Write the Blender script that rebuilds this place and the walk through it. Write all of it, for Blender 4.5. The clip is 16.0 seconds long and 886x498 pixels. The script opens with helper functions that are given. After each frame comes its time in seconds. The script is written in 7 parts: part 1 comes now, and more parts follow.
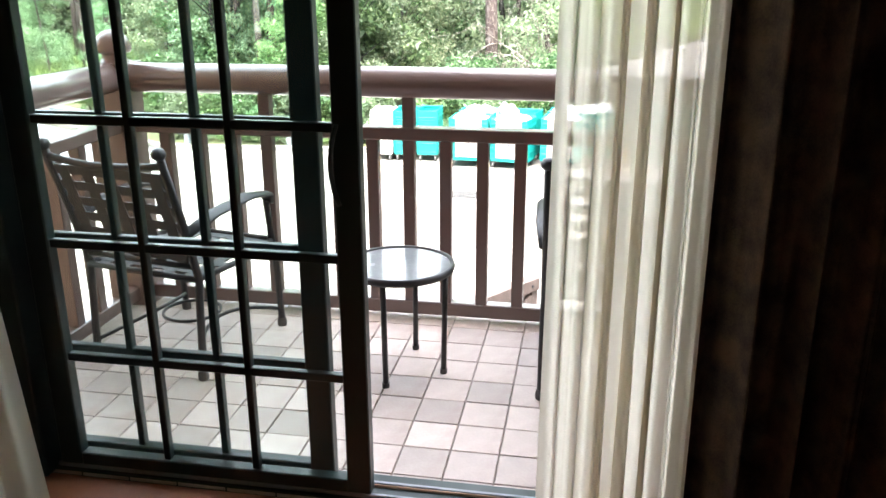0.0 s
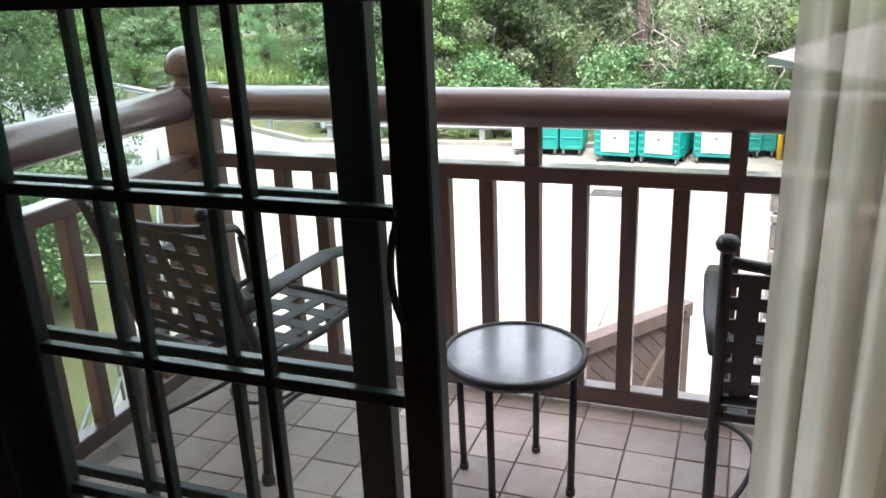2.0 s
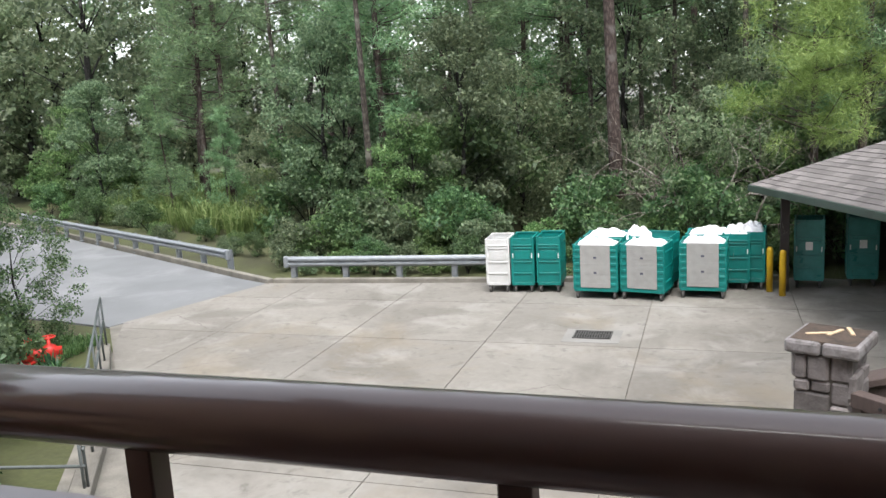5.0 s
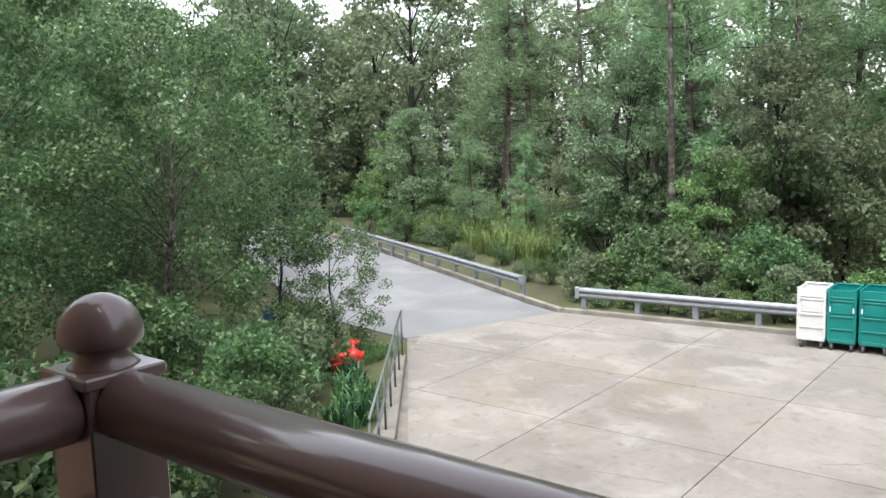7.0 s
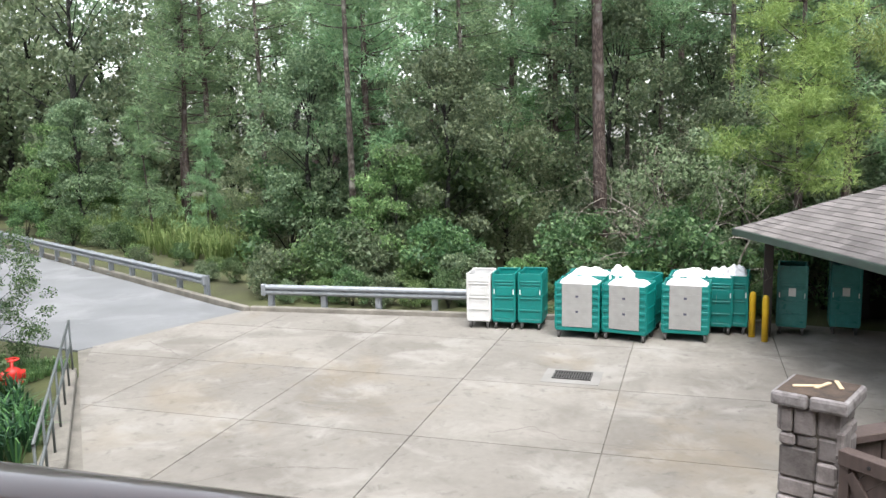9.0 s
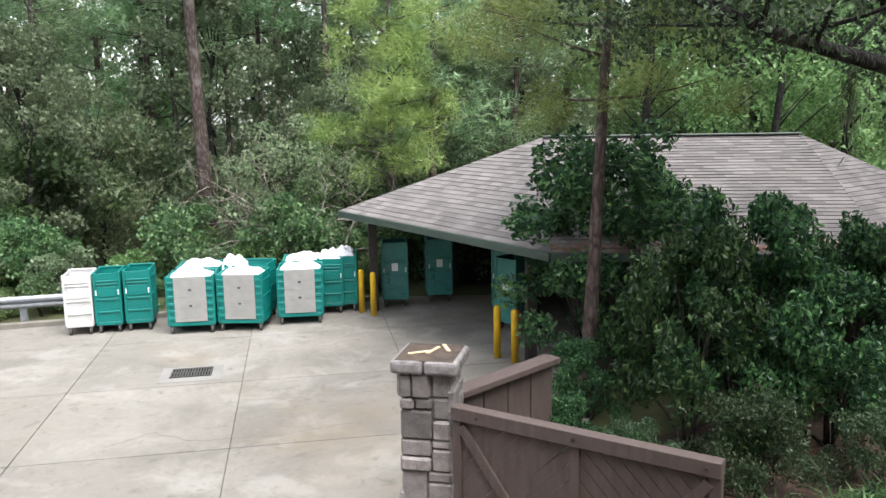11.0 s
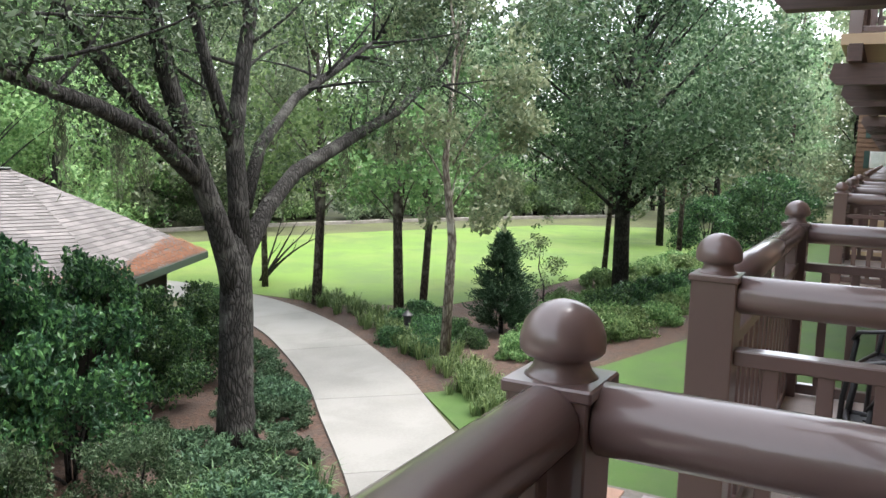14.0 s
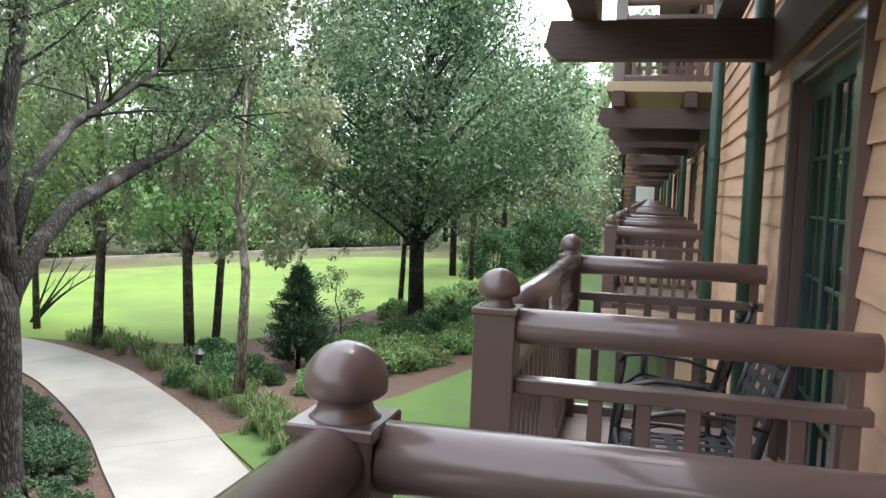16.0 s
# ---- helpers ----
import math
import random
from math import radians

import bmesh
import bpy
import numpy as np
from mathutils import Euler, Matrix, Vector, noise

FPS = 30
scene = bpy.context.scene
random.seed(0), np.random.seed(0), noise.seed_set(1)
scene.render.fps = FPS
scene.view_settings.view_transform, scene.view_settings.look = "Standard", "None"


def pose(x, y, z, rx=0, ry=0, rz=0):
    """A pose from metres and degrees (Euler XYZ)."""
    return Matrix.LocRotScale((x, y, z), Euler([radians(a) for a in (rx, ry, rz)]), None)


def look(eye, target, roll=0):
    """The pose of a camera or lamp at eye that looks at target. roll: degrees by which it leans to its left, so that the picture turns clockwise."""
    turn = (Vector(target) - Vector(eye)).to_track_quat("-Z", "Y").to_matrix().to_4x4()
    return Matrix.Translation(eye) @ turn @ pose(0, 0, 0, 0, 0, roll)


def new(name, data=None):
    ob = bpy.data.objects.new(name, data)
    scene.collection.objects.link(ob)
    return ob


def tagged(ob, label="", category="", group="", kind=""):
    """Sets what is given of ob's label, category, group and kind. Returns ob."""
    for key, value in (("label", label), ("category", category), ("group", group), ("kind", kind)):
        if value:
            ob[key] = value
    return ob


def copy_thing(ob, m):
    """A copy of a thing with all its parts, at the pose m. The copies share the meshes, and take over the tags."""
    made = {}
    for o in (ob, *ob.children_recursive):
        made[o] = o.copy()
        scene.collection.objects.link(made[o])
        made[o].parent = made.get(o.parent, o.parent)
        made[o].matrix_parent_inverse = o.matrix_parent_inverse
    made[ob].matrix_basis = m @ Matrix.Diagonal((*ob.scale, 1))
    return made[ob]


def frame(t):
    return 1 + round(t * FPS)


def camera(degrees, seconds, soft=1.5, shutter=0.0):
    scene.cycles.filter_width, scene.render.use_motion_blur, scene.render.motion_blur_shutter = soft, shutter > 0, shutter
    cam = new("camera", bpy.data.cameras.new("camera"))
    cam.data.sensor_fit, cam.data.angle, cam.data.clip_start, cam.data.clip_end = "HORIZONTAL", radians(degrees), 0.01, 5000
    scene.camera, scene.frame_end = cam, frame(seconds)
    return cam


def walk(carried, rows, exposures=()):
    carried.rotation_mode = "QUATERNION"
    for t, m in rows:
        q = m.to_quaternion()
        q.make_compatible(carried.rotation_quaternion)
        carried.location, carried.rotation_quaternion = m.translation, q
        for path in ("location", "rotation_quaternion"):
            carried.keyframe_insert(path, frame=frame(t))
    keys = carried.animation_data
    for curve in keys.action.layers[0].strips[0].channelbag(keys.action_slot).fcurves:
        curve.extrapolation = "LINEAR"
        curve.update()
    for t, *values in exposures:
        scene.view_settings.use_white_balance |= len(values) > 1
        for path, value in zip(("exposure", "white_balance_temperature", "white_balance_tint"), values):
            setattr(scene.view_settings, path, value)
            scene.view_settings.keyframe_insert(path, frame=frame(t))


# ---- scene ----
cam = camera(56.8, 16.0)
EXPOSURES = [(0.0, 4.35), (0.5, 4.0), (1.5, 3.55), (3.0, 2.6), (5.3, 1.65), (6.5, 1.85), (8.2, 1.9), (10.3, 1.9), (11.0, 1.98), (11.5, 2.3), (12.0, 2.5), (13.5, 2.55), (16.0, 2.65)]
PATH = [
    (0, (0.204, -2.011, 1.503), (-0.128, -0.142, 0.872), -0.1),
    (0.5, (0.178, -1.818, 1.508), (-0.182, 0.041, 0.862), -2.8),
    (1, (0.142, -1.623, 1.514), (-0.239, 0.225, 0.852), -3.2),
    (1.5, (0.13, -1.342, 1.519), (-0.421, 0.461, 0.85), -1.5),
    (2, (0.098, -1.196, 1.529), (-0.568, 0.573, 0.877), -2.4),
    (2.5, (0.034, -0.958, 1.58), (-0.548, 0.844, 0.94), -3.8),
    (3, (-0.049, -0.725, 1.575), (-0.511, 1.125, 0.973), -4.5),
    (3.2, (-0.065, -0.61, 1.578), (-0.515, 1.248, 0.992), -4.7),
    (5.3, (-0.329, 0.48, 1.567), (-1.061, 2.313, 1.247), -2.9),
    (5.5, (-0.353, 0.548, 1.565), (-1.277, 2.297, 1.268), -2.6),
    (6, (-0.398, 0.658, 1.549), (-1.666, 2.181, 1.278), -3.0),
    (6.5, (-0.433, 0.68, 1.546), (-1.785, 2.131, 1.286), -2.6),
    (7, (-0.436, 0.671, 1.544), (-1.684, 2.212, 1.285), -1.9),
    (7.5, (-0.394, 0.643, 1.556), (-1.406, 2.346, 1.282), -1.4),
    (8, (-0.348, 0.616, 1.568), (-1.151, 2.427, 1.291), -0.9),
    (8.2, (-0.338, 0.621, 1.568), (-1.077, 2.459, 1.291), -0.8),
    (10.3, (-0.4, 0.755, 1.539), (-0.6, 2.72, 1.225), -1.6),
    (11, (-0.452, 0.82, 1.534), (-0.109, 2.761, 1.197), -1.0),
    (11.5, (-0.5, 0.875, 1.521), (0.277, 2.69, 1.201), -1.5),
    (12, (-0.542, 0.928, 1.519), (0.577, 2.554, 1.195), -0.6),
    (12.5, (-0.53, 0.953, 1.525), (0.835, 2.383, 1.219), -0.0),
    (13, (-0.501, 0.968, 1.523), (1.028, 2.225, 1.237), 0.9),
    (13.5, (-0.488, 0.972, 1.531), (1.16, 2.072, 1.263), 1.4),
    (14, (-0.499, 0.959, 1.542), (1.251, 1.898, 1.3), 1.7),
    (14.5, (-0.512, 0.947, 1.55), (1.319, 1.721, 1.331), 2.0),
    (15, (-0.515, 0.937, 1.554), (1.363, 1.594, 1.352), 2.0),
    (15.5, (-0.514, 0.929, 1.562), (1.398, 1.49, 1.386), 2.2),
    (16, (-0.516, 0.923, 1.567), (1.418, 1.41, 1.419), 2.2),
]
walk(cam, [(t, look(eye, target, roll)) for t, eye, target, roll in PATH], EXPOSURES)
# ---- world and light ----
world = bpy.data.worlds.new("overcast")
scene.world = world
world.use_nodes = True
wn, wl = world.node_tree.nodes, world.node_tree.links
sky = wn.new("ShaderNodeTexSky")
sky.sky_type, sky.sun_disc = "NISHITA", False
sky.sun_elevation, sky.sun_rotation = radians(66), radians(153)
sky.air_density, sky.dust_density, sky.ozone_density = 1.0, 2.0, 0.6
soft_sky = wn.new("ShaderNodeHueSaturation")
soft_sky.inputs["Saturation"].default_value = 0.3
wl.new(sky.outputs[0], soft_sky.inputs["Color"])
wl.new(soft_sky.outputs[0], wn["Background"].inputs["Color"])
wn["Background"].inputs["Strength"].default_value = 0.15
sun = new("sun", bpy.data.lights.new("sun", "SUN"))
sun.data.energy, sun.data.angle, sun.data.color = 1.2, radians(45), (1.0, 0.98, 0.95)
sun.matrix_world = look((12, -6, 35.0), (5, 8, 0))


# ---- materials ----
def mat(name, a, b=None, scale=8.0, rough=0.6, bump=0.15, metal=0.0, fine=120.0, spec=0.5, stretch=(1, 1, 1), pieces=0.0, coat=0.0, dist=0.01, islands=0.0):
    """Two-scale procedural surface between colours a and b; pieces: brightness spread between objects."""
    m = bpy.data.materials.new(name)
    m.use_nodes = True
    n, l = m.node_tree.nodes, m.node_tree.links
    p = n["Principled BSDF"]
    b = b or tuple(c * 0.8 for c in a)
    co, mp = n.new("ShaderNodeTexCoord"), n.new("ShaderNodeMapping")
    mp.inputs["Scale"].default_value = stretch
    l.new(co.outputs["Object"], mp.inputs["Vector"])
    big, small = n.new("ShaderNodeTexNoise"), n.new("ShaderNodeTexNoise")
    for t, sc, de in ((big, scale, 5), (small, fine, 3)):
        t.inputs["Scale"].default_value, t.inputs["Detail"].default_value = sc, de
        l.new(mp.outputs[0], t.inputs["Vector"])
    mx = n.new("ShaderNodeMath")
    mx.operation = "MULTIPLY_ADD"
    mx.inputs[1].default_value = 0.35
    l.new(small.outputs[0], mx.inputs[0])
    l.new(big.outputs[0], mx.inputs[2])
    ramp = n.new("ShaderNodeValToRGB")
    ramp.color_ramp.elements[0].position, ramp.color_ramp.elements[1].position = 0.45, 0.85
    ramp.color_ramp.elements[0].color, ramp.color_ramp.elements[1].color = (*b, 1), (*a, 1)
    l.new(mx.outputs[0], ramp.inputs[0])
    colour = ramp.outputs[0]
    if islands:
        gi, hi, ri = n.new("ShaderNodeNewGeometry"), n.new("ShaderNodeHueSaturation"), n.new("ShaderNodeMapRange")
        ri.inputs[3].default_value, ri.inputs[4].default_value = 1 - islands, 1 + islands
        l.new(gi.outputs["Random Per Island"], ri.inputs[0])
        l.new(ri.outputs[0], hi.inputs["Value"])
        l.new(colour, hi.inputs["Color"])
        colour = hi.outputs[0]
    if pieces:
        info, hs, vr = n.new("ShaderNodeObjectInfo"), n.new("ShaderNodeHueSaturation"), n.new("ShaderNodeMapRange")
        vr.inputs[3].default_value, vr.inputs[4].default_value = 1 - pieces, 1 + pieces
        l.new(info.outputs["Random"], vr.inputs[0])
        l.new(vr.outputs[0], hs.inputs["Value"])
        l.new(colour, hs.inputs["Color"])
        colour = hs.outputs[0]
    l.new(colour, p.inputs["Base Color"])
    rr = n.new("ShaderNodeMapRange")
    rr.inputs[3].default_value, rr.inputs[4].default_value = max(0.03, rough - 0.1), min(1, rough + 0.1)
    l.new(big.outputs[0], rr.inputs[0])
    l.new(rr.outputs[0], p.inputs["Roughness"])
    p.inputs["Metallic"].default_value = metal
    p.inputs["Specular IOR Level"].default_value = spec
    p.inputs["Coat Weight"].default_value, p.inputs["Coat Roughness"].default_value = coat, 0.1
    if bump:
        bp = n.new("ShaderNodeBump")
        bp.inputs["Strength"].default_value, bp.inputs["Distance"].default_value = bump, dist
        l.new(mx.outputs[0], bp.inputs["Height"])
        l.new(bp.outputs[0], p.inputs["Normal"])
    return m


def leaf_mat(name, dark, mid, light, shine=0.45, through_part=0.5):
    m = bpy.data.materials.new(name)
    m.use_nodes = True
    n, l = m.node_tree.nodes, m.node_tree.links
    p = n["Principled BSDF"]
    geo, ramp, tr, mix = n.new("ShaderNodeNewGeometry"), n.new("ShaderNodeValToRGB"), n.new("ShaderNodeBsdfTranslucent"), n.new("ShaderNodeMixShader")
    e = ramp.color_ramp.elements
    e[0].color, e[1].color = (*dark, 1), (*light, 1)
    e.new(0.55).color = (*mid, 1)
    info, hs, vr = n.new("ShaderNodeObjectInfo"), n.new("ShaderNodeHueSaturation"), n.new("ShaderNodeMapRange")
    vr.inputs[3].default_value, vr.inputs[4].default_value = 0.75, 1.25
    hr = n.new("ShaderNodeMapRange")
    hr.inputs[3].default_value, hr.inputs[4].default_value = 0.48, 0.52
    l.new(geo.outputs["Random Per Island"], ramp.inputs[0])
    l.new(info.outputs["Random"], vr.inputs[0])
    l.new(info.outputs["Random"], hr.inputs[0])
    l.new(vr.outputs[0], hs.inputs["Value"])
    l.new(hr.outputs[0], hs.inputs["Hue"])
    l.new(ramp.outputs[0], hs.inputs["Color"])
    l.new(hs.outputs[0], p.inputs["Base Color"])
    l.new(hs.outputs[0], tr.inputs["Color"])
    p.inputs["Roughness"].default_value = shine
    p.inputs["Specular IOR Level"].default_value = 0.35
    mix.inputs[0].default_value = through_part
    l.new(p.outputs[0], mix.inputs[1])
    l.new(tr.outputs[0], mix.inputs[2])
    l.new(mix.outputs[0], n["Material Output"].inputs[0])
    return m


def bark_mat(name, ridge, furrow, lichen, scale=9.0):
    """Furrowed bark: ridged plates between dark furrows, with paler lichen patches."""
    m = bpy.data.materials.new(name)
    m.use_nodes = True
    n, l = m.node_tree.nodes, m.node_tree.links
    p = n["Principled BSDF"]
    co, mp, warp = n.new("ShaderNodeTexCoord"), n.new("ShaderNodeMapping"), n.new("ShaderNodeTexNoise")
    mp.inputs["Scale"].default_value = (1, 1, 0.3)
    l.new(co.outputs["Object"], mp.inputs["Vector"])
    warp.inputs["Scale"].default_value, warp.inputs["Detail"].default_value = 5.0, 4
    l.new(mp.outputs[0], warp.inputs["Vector"])
    add = n.new("ShaderNodeVectorMath")
    add.operation = "MULTIPLY_ADD"
    add.inputs[1].default_value = (0.14, 0.14, 0.14)
    l.new(warp.outputs["Color"], add.inputs[0])
    l.new(mp.outputs[0], add.inputs[2])
    vo, fine, patch = n.new("ShaderNodeTexVoronoi"), n.new("ShaderNodeTexNoise"), n.new("ShaderNodeTexNoise")
    vo.feature = "DISTANCE_TO_EDGE"
    vo.inputs["Scale"].default_value = scale
    fine.inputs["Scale"].default_value, fine.inputs["Detail"].default_value = 45.0, 5
    patch.inputs["Scale"].default_value, patch.inputs["Detail"].default_value = 2.6, 6
    l.new(add.outputs[0], vo.inputs["Vector"])
    l.new(add.outputs[0], fine.inputs["Vector"])
    l.new(co.outputs["Object"], patch.inputs["Vector"])
    high = n.new("ShaderNodeMath")
    high.operation = "MULTIPLY_ADD"
    high.inputs[1].default_value = 0.22
    l.new(fine.outputs[0], high.inputs[0])
    l.new(vo.outputs["Distance"], high.inputs[2])
    ramp, pr, mx = n.new("ShaderNodeValToRGB"), n.new("ShaderNodeValToRGB"), n.new("ShaderNodeMix")
    ramp.color_ramp.elements[0].position, ramp.color_ramp.elements[1].position = 0.12, 0.42
    ramp.color_ramp.elements[0].color, ramp.color_ramp.elements[1].color = (*furrow, 1), (*ridge, 1)
    pr.color_ramp.elements[0].position, pr.color_ramp.elements[1].position = 0.53, 0.68
    mx.data_type = "RGBA"
    mx.inputs[7].default_value = (*lichen, 1)
    l.new(high.outputs[0], ramp.inputs[0])
    l.new(patch.outputs[0], pr.inputs[0])
    l.new(pr.outputs[0], mx.inputs[0])
    l.new(ramp.outputs[0], mx.inputs[6])
    l.new(mx.outputs[2], p.inputs["Base Color"])
    p.inputs["Roughness"].default_value = 0.95
    p.inputs["Specular IOR Level"].default_value = 0.2
    bp = n.new("ShaderNodeBump")
    bp.inputs["Strength"].default_value, bp.inputs["Distance"].default_value = 1.0, 0.05
    l.new(high.outputs[0], bp.inputs["Height"])
    l.new(bp.outputs[0], p.inputs["Normal"])
    return m


def glass_mat(name, rough=0.02, tint=(0.95, 0.98, 0.97)):
    m = bpy.data.materials.new(name)
    m.use_nodes = True
    n, l = m.node_tree.nodes, m.node_tree.links
    tr, gl, mix, lw = n.new("ShaderNodeBsdfTransparent"), n.new("ShaderNodeBsdfGlossy"), n.new("ShaderNodeMixShader"), n.new("ShaderNodeLayerWeight")
    fr = n.new("ShaderNodeMath")
    fr.operation = "POWER"
    fr.inputs[1].default_value = 3.0
    half = n.new("ShaderNodeMath")
    half.operation = "MULTIPLY_ADD"
    half.inputs[1].default_value, half.inputs[2].default_value = 0.7, 0.03
    l.new(lw.outputs["Facing"], fr.inputs[0])
    l.new(fr.outputs[0], half.inputs[0])
    tr.inputs[0].default_value = (*tint, 1)
    gl.inputs["Roughness"].default_value = rough
    l.new(half.outputs[0], mix.inputs[0])
    l.new(tr.outputs[0], mix.inputs[1])
    l.new(gl.outputs[0], mix.inputs[2])
    l.new(mix.outputs[0], n["Material Output"].inputs[0])
    return m


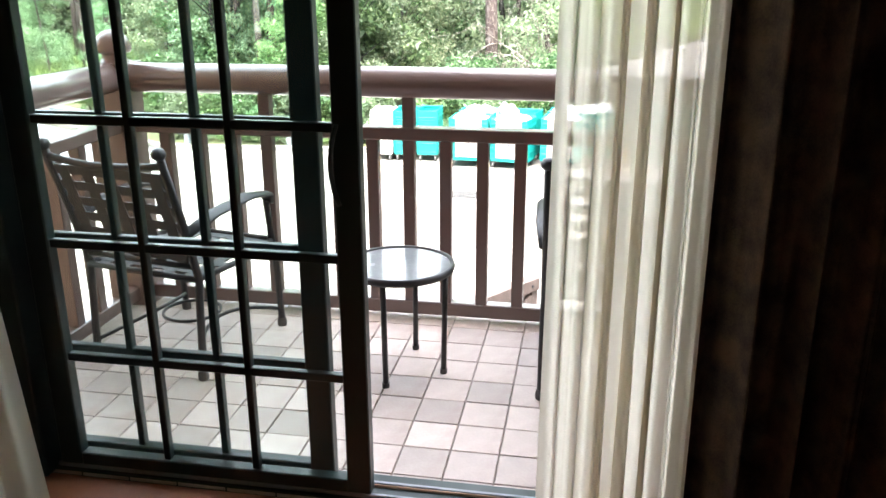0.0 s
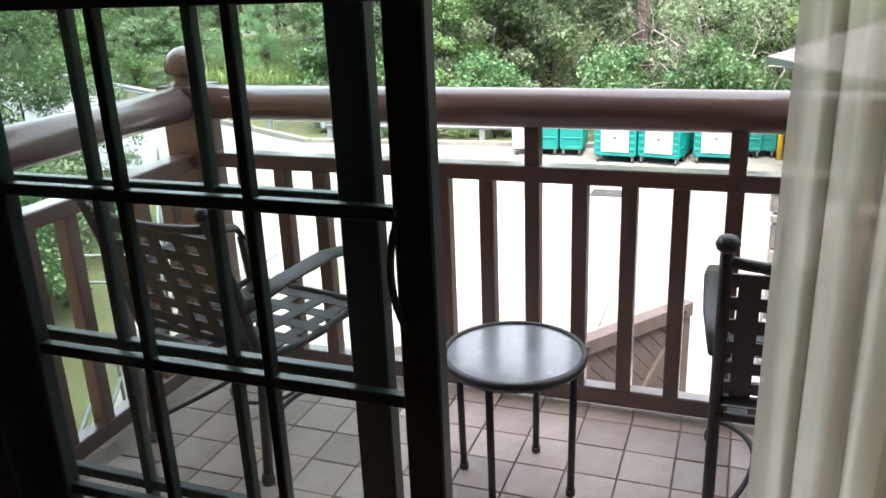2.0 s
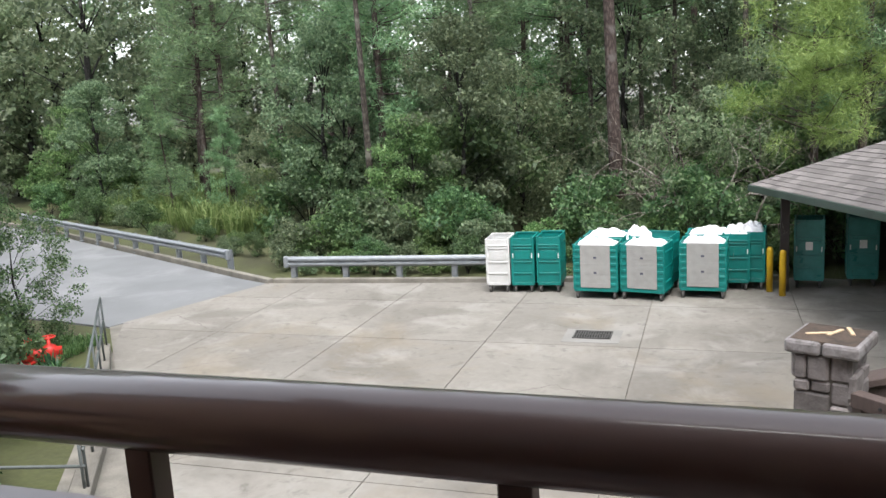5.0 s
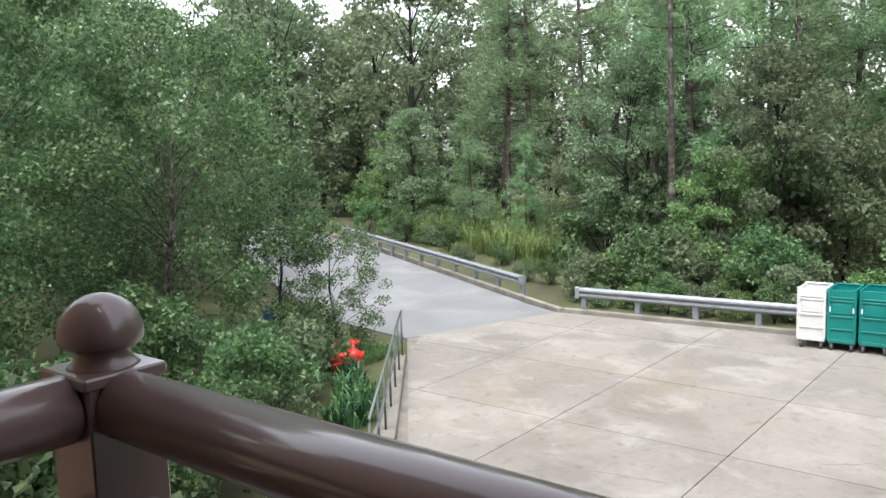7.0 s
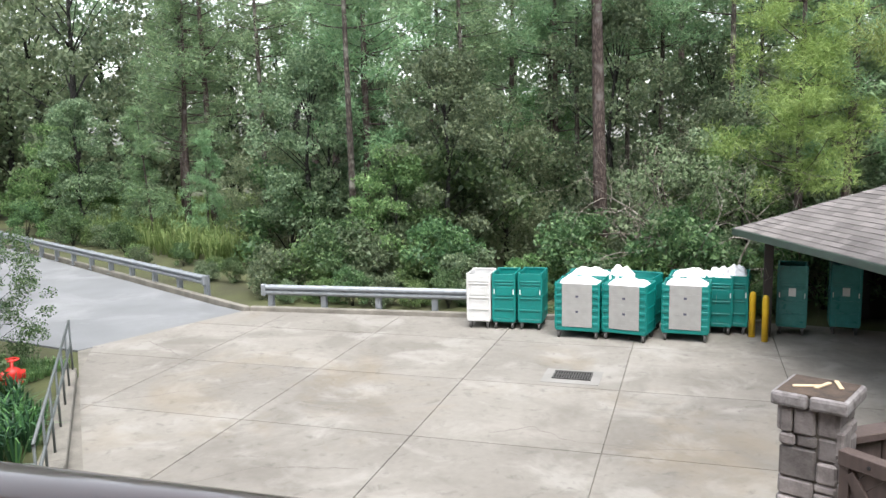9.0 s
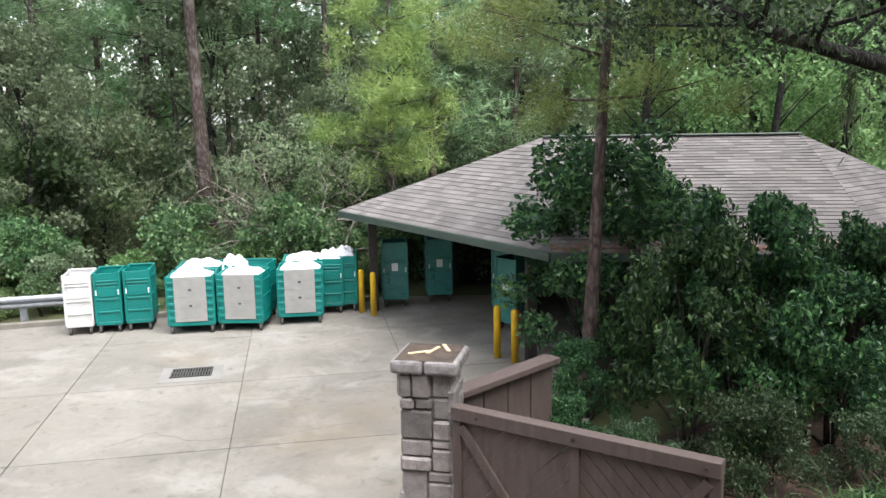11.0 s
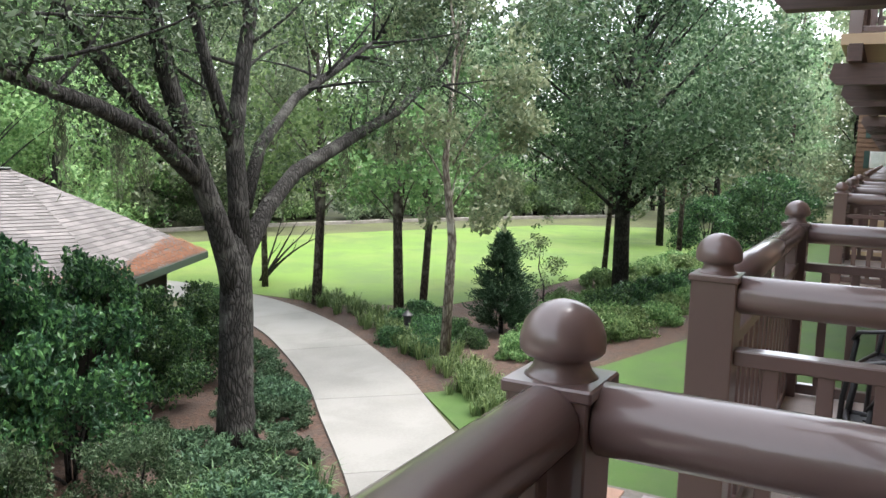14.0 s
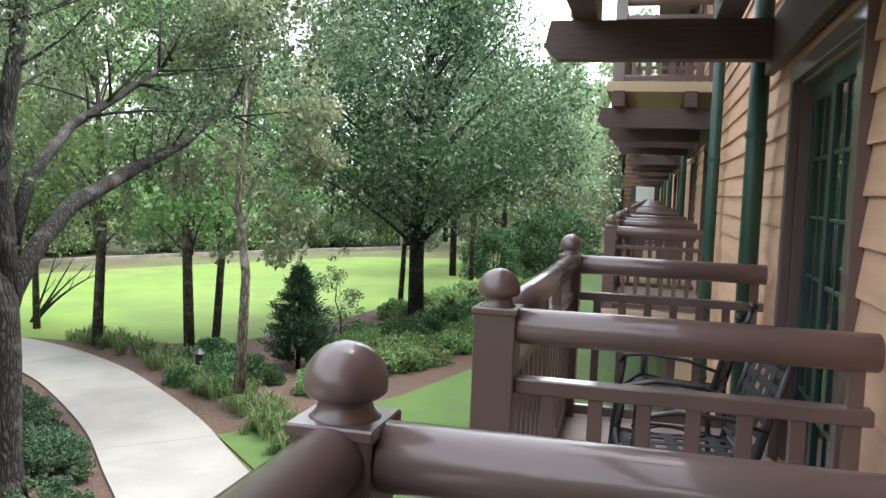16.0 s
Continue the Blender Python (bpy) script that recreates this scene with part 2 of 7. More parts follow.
M = {
    "brown": mat("brown_paint", (0.142, 0.091, 0.083), (0.132, 0.085, 0.077), 3, 0.4, 0.012, fine=300, coat=0.8, dist=0.001),
    "brownwood": mat("brown_painted_wood", (0.105, 0.068, 0.06), (0.07, 0.045, 0.04), 4, 0.6, 0.5, fine=60, stretch=(12, 1, 12), dist=0.004),
    "gatewood": mat("gate_wood", (0.098, 0.072, 0.065), (0.066, 0.047, 0.043), 3, 0.75, 0.4, fine=70, stretch=(6, 6, 1)),
    "iron": mat("dark_iron", (0.028, 0.027, 0.03), (0.018, 0.017, 0.02), 9, 0.42, 0.1, fine=200),
    "strap": mat("vinyl_strap", (0.035, 0.034, 0.038), (0.024, 0.023, 0.026), 9, 0.5, 0.1, fine=200),
    "green_frame": mat("dark_green_frame", (0.012, 0.026, 0.024), (0.008, 0.018, 0.017), 5, 0.35, 0.05, fine=200),
    "green_pipe": mat("green_pipe", (0.022, 0.075, 0.05), (0.015, 0.055, 0.038), 4, 0.4, 0.05, fine=150),
    "green_door": mat("green_door", (0.017, 0.052, 0.043), (0.012, 0.038, 0.032), 4, 0.4, 0.05, fine=150),
    "tile": mat("balcony_tile", (0.53, 0.44, 0.395), (0.43, 0.35, 0.31), 6, 0.5, 0.12, fine=90, pieces=0.22),
    "grout": mat("grout", (0.4, 0.34, 0.3), (0.3, 0.255, 0.22), 20, 0.9, 0.3),
    "room_floor": mat("room_floor", (0.34, 0.12, 0.06), (0.26, 0.09, 0.045), 5, 0.5, 0.1, fine=40),
    "room_wall": mat("room_wall", (0.6, 0.42, 0.16), (0.52, 0.36, 0.13), 2, 0.8, 0.1, fine=80),
    "room_ceiling": mat("room_ceiling", (0.7, 0.67, 0.6), (0.62, 0.6, 0.55), 2, 0.9, 0.1),
    "siding": mat("tan_siding", (0.64, 0.4, 0.27), (0.54, 0.325, 0.215), 2.0, 0.75, 0.4, fine=60, stretch=(1, 6, 12), pieces=0.08, dist=0.003),
    "siding_far": mat("brown_siding", (0.17, 0.1, 0.06), (0.12, 0.07, 0.045), 2, 0.8, 0.3, fine=40),
    "band": mat("cream_band", (0.55, 0.42, 0.28), (0.5, 0.38, 0.25), 3, 0.7, 0.1),
    "concrete": mat("lot_concrete", (0.225, 0.21, 0.188), (0.165, 0.152, 0.134), 0.45, 0.85, 0.12, fine=9, pieces=0.06),
    "path": mat("path_concrete", (0.225, 0.218, 0.206), (0.172, 0.166, 0.155), 0.8, 0.85, 0.12, fine=20, pieces=0.04),
    "kerb": mat("kerb_concrete", (0.225, 0.21, 0.182), (0.13, 0.12, 0.104), 2.5, 0.9, 0.3, fine=40),
    "asphalt": mat("grey_asphalt", (0.18, 0.186, 0.193), (0.138, 0.143, 0.149), 0.6, 0.9, 0.3, fine=60),
    "galv": mat("galvanised_steel", (0.3, 0.32, 0.34), (0.22, 0.24, 0.26), 6, 0.5, 0.1, metal=0.4, fine=60),
    "railgrey": mat("grey_green_rail", (0.115, 0.13, 0.13), (0.08, 0.092, 0.092), 6, 0.5, 0.1),
    "teal": mat("teal_plastic", (0.0, 0.19, 0.168), (0.0, 0.155, 0.138), 4, 0.45, 0.06, fine=90, pieces=0.06),
    "teal_dull": mat("wrapped_teal", (0.05, 0.24, 0.22), (0.03, 0.17, 0.16), 5, 0.3, 0.3, fine=30),
    "cartwhite": mat("white_plastic", (0.62, 0.62, 0.61), (0.54, 0.54, 0.53), 4, 0.5, 0.06, fine=90),
    "cartgrey": mat("grey_panel", (0.33, 0.327, 0.315), (0.28, 0.276, 0.265), 5, 0.55, 0.06, fine=90),
    "ink": mat("dark_print", (0.08, 0.08, 0.12), (0.06, 0.06, 0.09), 9, 0.6, 0),
    "paper": mat("paper_label", (0.8, 0.8, 0.78), (0.72, 0.72, 0.7), 9, 0.7, 0),
    "linen": mat("white_linen", (0.82, 0.82, 0.84), (0.7, 0.7, 0.73), 9, 0.9, 0.5, fine=40),
    "pit": mat("black_pit_shade", (0.01, 0.01, 0.01), (0.006, 0.006, 0.006), 9, 1.0, 0, spec=0.0),
    "mossy": mat("dark_weathered_top", (0.085, 0.06, 0.045), (0.03, 0.022, 0.018), 7, 0.95, 0.6, fine=50, dist=0.01),
    "wheel": mat("grey_wheel", (0.09, 0.087, 0.084), (0.05, 0.048, 0.046), 20, 0.7, 0.1),
    "yellow": mat("yellow_paint", (0.75, 0.47, 0.02), (0.62, 0.38, 0.02), 5, 0.45, 0.1),
    "red": mat("red_paint", (0.6, 0.03, 0.02), (0.45, 0.02, 0.015), 8, 0.45, 0.1),
    "blue": mat("blue_paint", (0.03, 0.1, 0.4), (0.02, 0.07, 0.3), 8, 0.45, 0.1),
    "stone": mat("grey_stone", (0.26, 0.235, 0.232), (0.13, 0.115, 0.113), 6, 0.85, 0.8, fine=40, pieces=0.42, dist=0.02),
    "mortar": mat("mortar", (0.16, 0.145, 0.13), (0.11, 0.1, 0.09), 12, 0.95, 0.4),
    "capstone": mat("capstone", (0.25, 0.235, 0.24), (0.13, 0.115, 0.11), 4, 0.85, 0.5, fine=30, dist=0.02),
    "shingle": mat("shingle", (0.183, 0.167, 0.162), (0.127, 0.115, 0.111), 1.2, 0.9, 0.4, fine=40, islands=0.28),
    "leaflitter": mat("rusty_pine_straw", (0.26, 0.115, 0.062), (0.13, 0.06, 0.036), 9, 0.9, 0.5, fine=60),
    "gutter": mat("dark_green_gutter", (0.05, 0.075, 0.06), (0.035, 0.05, 0.042), 4, 0.5, 0.1),
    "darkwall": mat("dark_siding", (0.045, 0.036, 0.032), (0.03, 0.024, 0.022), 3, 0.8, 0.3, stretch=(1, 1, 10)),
    "ground": mat("forest_floor", (0.075, 0.085, 0.03), (0.04, 0.04, 0.018), 0.5, 0.95, 0.6, fine=9, dist=0.05),
    "mulch": mat("mulch", (0.095, 0.054, 0.037), (0.026, 0.016, 0.012), 11, 0.95, 1.0, fine=45, dist=0.03),
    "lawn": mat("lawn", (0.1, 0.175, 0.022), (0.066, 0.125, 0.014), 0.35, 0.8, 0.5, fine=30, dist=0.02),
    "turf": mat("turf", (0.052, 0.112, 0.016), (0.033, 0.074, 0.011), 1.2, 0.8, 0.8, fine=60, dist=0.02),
    "bark": bark_mat("grey_bark", (0.047, 0.045, 0.042), (0.015, 0.014, 0.013), (0.075, 0.074, 0.067), 17.0),
    "slimbark": bark_mat("brown_bark", (0.115, 0.098, 0.082), (0.035, 0.03, 0.026), (0.19, 0.185, 0.155), 16.0),
    "pinebark": bark_mat("pine_bark", (0.12, 0.092, 0.082), (0.05, 0.037, 0.033), (0.15, 0.13, 0.12), 11.0),
    "palebark": bark_mat("pale_bark", (0.33, 0.3, 0.26), (0.1, 0.08, 0.066), (0.42, 0.4, 0.35), 12.0),
    "oak_leaf": leaf_mat("oak_leaf", (0.025, 0.05, 0.024), (0.055, 0.097, 0.045), (0.135, 0.19, 0.105), 0.36, 0.4),
    "wood_leaf": leaf_mat("woodland_leaf", (0.082, 0.126, 0.072), (0.152, 0.208, 0.117), (0.27, 0.338, 0.198)),
    "fresh_leaf": leaf_mat("fresh_leaf", (0.075, 0.145, 0.052), (0.155, 0.255, 0.098), (0.29, 0.41, 0.18)),
    "shrub_leaf": leaf_mat("shrub_leaf", (0.014, 0.042, 0.018), (0.034, 0.088, 0.036), (0.125, 0.235, 0.08), 0.35, 0.38),
    "thicket_leaf": leaf_mat("thicket_leaf", (0.04, 0.085, 0.035), (0.09, 0.16, 0.07), (0.2, 0.3, 0.13), 0.4, 0.45),
    "meadow_leaf": leaf_mat("meadow_leaf", (0.09, 0.135, 0.038), (0.15, 0.205, 0.065), (0.24, 0.285, 0.115), 0.6, 0.35),
    "grey_leaf": leaf_mat("grey_green_leaf", (0.11, 0.155, 0.085), (0.19, 0.245, 0.135), (0.29, 0.33, 0.2)),
    "juniper": leaf_mat("juniper_leaf", (0.025, 0.06, 0.032), (0.05, 0.1, 0.05), (0.09, 0.15, 0.075), 0.6, 0.2),
    "conifer": leaf_mat("conifer_leaf", (0.014, 0.04, 0.022), (0.028, 0.068, 0.034), (0.06, 0.115, 0.055), 0.6, 0.2),
    "needle": leaf_mat("pine_needle", (0.1, 0.18, 0.095), (0.175, 0.28, 0.14), (0.27, 0.385, 0.19), 0.5, 0.3),
    "needle_light": leaf_mat("light_needle", (0.13, 0.205, 0.052), (0.235, 0.33, 0.094), (0.355, 0.445, 0.158), 0.5, 0.35),
    "moss": leaf_mat("grey_moss", (0.07, 0.09, 0.055), (0.11, 0.13, 0.08), (0.16, 0.18, 0.12), 0.8, 0.2),
    "sheer": mat("sheer", (0.82, 0.75, 0.62), (0.75, 0.68, 0.555), 3, 0.9, 0.3, fine=400, stretch=(1, 1, 0.3), dist=0.001),
    "drape": mat("dark_drape", (0.26, 0.19, 0.155), (0.055, 0.052, 0.056), 14, 0.9, 0.3, fine=200),
    "glass": glass_mat("clear_glass"),
    "tableglass": mat("table_glass", (0.21, 0.22, 0.23), (0.17, 0.18, 0.19), 14, 0.24, 0.5, fine=60, dist=0.003, coat=0.6),
    "room_shade": mat("room_shade", (0.05, 0.045, 0.04), (0.035, 0.03, 0.03), 2, 0.9, 0),
    "redroof": mat("red_roof", (0.3, 0.13, 0.08), (0.22, 0.09, 0.06), 2, 0.9, 0.3),
}


def stain(material, colour, scale, edge, amount, seed, stretch=(1, 1, 1)):
    """Lays ragged stains of their own shape over a finished surface."""
    n, l = material.node_tree.nodes, material.node_tree.links
    p = n["Principled BSDF"]
    src = p.inputs["Base Color"].links[0].from_socket
    co, mp = n.new("ShaderNodeTexCoord"), n.new("ShaderNodeMapping")
    mp.inputs["Location"].default_value = (seed * 3.7, seed * 1.9, seed)
    mp.inputs["Scale"].default_value = stretch
    no = n.new("ShaderNodeTexNoise")
    no.inputs["Scale"].default_value, no.inputs["Detail"].default_value, no.inputs["Roughness"].default_value = scale, 7, 0.62
    no.inputs["Distortion"].default_value = 0.5
    ra, mx, am = n.new("ShaderNodeValToRGB"), n.new("ShaderNodeMix"), n.new("ShaderNodeMath")
    ra.color_ramp.elements[0].position, ra.color_ramp.elements[1].position = edge, edge + 0.13
    am.operation = "MULTIPLY"
    am.inputs[1].default_value = amount
    mx.data_type, mx.blend_type = "RGBA", "MIX"
    l.new(co.outputs["Object"], mp.inputs["Vector"])
    l.new(mp.outputs[0], no.inputs["Vector"])
    l.new(no.outputs[0], ra.inputs[0])
    l.new(ra.outputs[0], am.inputs[0])
    l.new(am.outputs[0], mx.inputs[0])
    l.new(src, mx.inputs[6])
    mx.inputs[7].default_value = (*colour, 1)
    l.new(mx.outputs[2], p.inputs["Base Color"])


stain(M["concrete"], (0.11, 0.1, 0.086), 0.42, 0.5, 0.5, 1)
stain(M["concrete"], (0.28, 0.268, 0.246), 0.8, 0.52, 0.6, 2)
stain(M["concrete"], (0.2, 0.16, 0.108), 0.3, 0.54, 0.4, 5)
stain(M["concrete"], (0.09, 0.083, 0.074), 3.5, 0.57, 0.5, 3)
stain(M["asphalt"], (0.25, 0.255, 0.26), 0.35, 0.52, 0.5, 4)
stain(M["path"], (0.2, 0.19, 0.17), 0.9, 0.57, 0.45, 6)
stain(M["path"], (0.255, 0.248, 0.236), 0.5, 0.52, 0.5, 7)
stain(M["shingle"], (0.12, 0.11, 0.11), 0.8, 0.55, 0.45, 8)
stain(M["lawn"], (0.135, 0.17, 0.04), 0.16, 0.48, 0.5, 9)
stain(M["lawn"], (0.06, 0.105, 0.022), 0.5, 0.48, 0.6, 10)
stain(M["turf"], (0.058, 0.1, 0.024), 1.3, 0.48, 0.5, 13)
stain(M["mulch"], (0.05, 0.036, 0.03), 1.6, 0.46, 0.7, 14)
stain(M["capstone"], (0.06, 0.05, 0.045), 4, 0.52, 0.7, 11)
stain(M["tile"], (0.3, 0.2, 0.16), 1.5, 0.53, 0.4, 12)
# thin cloth lets part of the light through
_n, _l = M["sheer"].node_tree.nodes, M["sheer"].node_tree.links
_tl, _tp, _mx, _mx2 = _n.new("ShaderNodeBsdfTranslucent"), _n.new("ShaderNodeBsdfTransparent"), _n.new("ShaderNodeMixShader"), _n.new("ShaderNodeMixShader")
_tl.inputs[0].default_value = (0.82, 0.76, 0.64, 1)
_mx.inputs[0].default_value, _mx2.inputs[0].default_value = 0.65, 0.16
_l.new(_n["Principled BSDF"].outputs[0], _mx.inputs[1])
_l.new(_tl.outputs[0], _mx.inputs[2])
_l.new(_mx.outputs[0], _mx2.inputs[1])
_l.new(_tp.outputs[0], _mx2.inputs[2])
_l.new(_mx2.outputs[0], _n["Material Output"].inputs[0])


# ---- builders ----
def thing(name, label, category, loc=(0, 0, 0), rz=0.0, group="", kind=""):
    e = new(name)
    e.empty_display_size = 0.2
    e.matrix_basis = pose(*loc, 0, 0, rz)
    return tagged(e, label, category, group, kind)


def part(name, bm, material, parent=None, label="", smooth=False):
    """Links a bmesh as one mesh object under a thing or under a part."""
    me = bpy.data.meshes.new(name)
    bm.to_mesh(me)
    bm.free()
    me.materials.append(M[material])
    if smooth:
        me.polygons.foreach_set("use_smooth", [True] * len(me.polygons))
    ob = new(name, me)
    ob.parent = parent
    return tagged(ob, label)


def raw(name, verts, faces, material, parent=None, label="", smooth=False):
    me = bpy.data.meshes.new(name)
    me.from_pydata([tuple(v) for v in verts] if not isinstance(verts, np.ndarray) else verts.tolist(), [], faces if not isinstance(faces, np.ndarray) else faces.tolist())
    me.materials.append(M[material])
    if smooth:
        me.polygons.foreach_set("use_smooth", [True] * len(me.polygons))
    ob = new(name, me)
    ob.parent = parent
    return tagged(ob, label)


def share(name, me, parent, loc, rz=0.0):
    ob = new(name, me)
    ob.parent = parent
    ob.matrix_basis = pose(*loc, 0, 0, rz)
    return ob


def bx(bm, x0, x1, y0, y1, z0, z1, bev=0.004, m=None, seg=1):
    mm = Matrix.LocRotScale(((x0 + x1) / 2, (y0 + y1) / 2, (z0 + z1) / 2), None, (abs(x1 - x0), abs(y1 - y0), abs(z1 - z0)))
    vs = bmesh.ops.create_cube(bm, size=1, matrix=(m @ mm) if m is not None else mm)["verts"]
    if bev:
        es = list({e for v in vs for e in v.link_edges})
        bmesh.ops.bevel(bm, geom=es, offset=bev, segments=seg, profile=0.5, affect="EDGES")
    return bm


def box(x0, x1, y0, y1, z0, z1, bev=0.004, m=None, seg=1):
    return bx(bmesh.new(), x0, x1, y0, y1, z0, z1, bev, m, seg)


def lathe(bm, profile, c=(0, 0, 0), n=32, m=None):
    rings = []
    for r, z in profile:
        ring = []
        for k in range(n):
            a = 2 * math.pi * k / n
            v = Vector((c[0] + r * math.cos(a), c[1] + r * math.sin(a), c[2] + z))
            ring.append(bm.verts.new(m @ v if m is not None else v))
        rings.append(ring)
    for a, b in zip(rings, rings[1:]):
        for k in range(n):
            bm.faces.new((a[k], a[(k + 1) % n], b[(k + 1) % n], b[k]))
    bm.faces.new(list(reversed(rings[0])))
    bm.faces.new(rings[-1])
    return bm


def tube_data(pts, radii, sides=8, flat=1.0):
    """Vertices and faces of a tapered tube along pts."""
    pts = [Vector(p) for p in pts]
    vs, fs = [], []
    up = Vector((0.123, 0.31, 0.94))
    for i, p in enumerate(pts):
        d = (pts[min(i + 1, len(pts) - 1)] - pts[max(i - 1, 0)]).normalized()
        u = d.cross(up)
        u = u.normalized() if u.length > 1e-4 else d.orthogonal().normalized()
        w = d.cross(u).normalized()
        for k in range(sides):
            a = 2 * math.pi * k / sides
            vs.append(p + radii[i] * (math.cos(a) * u + flat * math.sin(a) * w))
    for i in range(len(pts) - 1):
        for k in range(sides):
            k2 = (k + 1) % sides
            fs.append((i * sides + k, i * sides + k2, (i + 1) * sides + k2, (i + 1) * sides + k))
    fs.append(tuple(range(sides - 1, -1, -1)))
    fs.append(tuple((len(pts) - 1) * sides + k for k in range(sides)))
    return vs, fs


def tube(name, pts, radii, material, parent=None, sides=10, label="", flat=1.0):
    if not isinstance(radii, (list, tuple)):
        radii = [radii] * len(pts)
    vs, fs = tube_data(pts, radii, sides, flat)
    return raw(name, vs, fs, material, parent, label, True)


def joined(tubes):
    vs, fs = [], []
    for v, f in tubes:
        o = len(vs)
        vs += v
        fs += [tuple(i + o for i in g) for g in f]
    return vs, fs


def bend(p0, p1, p2, n=8):
    p0, p1, p2 = Vector(p0), Vector(p1), Vector(p2)
    return [p0 * (1 - t) ** 2 + p1 * 2 * t * (1 - t) + p2 * t * t for t in (i / n for i in range(n + 1))]


def clip_poly(poly, convex):
    """Cuts a 2D polygon to a convex one that runs counter-clockwise."""
    out = list(poly)
    for i in range(len(convex)):
        a, b = convex[i], convex[(i + 1) % len(convex)]
        side = lambda p: (b[0] - a[0]) * (p[1] - a[1]) - (b[1] - a[1]) * (p[0] - a[0])
        src, out = out, []
        for j, p in enumerate(src):
            q = src[(j + 1) % len(src)]
            sp, sq = side(p), side(q)
            if sp >= 0:
                out.append(p)
            if sp * sq < 0:
                t = sp / (sp - sq)
                out.append((p[0] + t * (q[0] - p[0]), p[1] + t * (q[1] - p[1])))
        if not out:
            return []
    return out


def slab(poly, z0, z1, bm=None):
    bm = bm or bmesh.new()
    top = [bm.verts.new((x, y, z1)) for x, y in poly]
    low = [bm.verts.new((x, y, z0)) for x, y in poly]
    bm.faces.new(top)
    for i in range(len(poly)):
        j = (i + 1) % len(poly)
        bm.faces.new((top[j], top[i], low[i], low[j]))
    return bm


# ---- foliage ----
def leaves(points, length, width, rng, droop=0.0, spread=None, simple=False):
    """Rhombic leaves at points (n, 3), turned at random. spread: outward directions that they lean to."""
    n = len(points)
    d = rng.normal(size=(n, 3))
    if spread is not None:
        d = d * 0.7 + spread
    d[:, 2] -= droop
    d /= np.linalg.norm(d, axis=1, keepdims=True) + 1e-9
    u = np.cross(d, rng.normal(size=(n, 3)))
    u /= np.linalg.norm(u, axis=1, keepdims=True) + 1e-9
    s = rng.uniform(0.6, 1.3, size=(n, 1))
    a, b = d * length * s / 2, u * width * s / 2
    lift = np.cross(d, u) * width * 0.25 * s
    if simple:
        v = np.stack([points - a * 0.7 + b, points + a, points - a * 0.7 - b], axis=1).reshape(-1, 3)
        return v, np.arange(3 * n).reshape(n, 3)
    v = np.stack([points - a, points + b + lift - a * 0.1, points + a, points - b + lift - a * 0.1], axis=1).reshape(-1, 3)
    f = np.arange(4 * n).reshape(n, 4)
    return v, f


def clump_points(centres, radii, counts, rng, flat=0.7):
    out = []
    for c, r, k in zip(centres, radii, counts):
        p = rng.normal(size=(k, 3))
        p /= np.linalg.norm(p, axis=1, keepdims=True)
        p *= (rng.uniform(0.1, 1, size=(k, 1)) ** 0.5) * r
        p[:, 2] *= flat
        out.append(p + np.array(c))
    return np.concatenate(out)


def broadleaf(seed, height, base, radius, nleaf, leaf=0.16, trunk=0.16, bark="bark", leafm="wood_leaf", clumps=55, lean=0.4, label="", airy=1.0):
    """A broad-leaved tree at the origin: tapered trunk with limbs and a crown of many leaf clumps."""
    rng = np.random.default_rng(seed)
    tree = thing("tree", label, "tree")
    top = np.array([rng.uniform(-lean, lean), rng.uniform(-lean, lean), height * 0.8])
    wob = [np.array([0, 0, 0]), np.array([rng.uniform(-.15, .15), rng.uniform(-.15, .15), height * 0.3]), top * 0.6 + rng.normal(size=3) * 0.12, top]
    tubes = [tube_data([tuple(p) for p in wob], [trunk * 1.25, trunk, trunk * 0.7, trunk * 0.2], 8)]
    ce, ra = [], []
    for i in range(clumps):
        z = rng.uniform(0, 1)
        prof = math.sin(math.pi * min(1, 0.18 + 0.8 * z)) ** 0.6
        a, q = rng.uniform(0, 6.283), rng.uniform(0.25, 1) ** 0.6
        c = np.array([math.cos(a) * radius * prof * q, math.sin(a) * radius * prof * q, base + z * (height - base)])
        c[:2] += top[:2] * z + rng.normal(size=2) * radius * 0.12
        ce.append(c)
        ra.append(radius * rng.uniform(0.2, 0.4))
        if i % 4 == 0:
            s = max(0.2, (c[2] - 0.45 * math.hypot(c[0], c[1])) / height)
            s = min(s, 0.9)
            st = np.array([top[0] * s, top[1] * s, top[2] * s])
            mid = (st + c) / 2 + np.array([0, 0, radius * 0.1]) + rng.normal(size=3) * 0.15
            tubes.append(tube_data(bend(st, mid, c, 5), [trunk * 0.28 * (1 - 0.16 * k) for k in range(6)], 4))
    ra = np.array(ra) * airy
    cnt = np.maximum(20, (nleaf * ra ** 2 / (ra ** 2).sum())).astype(int)
    pts = clump_points(ce, ra, cnt, rng)
    v, f = joined(tubes)
    raw("trunk", v, f, bark, tree, "", True)
    v, f = leaves(pts, leaf, leaf * 0.62, rng, 0.25, None, True)
    raw("crown", v, f, leafm, tree)
    return tree


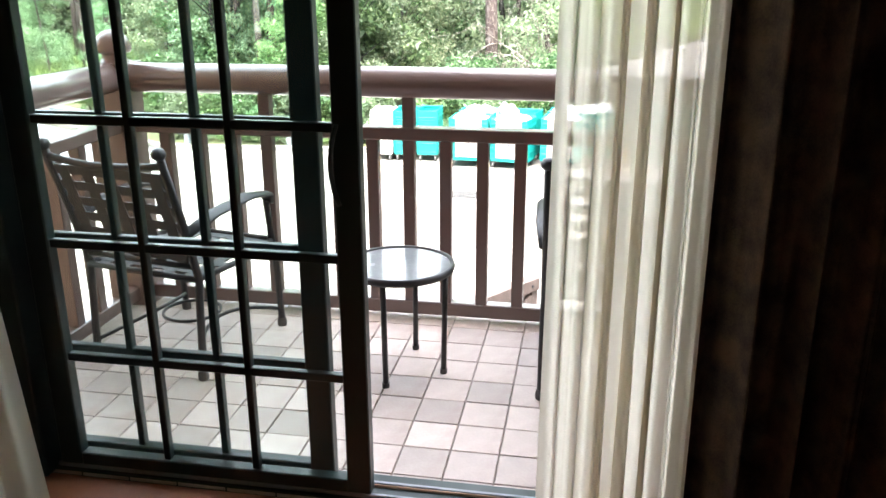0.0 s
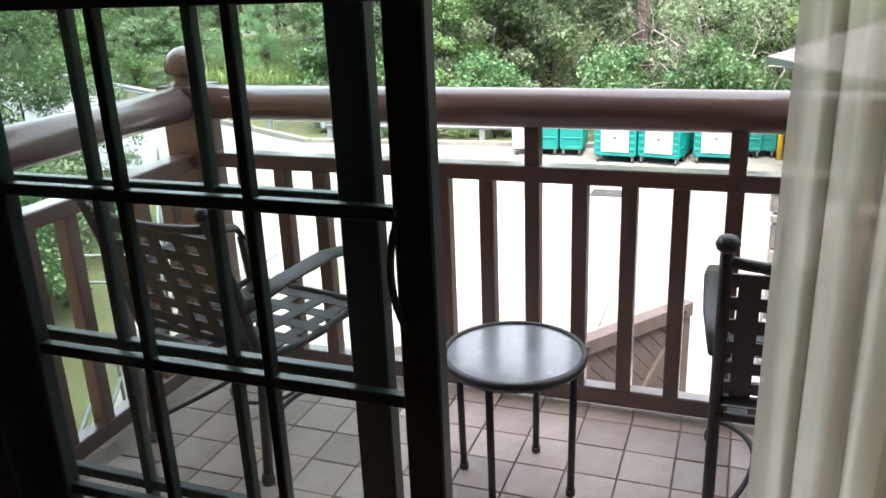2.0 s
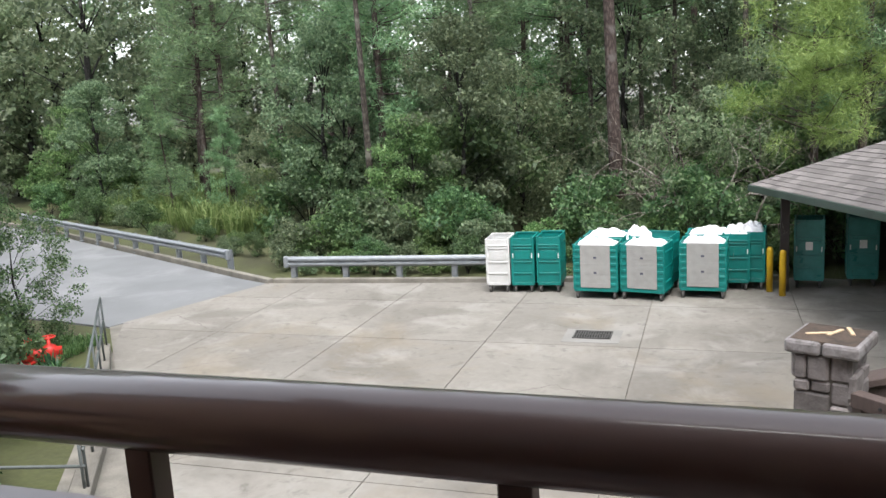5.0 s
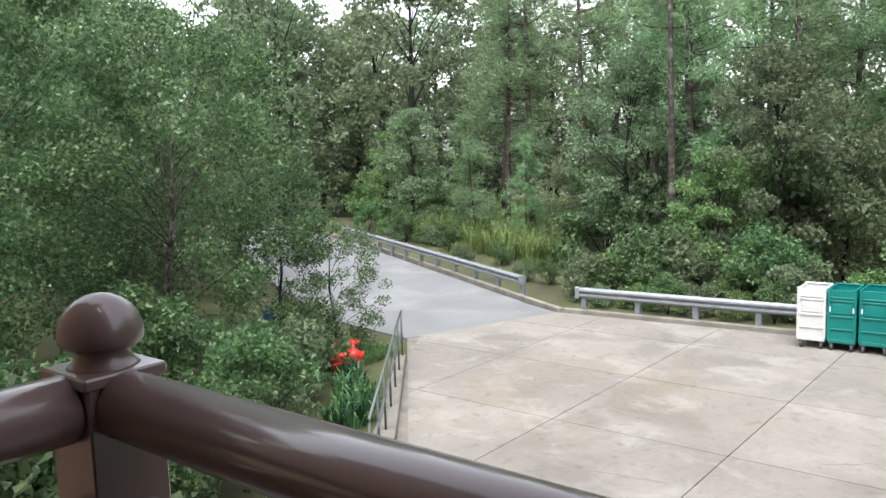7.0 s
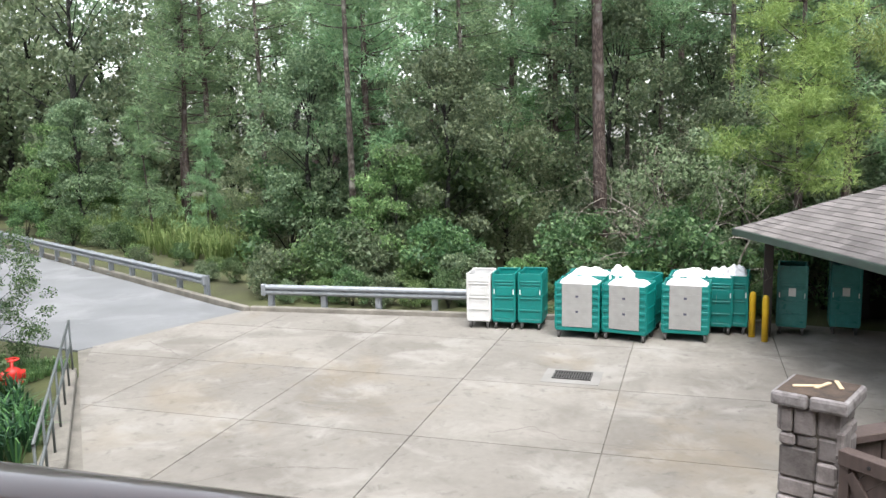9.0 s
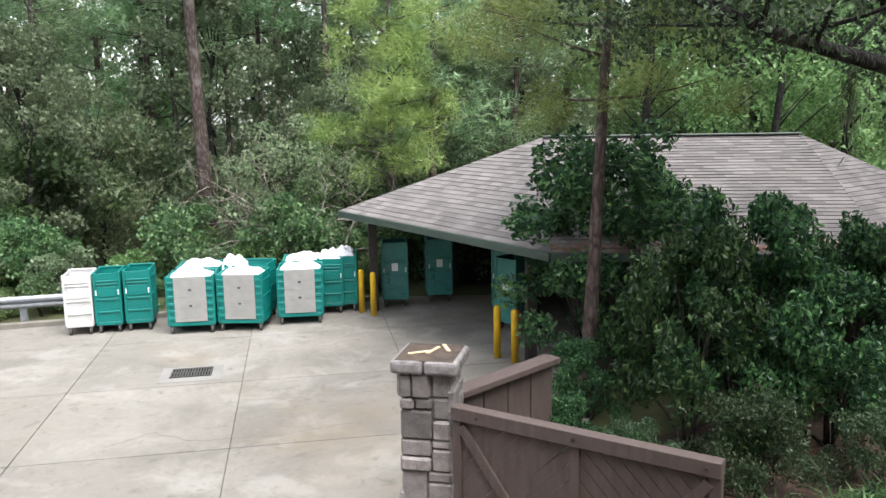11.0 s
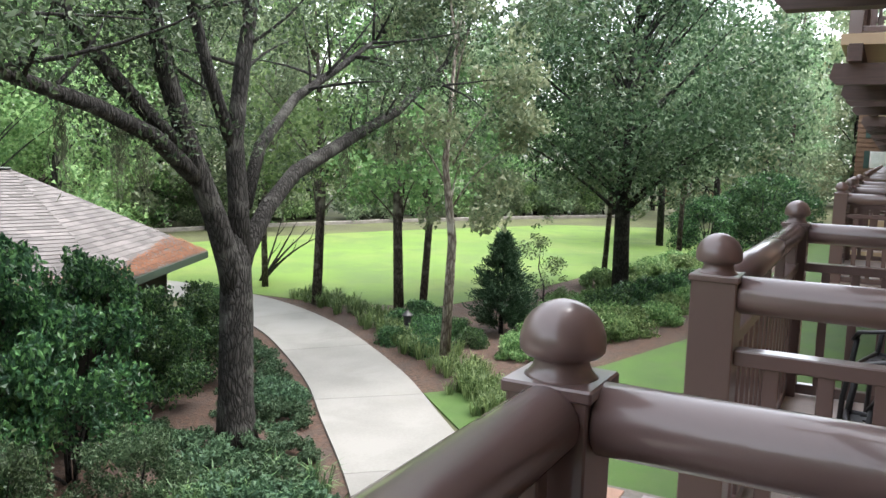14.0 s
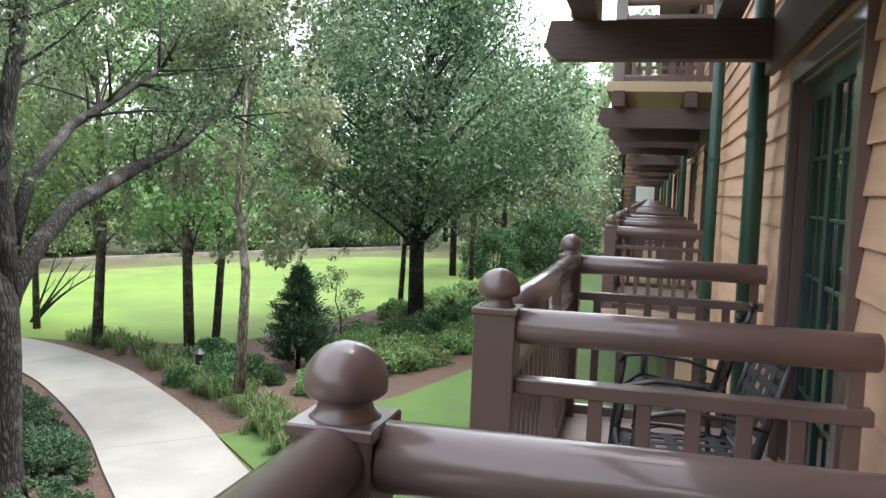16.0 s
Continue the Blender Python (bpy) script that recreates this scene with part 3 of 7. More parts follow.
def pine(seed, height, start, reach, tufts, needle=0.3, trunk=0.18, leafm="needle", label="", bark="pinebark", slim=0.09):
    """A pine at the origin: straight scaly trunk and whorls of limbs that end in needle tufts."""
    rng = np.random.default_rng(seed)
    tree = thing("tree", label, "tree")
    lx, ly = rng.uniform(-0.5, 0.5, 2)
    at = lambda z: np.array([lx * z / height, ly * z / height, z])
    tubes = [tube_data([tuple(at(height * k / 6)) for k in range(7)], [trunk * (1.15 - 0.16 * k) for k in range(7)], 8)]
    ce, ra = [], []
    z = start
    while z < height:
        s = (z - start) / (height - start)
        r = reach * (1 - s) ** 0.7 * rng.uniform(0.6, 1.1) + 0.3
        for k in range(rng.integers(2, 5)):
            a = rng.uniform(0, 6.283)
            tip = at(z) + np.array([math.cos(a) * r, math.sin(a) * r, r * rng.uniform(0.05, 0.45)])
            mid = (at(z) + tip) / 2 + np.array([0, 0, -0.08 * r])
            tubes.append(tube_data(bend(at(z), mid, tip, 4), [trunk * 0.22, trunk * 0.18, trunk * 0.14, trunk * 0.1, trunk * 0.05], 4))
            for q in (0.45, 0.62, 0.8, 1.0):
                ce.append(at(z) * (1 - q) + tip * q + rng.normal(size=3) * 0.15 * r)
                ra.append(0.22 + 0.16 * r * rng.uniform(0.5, 1))
        z += rng.uniform(0.35, 0.75)
    ra = np.array(ra)
    cnt = np.maximum(8, tufts * ra ** 2 / (ra ** 2).sum()).astype(int)
    pts = clump_points(ce, ra, cnt, rng, 0.8)
    out = pts - np.repeat(np.array(ce), cnt, axis=0)
    out /= np.linalg.norm(out, axis=1, keepdims=True) + 1e-6
    v, f = joined(tubes)
    raw("trunk", v, f, bark, tree, "", True)
    v, f = leaves(pts, needle, needle * slim, rng, -0.1, out * 1.5, True)
    raw("crown", v, f, leafm, tree)
    return tree


def shrub(seed, radius, height, nleaf, leaf=0.1, leafm="shrub_leaf", name="shrub", label="", clumps=30, slim=0.55, twigs=7, simple=False, tight=1.0, low=0.12):
    rng = np.random.default_rng(seed)
    ob = thing(name, label, name)
    ce, ra, tubes = [], [], []
    for i in range(clumps):
        a, z = rng.uniform(0, 6.283), rng.uniform(low, 1)
        r = radius * math.sqrt(max(0.05, 1 - (z - 0.35) ** 2 * 1.9)) * rng.uniform(0.35, 0.92)
        c = np.array([math.cos(a) * r, math.sin(a) * r, height * z * 0.88])
        ce.append(c)
        ra.append(min(radius, height) * rng.uniform(0.2, 0.36) * tight)
        if i < twigs:
            tubes.append(tube_data(bend((rng.uniform(-.1, .1), rng.uniform(-.1, .1), 0), c * np.array([0.3, 0.3, 0.6]), c, 5), [0.03, 0.026, 0.022, 0.018, 0.012, 0.006], 5))
    ra = np.array(ra)
    cnt = np.maximum(10, nleaf * ra ** 2 / (ra ** 2).sum()).astype(int)
    pts = clump_points(ce, ra, cnt, rng, 0.8)
    pts[:, 2] = np.maximum(pts[:, 2], 0.03)
    v, f = joined(tubes)
    raw("stem", v, f, "bark", ob, "", True)
    v, f = leaves(pts, leaf, leaf * slim, rng, -0.1, None, simple)
    raw("foliage", v, f, leafm, ob)
    return ob


def put(ob, x, y, z, rz=0.0, s=1.0, sz=None, label="", group=""):
    c = copy_thing(ob, pose(x, y, z, 0, 0, rz) @ Matrix.Diagonal((s, s, sz or s, 1)))
    return tagged(c, label, "", group)


G = -3.5  # level of the yard below the balcony floor

# ---- ground, lot, road and path ----
raw_ground = bmesh.new()
slab([(-400, -400), (400, -400), (400, 400), (-400, 400)], G - 1.0, G - 0.06, raw_ground)
tagged(part("ground", raw_ground, "ground"), "brown-green woodland floor of earth and litter", "ground", kind="structure")

LOT = [(-12.9, 14.6), (-5.2, 3.0), (-0.6, 3.0), (5.5, 16.0), (8.0, 21.5), (2.0, 22.6), (-12.7, 21.0), (-14.4, 16.3)]
lot = tagged(part("lot_base", slab(LOT, G - 0.09, G - 0.03), "kerb"), "concrete service yard with saw-cut joints", "pavement", kind="structure")
XS = (-14.6, -11.25, -8.0, -4.8, -1.65, 1.5, 4.7, 8.2)
YS = (2.9, 6.6, 9.8, 13.0, 16.2, 19.4, 22.8)
for i in range(len(XS) - 1):
    for j in range(len(YS) - 1):
        g = 0.009
        cell = clip_poly([(XS[i] + g, YS[j] + g), (XS[i + 1] - g, YS[j] + g), (XS[i + 1] - g, YS[j + 1] - g), (XS[i] + g, YS[j + 1] - g)], LOT)
        if len(cell) > 2:
            part("concrete_slab", slab(cell, G - 0.03, G), "concrete", lot)

road = [(-14.4, 16.3), (-12.7, 21.0), (-14.0, 21.6), (-30.0, 30.3), (-45, 37), (-60, 40), (-60, 33), (-46, 30), (-32, 24.0), (-18, 16.9)]
tagged(part("road", slab(list(reversed(road)), G - 0.1, G - 0.012), "asphalt"), "worn pale grey asphalt service road", "road", kind="structure")


def strip(name, pts, width, z0, z1, material, label, category):
    """A kerb or wall along a line of points."""
    bm = bmesh.new()
    for (xa, ya), (xb, yb) in zip(pts, pts[1:]):
        l = math.hypot(xb - xa, yb - ya)
        m = pose((xa + xb) / 2, (ya + yb) / 2, 0, 0, 0, math.degrees(math.atan2(yb - ya, xb - xa)))
        bx(bm, -l / 2 - 0.01, l / 2 + 0.01, -width / 2, width / 2, z0, z1, 0.02, m)
    return tagged(part(name, bm, material), label, category, kind="structure")


strip("kerb_road", [(-12.6, 21.05), (-13.9, 21.75), (-22, 26.2), (-30, 30.6), (-45, 37.3)], 0.18, G - 0.1, G + 0.13, "kerb", "weathered concrete kerb along the road", "kerb")
strip("kerb_lot", [(-12.5, 21.12), (-6.0, 21.62), (1.5, 22.3)], 0.18, G - 0.1, G + 0.13, "kerb", "weathered concrete kerb at the back of the yard", "kerb")
strip("kerb_ramp", [(-13.05, 14.5), (-9.6, 10.3), (-6.8, 6.2)], 0.3, G - 0.4, G + 0.16, "kerb", "low concrete edge wall under the handrail", "kerb")

CENTRE = [(2.0, 0.2), (5.5, 3.0), (8.2, 5.3), (10.3, 7.15), (12.15, 8.95), (14.0, 10.75), (15.9, 13.0), (17.5, 15.2), (18.9, 18.0), (19.6, 21.0), (19.6, 25.0)]


def smooth_line(pts, n=6):
    out = []
    for i in range(len(pts) - 1):
        p = [Vector((*pts[max(0, min(len(pts) - 1, i + k))], 0)) for k in (-1, 0, 1, 2)]
        for t in (k / n for k in range(n)):
            out.append(0.5 * ((2 * p[1]) + (p[2] - p[0]) * t + (2 * p[0] - 5 * p[1] + 4 * p[2] - p[3]) * t * t + (3 * p[1] - p[0] - 3 * p[2] + p[3]) * t ** 3))
    out.append(Vector((*pts[-1], 0)))
    return out


def ribbon(line, half, k0, k1):
    left, right = [], []
    for i in range(k0, k1 + 1):
        d = (line[min(i + 1, len(line) - 1)] - line[max(i - 1, 0)]).normalized()
        nn = Vector((-d.y, d.x, 0))
        left.append((line[i] + nn * half).to_2d())
        right.append((line[i] - nn * half).to_2d())
    return [tuple(p) for p in right] + [tuple(p) for p in reversed(left)]


line = smooth_line(CENTRE)
path = tagged(part("path", slab(ribbon(line, 1.12, 0, len(line) - 1), G - 0.08, G - 0.02), "kerb"), "pale concrete footpath that curves through the garden", "path", kind="structure")
for k in range(0, len(line) - 1, 9):
    a, b = k, min(k + 9, len(line) - 1)
    seg = ribbon(line, 1.12, a, b)
    part("path_slab", slab(seg, G - 0.03, G + 0.01), "path", path)
    if b < len(line) - 1:
        line[b] = line[b] + (line[b + 1] - line[b]).normalized() * 0.012

mulch_l = [(4.5, 6.6), (9.2, 7.6), (11.3, 9.55), (13.2, 11.3), (15.1, 13.5), (16.9, 16.0), (18, 20), (14, 16), (9, 13.5), (4.5, 12)]
tagged(part("mulch_bed", slab(mulch_l, G - 0.1, G - 0.035), "mulch"), "brown bark mulch bed beside the path", "ground", kind="structure")
mulch_r = [(14.0, 9.1), (15.2, 8.2), (18.4, 6.6), (22.6, 5.5), (30, 5.2), (44, 5), (44, 9), (33, 11.5), (27, 12.2), (22.5, 13.4), (20.8, 16.5), (20.6, 20), (19.6, 18.0), (18.4, 15.0), (16.7, 12.1)]
tagged(part("mulch_bed", slab(mulch_r, G - 0.1, G - 0.03), "mulch"), "red-brown mulch bed with a curved grass edge", "ground", kind="structure")
grass_poly = [(2.5, 0.5), (60, 0.5), (60, 4.9), (30, 5.2), (22.6, 5.5), (18.4, 6.6), (15.2, 8.2), (14.0, 9.1), (12.0, 7.0), (8.0, 3.6)]
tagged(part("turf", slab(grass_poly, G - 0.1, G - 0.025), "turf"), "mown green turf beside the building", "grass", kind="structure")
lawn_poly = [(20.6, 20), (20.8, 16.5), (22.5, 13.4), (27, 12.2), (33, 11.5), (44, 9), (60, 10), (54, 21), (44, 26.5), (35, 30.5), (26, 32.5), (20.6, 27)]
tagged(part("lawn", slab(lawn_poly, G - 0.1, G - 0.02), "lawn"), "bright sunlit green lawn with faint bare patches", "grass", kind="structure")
strip("far_walkway", [(24, 39.5), (37.4, 35.0), (46.6, 31.0), (57.3, 25.0), (66, 19)], 0.3, G - 0.1, G + 0.16, "kerb", "long low pale wall beyond the lawn", "wall")



def crack(pts, seed):
    """A thin ragged crack lying in the concrete."""
    rng = random.Random(seed)
    vs, fs = [], []
    fine_pts = []
    for (xa, ya), (xb, yb) in zip(pts, pts[1:]):
        for k in range(8):
            t = k / 8
            fine_pts.append((xa + (xb - xa) * t + rng.uniform(-.04, .04), ya + (yb - ya) * t + rng.uniform(-.04, .04)))
    for i, (x, y) in enumerate(fine_pts):
        w = rng.uniform(0.006, 0.016)
        vs += [(x, y - w, G + 0.004), (x, y + w, G + 0.004)]
        if i:
            fs.append((2 * i - 2, 2 * i, 2 * i + 1, 2 * i - 1))
    return raw("crack", vs, fs, "mortar", lot)


crack([(-11.3, 13.1), (-10.0, 14.1), (-8.8, 15.3), (-8.0, 16.2)], 1)
crack([(-3.6, 13.4), (-2.9, 13.9), (-2.2, 13.4), (-1.0, 13.3), (0.6, 13.7)], 2)
crack([(-13.2, 17.4), (-12.2, 16.8), (-11.2, 16.1)], 3)
crack([(-7.9, 9.9), (-6.6, 11.2), (-4.9, 11.6)], 4)

# yard drain and manhole
drain = thing("drain_grate", "rusty steel drain grate in a pale concrete collar", "drain", (-2.66, 16.9, G))
drain.matrix_basis = pose(-2.66, 16.9, G) @ Matrix.Diagonal((0.78, 0.8, 1, 1))
part("collar", slab([(-0.75, -0.62), (0.75, -0.62), (0.75, 0.55), (-0.75, 0.55)], -0.01, 0.008), "path", drain)
# flat plate, painted near-black as the shade of a shaft below the bars
part("pit", box(-0.5, 0.5, -0.3, 0.34, 0.002, 0.012, 0), "pit", drain)
for k in range(3):
    part("bar", box(-0.5, 0.5, -0.3 + k * 0.31, -0.27 + k * 0.31, 0.012, 0.034, 0), "wheel", drain)
for k in range(15):
    part("bar", box(-0.49 + k * 0.068, -0.46 + k * 0.068, -0.3, 0.34, 0.012, 0.03, 0), "wheel", drain)
lid = thing("manhole_cover", "round dark iron manhole cover in the concrete", "manhole", (-3.2, 8.2, G))
part("plate", lathe(bmesh.new(), [(0.33, 0), (0.33, 0.012), (0.3, 0.018), (0.29, 0.012)], n=28), "wheel", lid)
for k in range(7):
    part("ridge", box(-0.26, 0.26, -0.23 + k * 0.07, -0.2 + k * 0.07, 0.012, 0.02, 0.002), "wheel", lid)


# ---- the house with its balconies ----
DOORS = ((-1.5, 0.62), *((a, a + 1.62) for a in (3.12, 11.6, 16.2, 25.0, 29.6, 38.4, 43.0, 51.8, 56.4)))
DH = 2.27  # height of the door openings
WY = 0.12  # outer face of the wall
bm = bmesh.new()
for lvl in (0.0, 3.1):
    x = -14.0
    for a, b in DOORS:
        bx(bm, x, a, -0.02, WY - 0.03, lvl - 0.15, lvl + DH, 0)
        x = b
    bx(bm, x, 96, -0.02, WY - 0.03, lvl - 0.15, lvl + DH, 0)
    bx(bm, -14, 96, -0.02, WY - 0.03, lvl + DH, lvl + 2.95, 0)
bx(bm, -14, 96, -0.02, WY - 0.03, G - 0.1, -0.15, 0)
wall = tagged(part("wall_facade", bm, "siding"), "tan lap-sided wall of a lodge building", "wall", kind="structure")
bm = bmesh.new()
bx(bm, -14, 96, -9, 1.0, 6.05, 6.3, 0)
tagged(part("roof_house", bm, "shingle"), "shingled roof over the lodge building", "roof", kind="structure")
# lap boards, each tilted so that its lower edge stands proud
sections = []
x = -14.0
for a, b in DOORS:
    sections.append((x, a - 0.1, False))
    sections.append((a - 0.1, b + 0.1, True))
    x = b + 0.1
sections.append((x, 96.0, False))


def board(x0, x1, z):
    h, t0, t1 = 0.215, 0.032, 0.006
    pts = [(WY - 0.03, z), (WY + t0 - 0.03, z), (WY + t1 - 0.03, z + h), (WY - 0.03, z + h)]
    vs = [(x0, y, zz) for y, zz in pts] + [(x1, y, zz) for y, zz in pts]
    return vs, [(0, 1, 2, 3), (7, 6, 5, 4), (0, 4, 5, 1), (1, 5, 6, 2), (2, 6, 7, 3), (3, 7, 4, 0)]


far_boards = []
for x0, x1, door in sections:
    for k in range(-16, 29):
        z = k * 0.2
        lvl = 0.0 if z < 2.95 else 3.1
        if door and lvl - 0.2 < z < lvl + DH + 0.04:
            continue
        if 0.5 < x0 < 12 and -1.5 < z < 3.2:
            v, f = board(x0, x1, z)
            raw("siding_board", v, f, "siding", wall)
        else:
            far_boards.append(board(x0, x1, z))
v, f = joined(far_boards)
ob = raw("siding_boards", v, f, "siding", wall)
ob["kind"] = "stuff"

# our balcony slab and its tiles
floor = tagged(part("balcony_floor", box(-2.05, 1.02, 0.012, 1.6, -0.3, -0.012, 0.006), "grout"), "balcony slab laid with square tan tiles", "floor", kind="structure")
tile_mesh = bpy.data.meshes.new("tile")
bm = box(-0.079, 0.079, -0.081, 0.081, -0.012, 0.0, 0.002)
bm.to_mesh(tile_mesh)
bm.free()
tile_mesh.materials.append(M["tile"])
for i in range(-11, 6):
    for j in range(-3, 6):
        share("tile", tile_mesh, floor, (-0.026 + 0.0815 + 0.163 * i, 0.512 + 0.0835 + 0.167 * j, random.uniform(-0.0012, 0.0012)))


def finial(bm, c):
    return lathe(bm, [(0.07, 0.0), (0.062, 0.006), (0.054, 0.016), (0.05, 0.03), (0.053, 0.038), (0.07, 0.042), (0.077, 0.05), (0.0785, 0.062), (0.077, 0.08), (0.07, 0.1), (0.058, 0.117), (0.042, 0.13), (0.022, 0.139), (0.004, 0.142)], c, 36)


def balcony_railing(x0, x1, y1, ywall, label):
    """Posts with domed finials, round top rails, square balusters; built with its own place at (x0, y1)."""
    W, D = x1 - x0, y1 - ywall
    t = thing("balcony_railing", label, "railing", (x0, y1, 0), group="balcony railings")
    for px in (0, W):
        p = part("post", box(px - 0.076, px + 0.076, -0.076, 0.076, -0.34, 1.125, 0.004), "brown", t)
        part("post_cap", box(px - 0.084, px + 0.084, -0.084, 0.084, 1.118, 1.142, 0.004), "brown", p)
        part("finial", finial(bmesh.new(), (px, 0, 1.14)), "brown", p, "", True)
    def rail(axis, a, b, off):
        bm = bmesh.new()
        r = 0.066
        m = pose(0, off, 1.075, 0, 90, 0) if axis == "x" else pose(off, 0, 1.075, -90, 0, 0)
        lathe(bm, [(r * 0.9, a), (r, a + 0.006), (r, b - 0.006), (r * 0.9, b)], n=40, m=m)
        return part("top_rail", bm, "brown", t, "", True)
    rail("x", 0.076, W - 0.076, 0)
    for px in (0, W):
        rail("y", -D + 0.04, -0.076, px)
    part("middle_rail", box(0.076, W - 0.076, -0.04, 0.04, 0.83, 0.885, 0.005), "brown", t)
    part("bottom_rail", box(0.076, W - 0.076, -0.03, 0.03, 0.02, 0.085, 0.005), "brown", t)
    for px in (0, W):
        part("middle_rail", box(px - 0.04, px + 0.04, -D + 0.05, -0.076, 0.83, 0.885, 0.005), "brown", t)
        part("bottom_rail", box(px - 0.03, px + 0.03, -D + 0.05, -0.076, 0.02, 0.085, 0.005), "brown", t)
    short, tall = bpy.data.meshes.new("baluster"), bpy.data.meshes.new("tall_baluster")
    for me, top in ((short, 0.832), (tall, 1.02)):
        bm = box(-0.026, 0.026, -0.026, 0.026, 0.08, top, 0.003)
        bm.to_mesh(me)
        bm.free()
        me.materials.append(M["brown"])
    k = 0
    x = 0.215
    while x < W - 0.1:
        share("baluster", tall if (k - 3) % 4 == 0 else short, t, (x, 0, 0))
        x += 0.163
        k += 1
    for px in (0, W):
        y, k = -0.2, 0
        while y > -D + 0.05:
            share("baluster", tall if y < -D + 0.22 else short, t, (px, y, 0))
            y -= 0.17
            k += 1
    return t


rail_0 = balcony_railing(-1.915, 0.885, 1.45, 0.12, "brown painted balcony railing with round rail and domed finials")
STARTS = (2.45, 11.0, 15.5, 24.3, 28.8, 37.7, 42.2, 51.0, 55.6, 64, 68.6, 77, 82)
for k, x in enumerate((-1.915, *STARTS)):
    if k:
        copy_thing(rail_0, pose(x, 1.45, 0))
    if x > 1:
        copy_thing(rail_0, pose(x, 1.45, 3.1))
    if x > 1:
        u = thing("upper_slab", "upper balcony slab with a cream edge band", "balcony", (x, 0, 0), group="upper slabs")
        part("edge_band", box(-0.13, 2.93, WY, 1.6, 2.955, 3.09, 0.005), "band", u)
    if x > 1:
        s = thing("balcony_slab", "concrete balcony slab with a cream edge and tan tiles", "balcony", (x, 0, 0), group="balcony slabs")
        part("edge_band", box(-0.13, 2.93, WY, 1.6, -0.24, -0.01, 0.005), "band", s)
        part("tiled_top", box(-0.08, 2.88, WY + 0.02, 1.53, -0.012, 0.004, 0.0), "tile", s)
# upper slabs with the beams that carry them
first = None
for k, x in enumerate((-1.915, *STARTS)):
    if first:
        copy_thing(first, pose(x, 0, 0))
        continue
    s = first = thing("balcony_pergola", "brown timber beams and purlins over a balcony", "pergola", (x, 0, 0), group="balcony pergolas")
    for px in (-0.02, 2.82):
        bm = bmesh.new()
        prof = [(WY, 2.48), (1.62, 2.48), (1.7, 2.56), (1.66, 2.74), (WY, 2.74)]
        a = [bm.verts.new((px - 0.075, y, z)) for y, z in prof]
        b = [bm.verts.new((px + 0.075, y, z)) for y, z in prof]
        bm.faces.new(list(reversed(a)))
        bm.faces.new(b)
        for i in range(5):
            j = (i + 1) % 5
            bm.faces.new((a[i], a[j], b[j], b[i]))
        bmesh.ops.recalc_face_normals(bm, faces=bm.faces[:])
        part("beam", bm, "brownwood", s)
    part("ledger", box(-0.3, 3.1, WY + 0.036, WY + 0.1, 2.42, 2.76, 0.006), "brownwood", s)
    for y in (0.5, 1.42):
        part("purlin", box(-0.3, 3.1, y - 0.08, y + 0.08, 2.74, 2.95, 0.006), "brownwood", s)
for x in (5.62, 9.7, 19.6, 33.3, 46.8, 60, 1.65):
    d = thing("drainpipe", "dark green round drainpipe on wall brackets", "pipe", (x, 0.24, 0), group="drainpipes")
    tube("pipe", [(0, 0, G + 0.05), (0, 0, 5.9)], 0.068, "green_pipe", d, 16)
    for z in (-0.6, 2.0, 5.0):
        part("bracket", lathe(bmesh.new(), [(0.076, z), (0.076, z + 0.04)], n=16), "green_pipe", d)


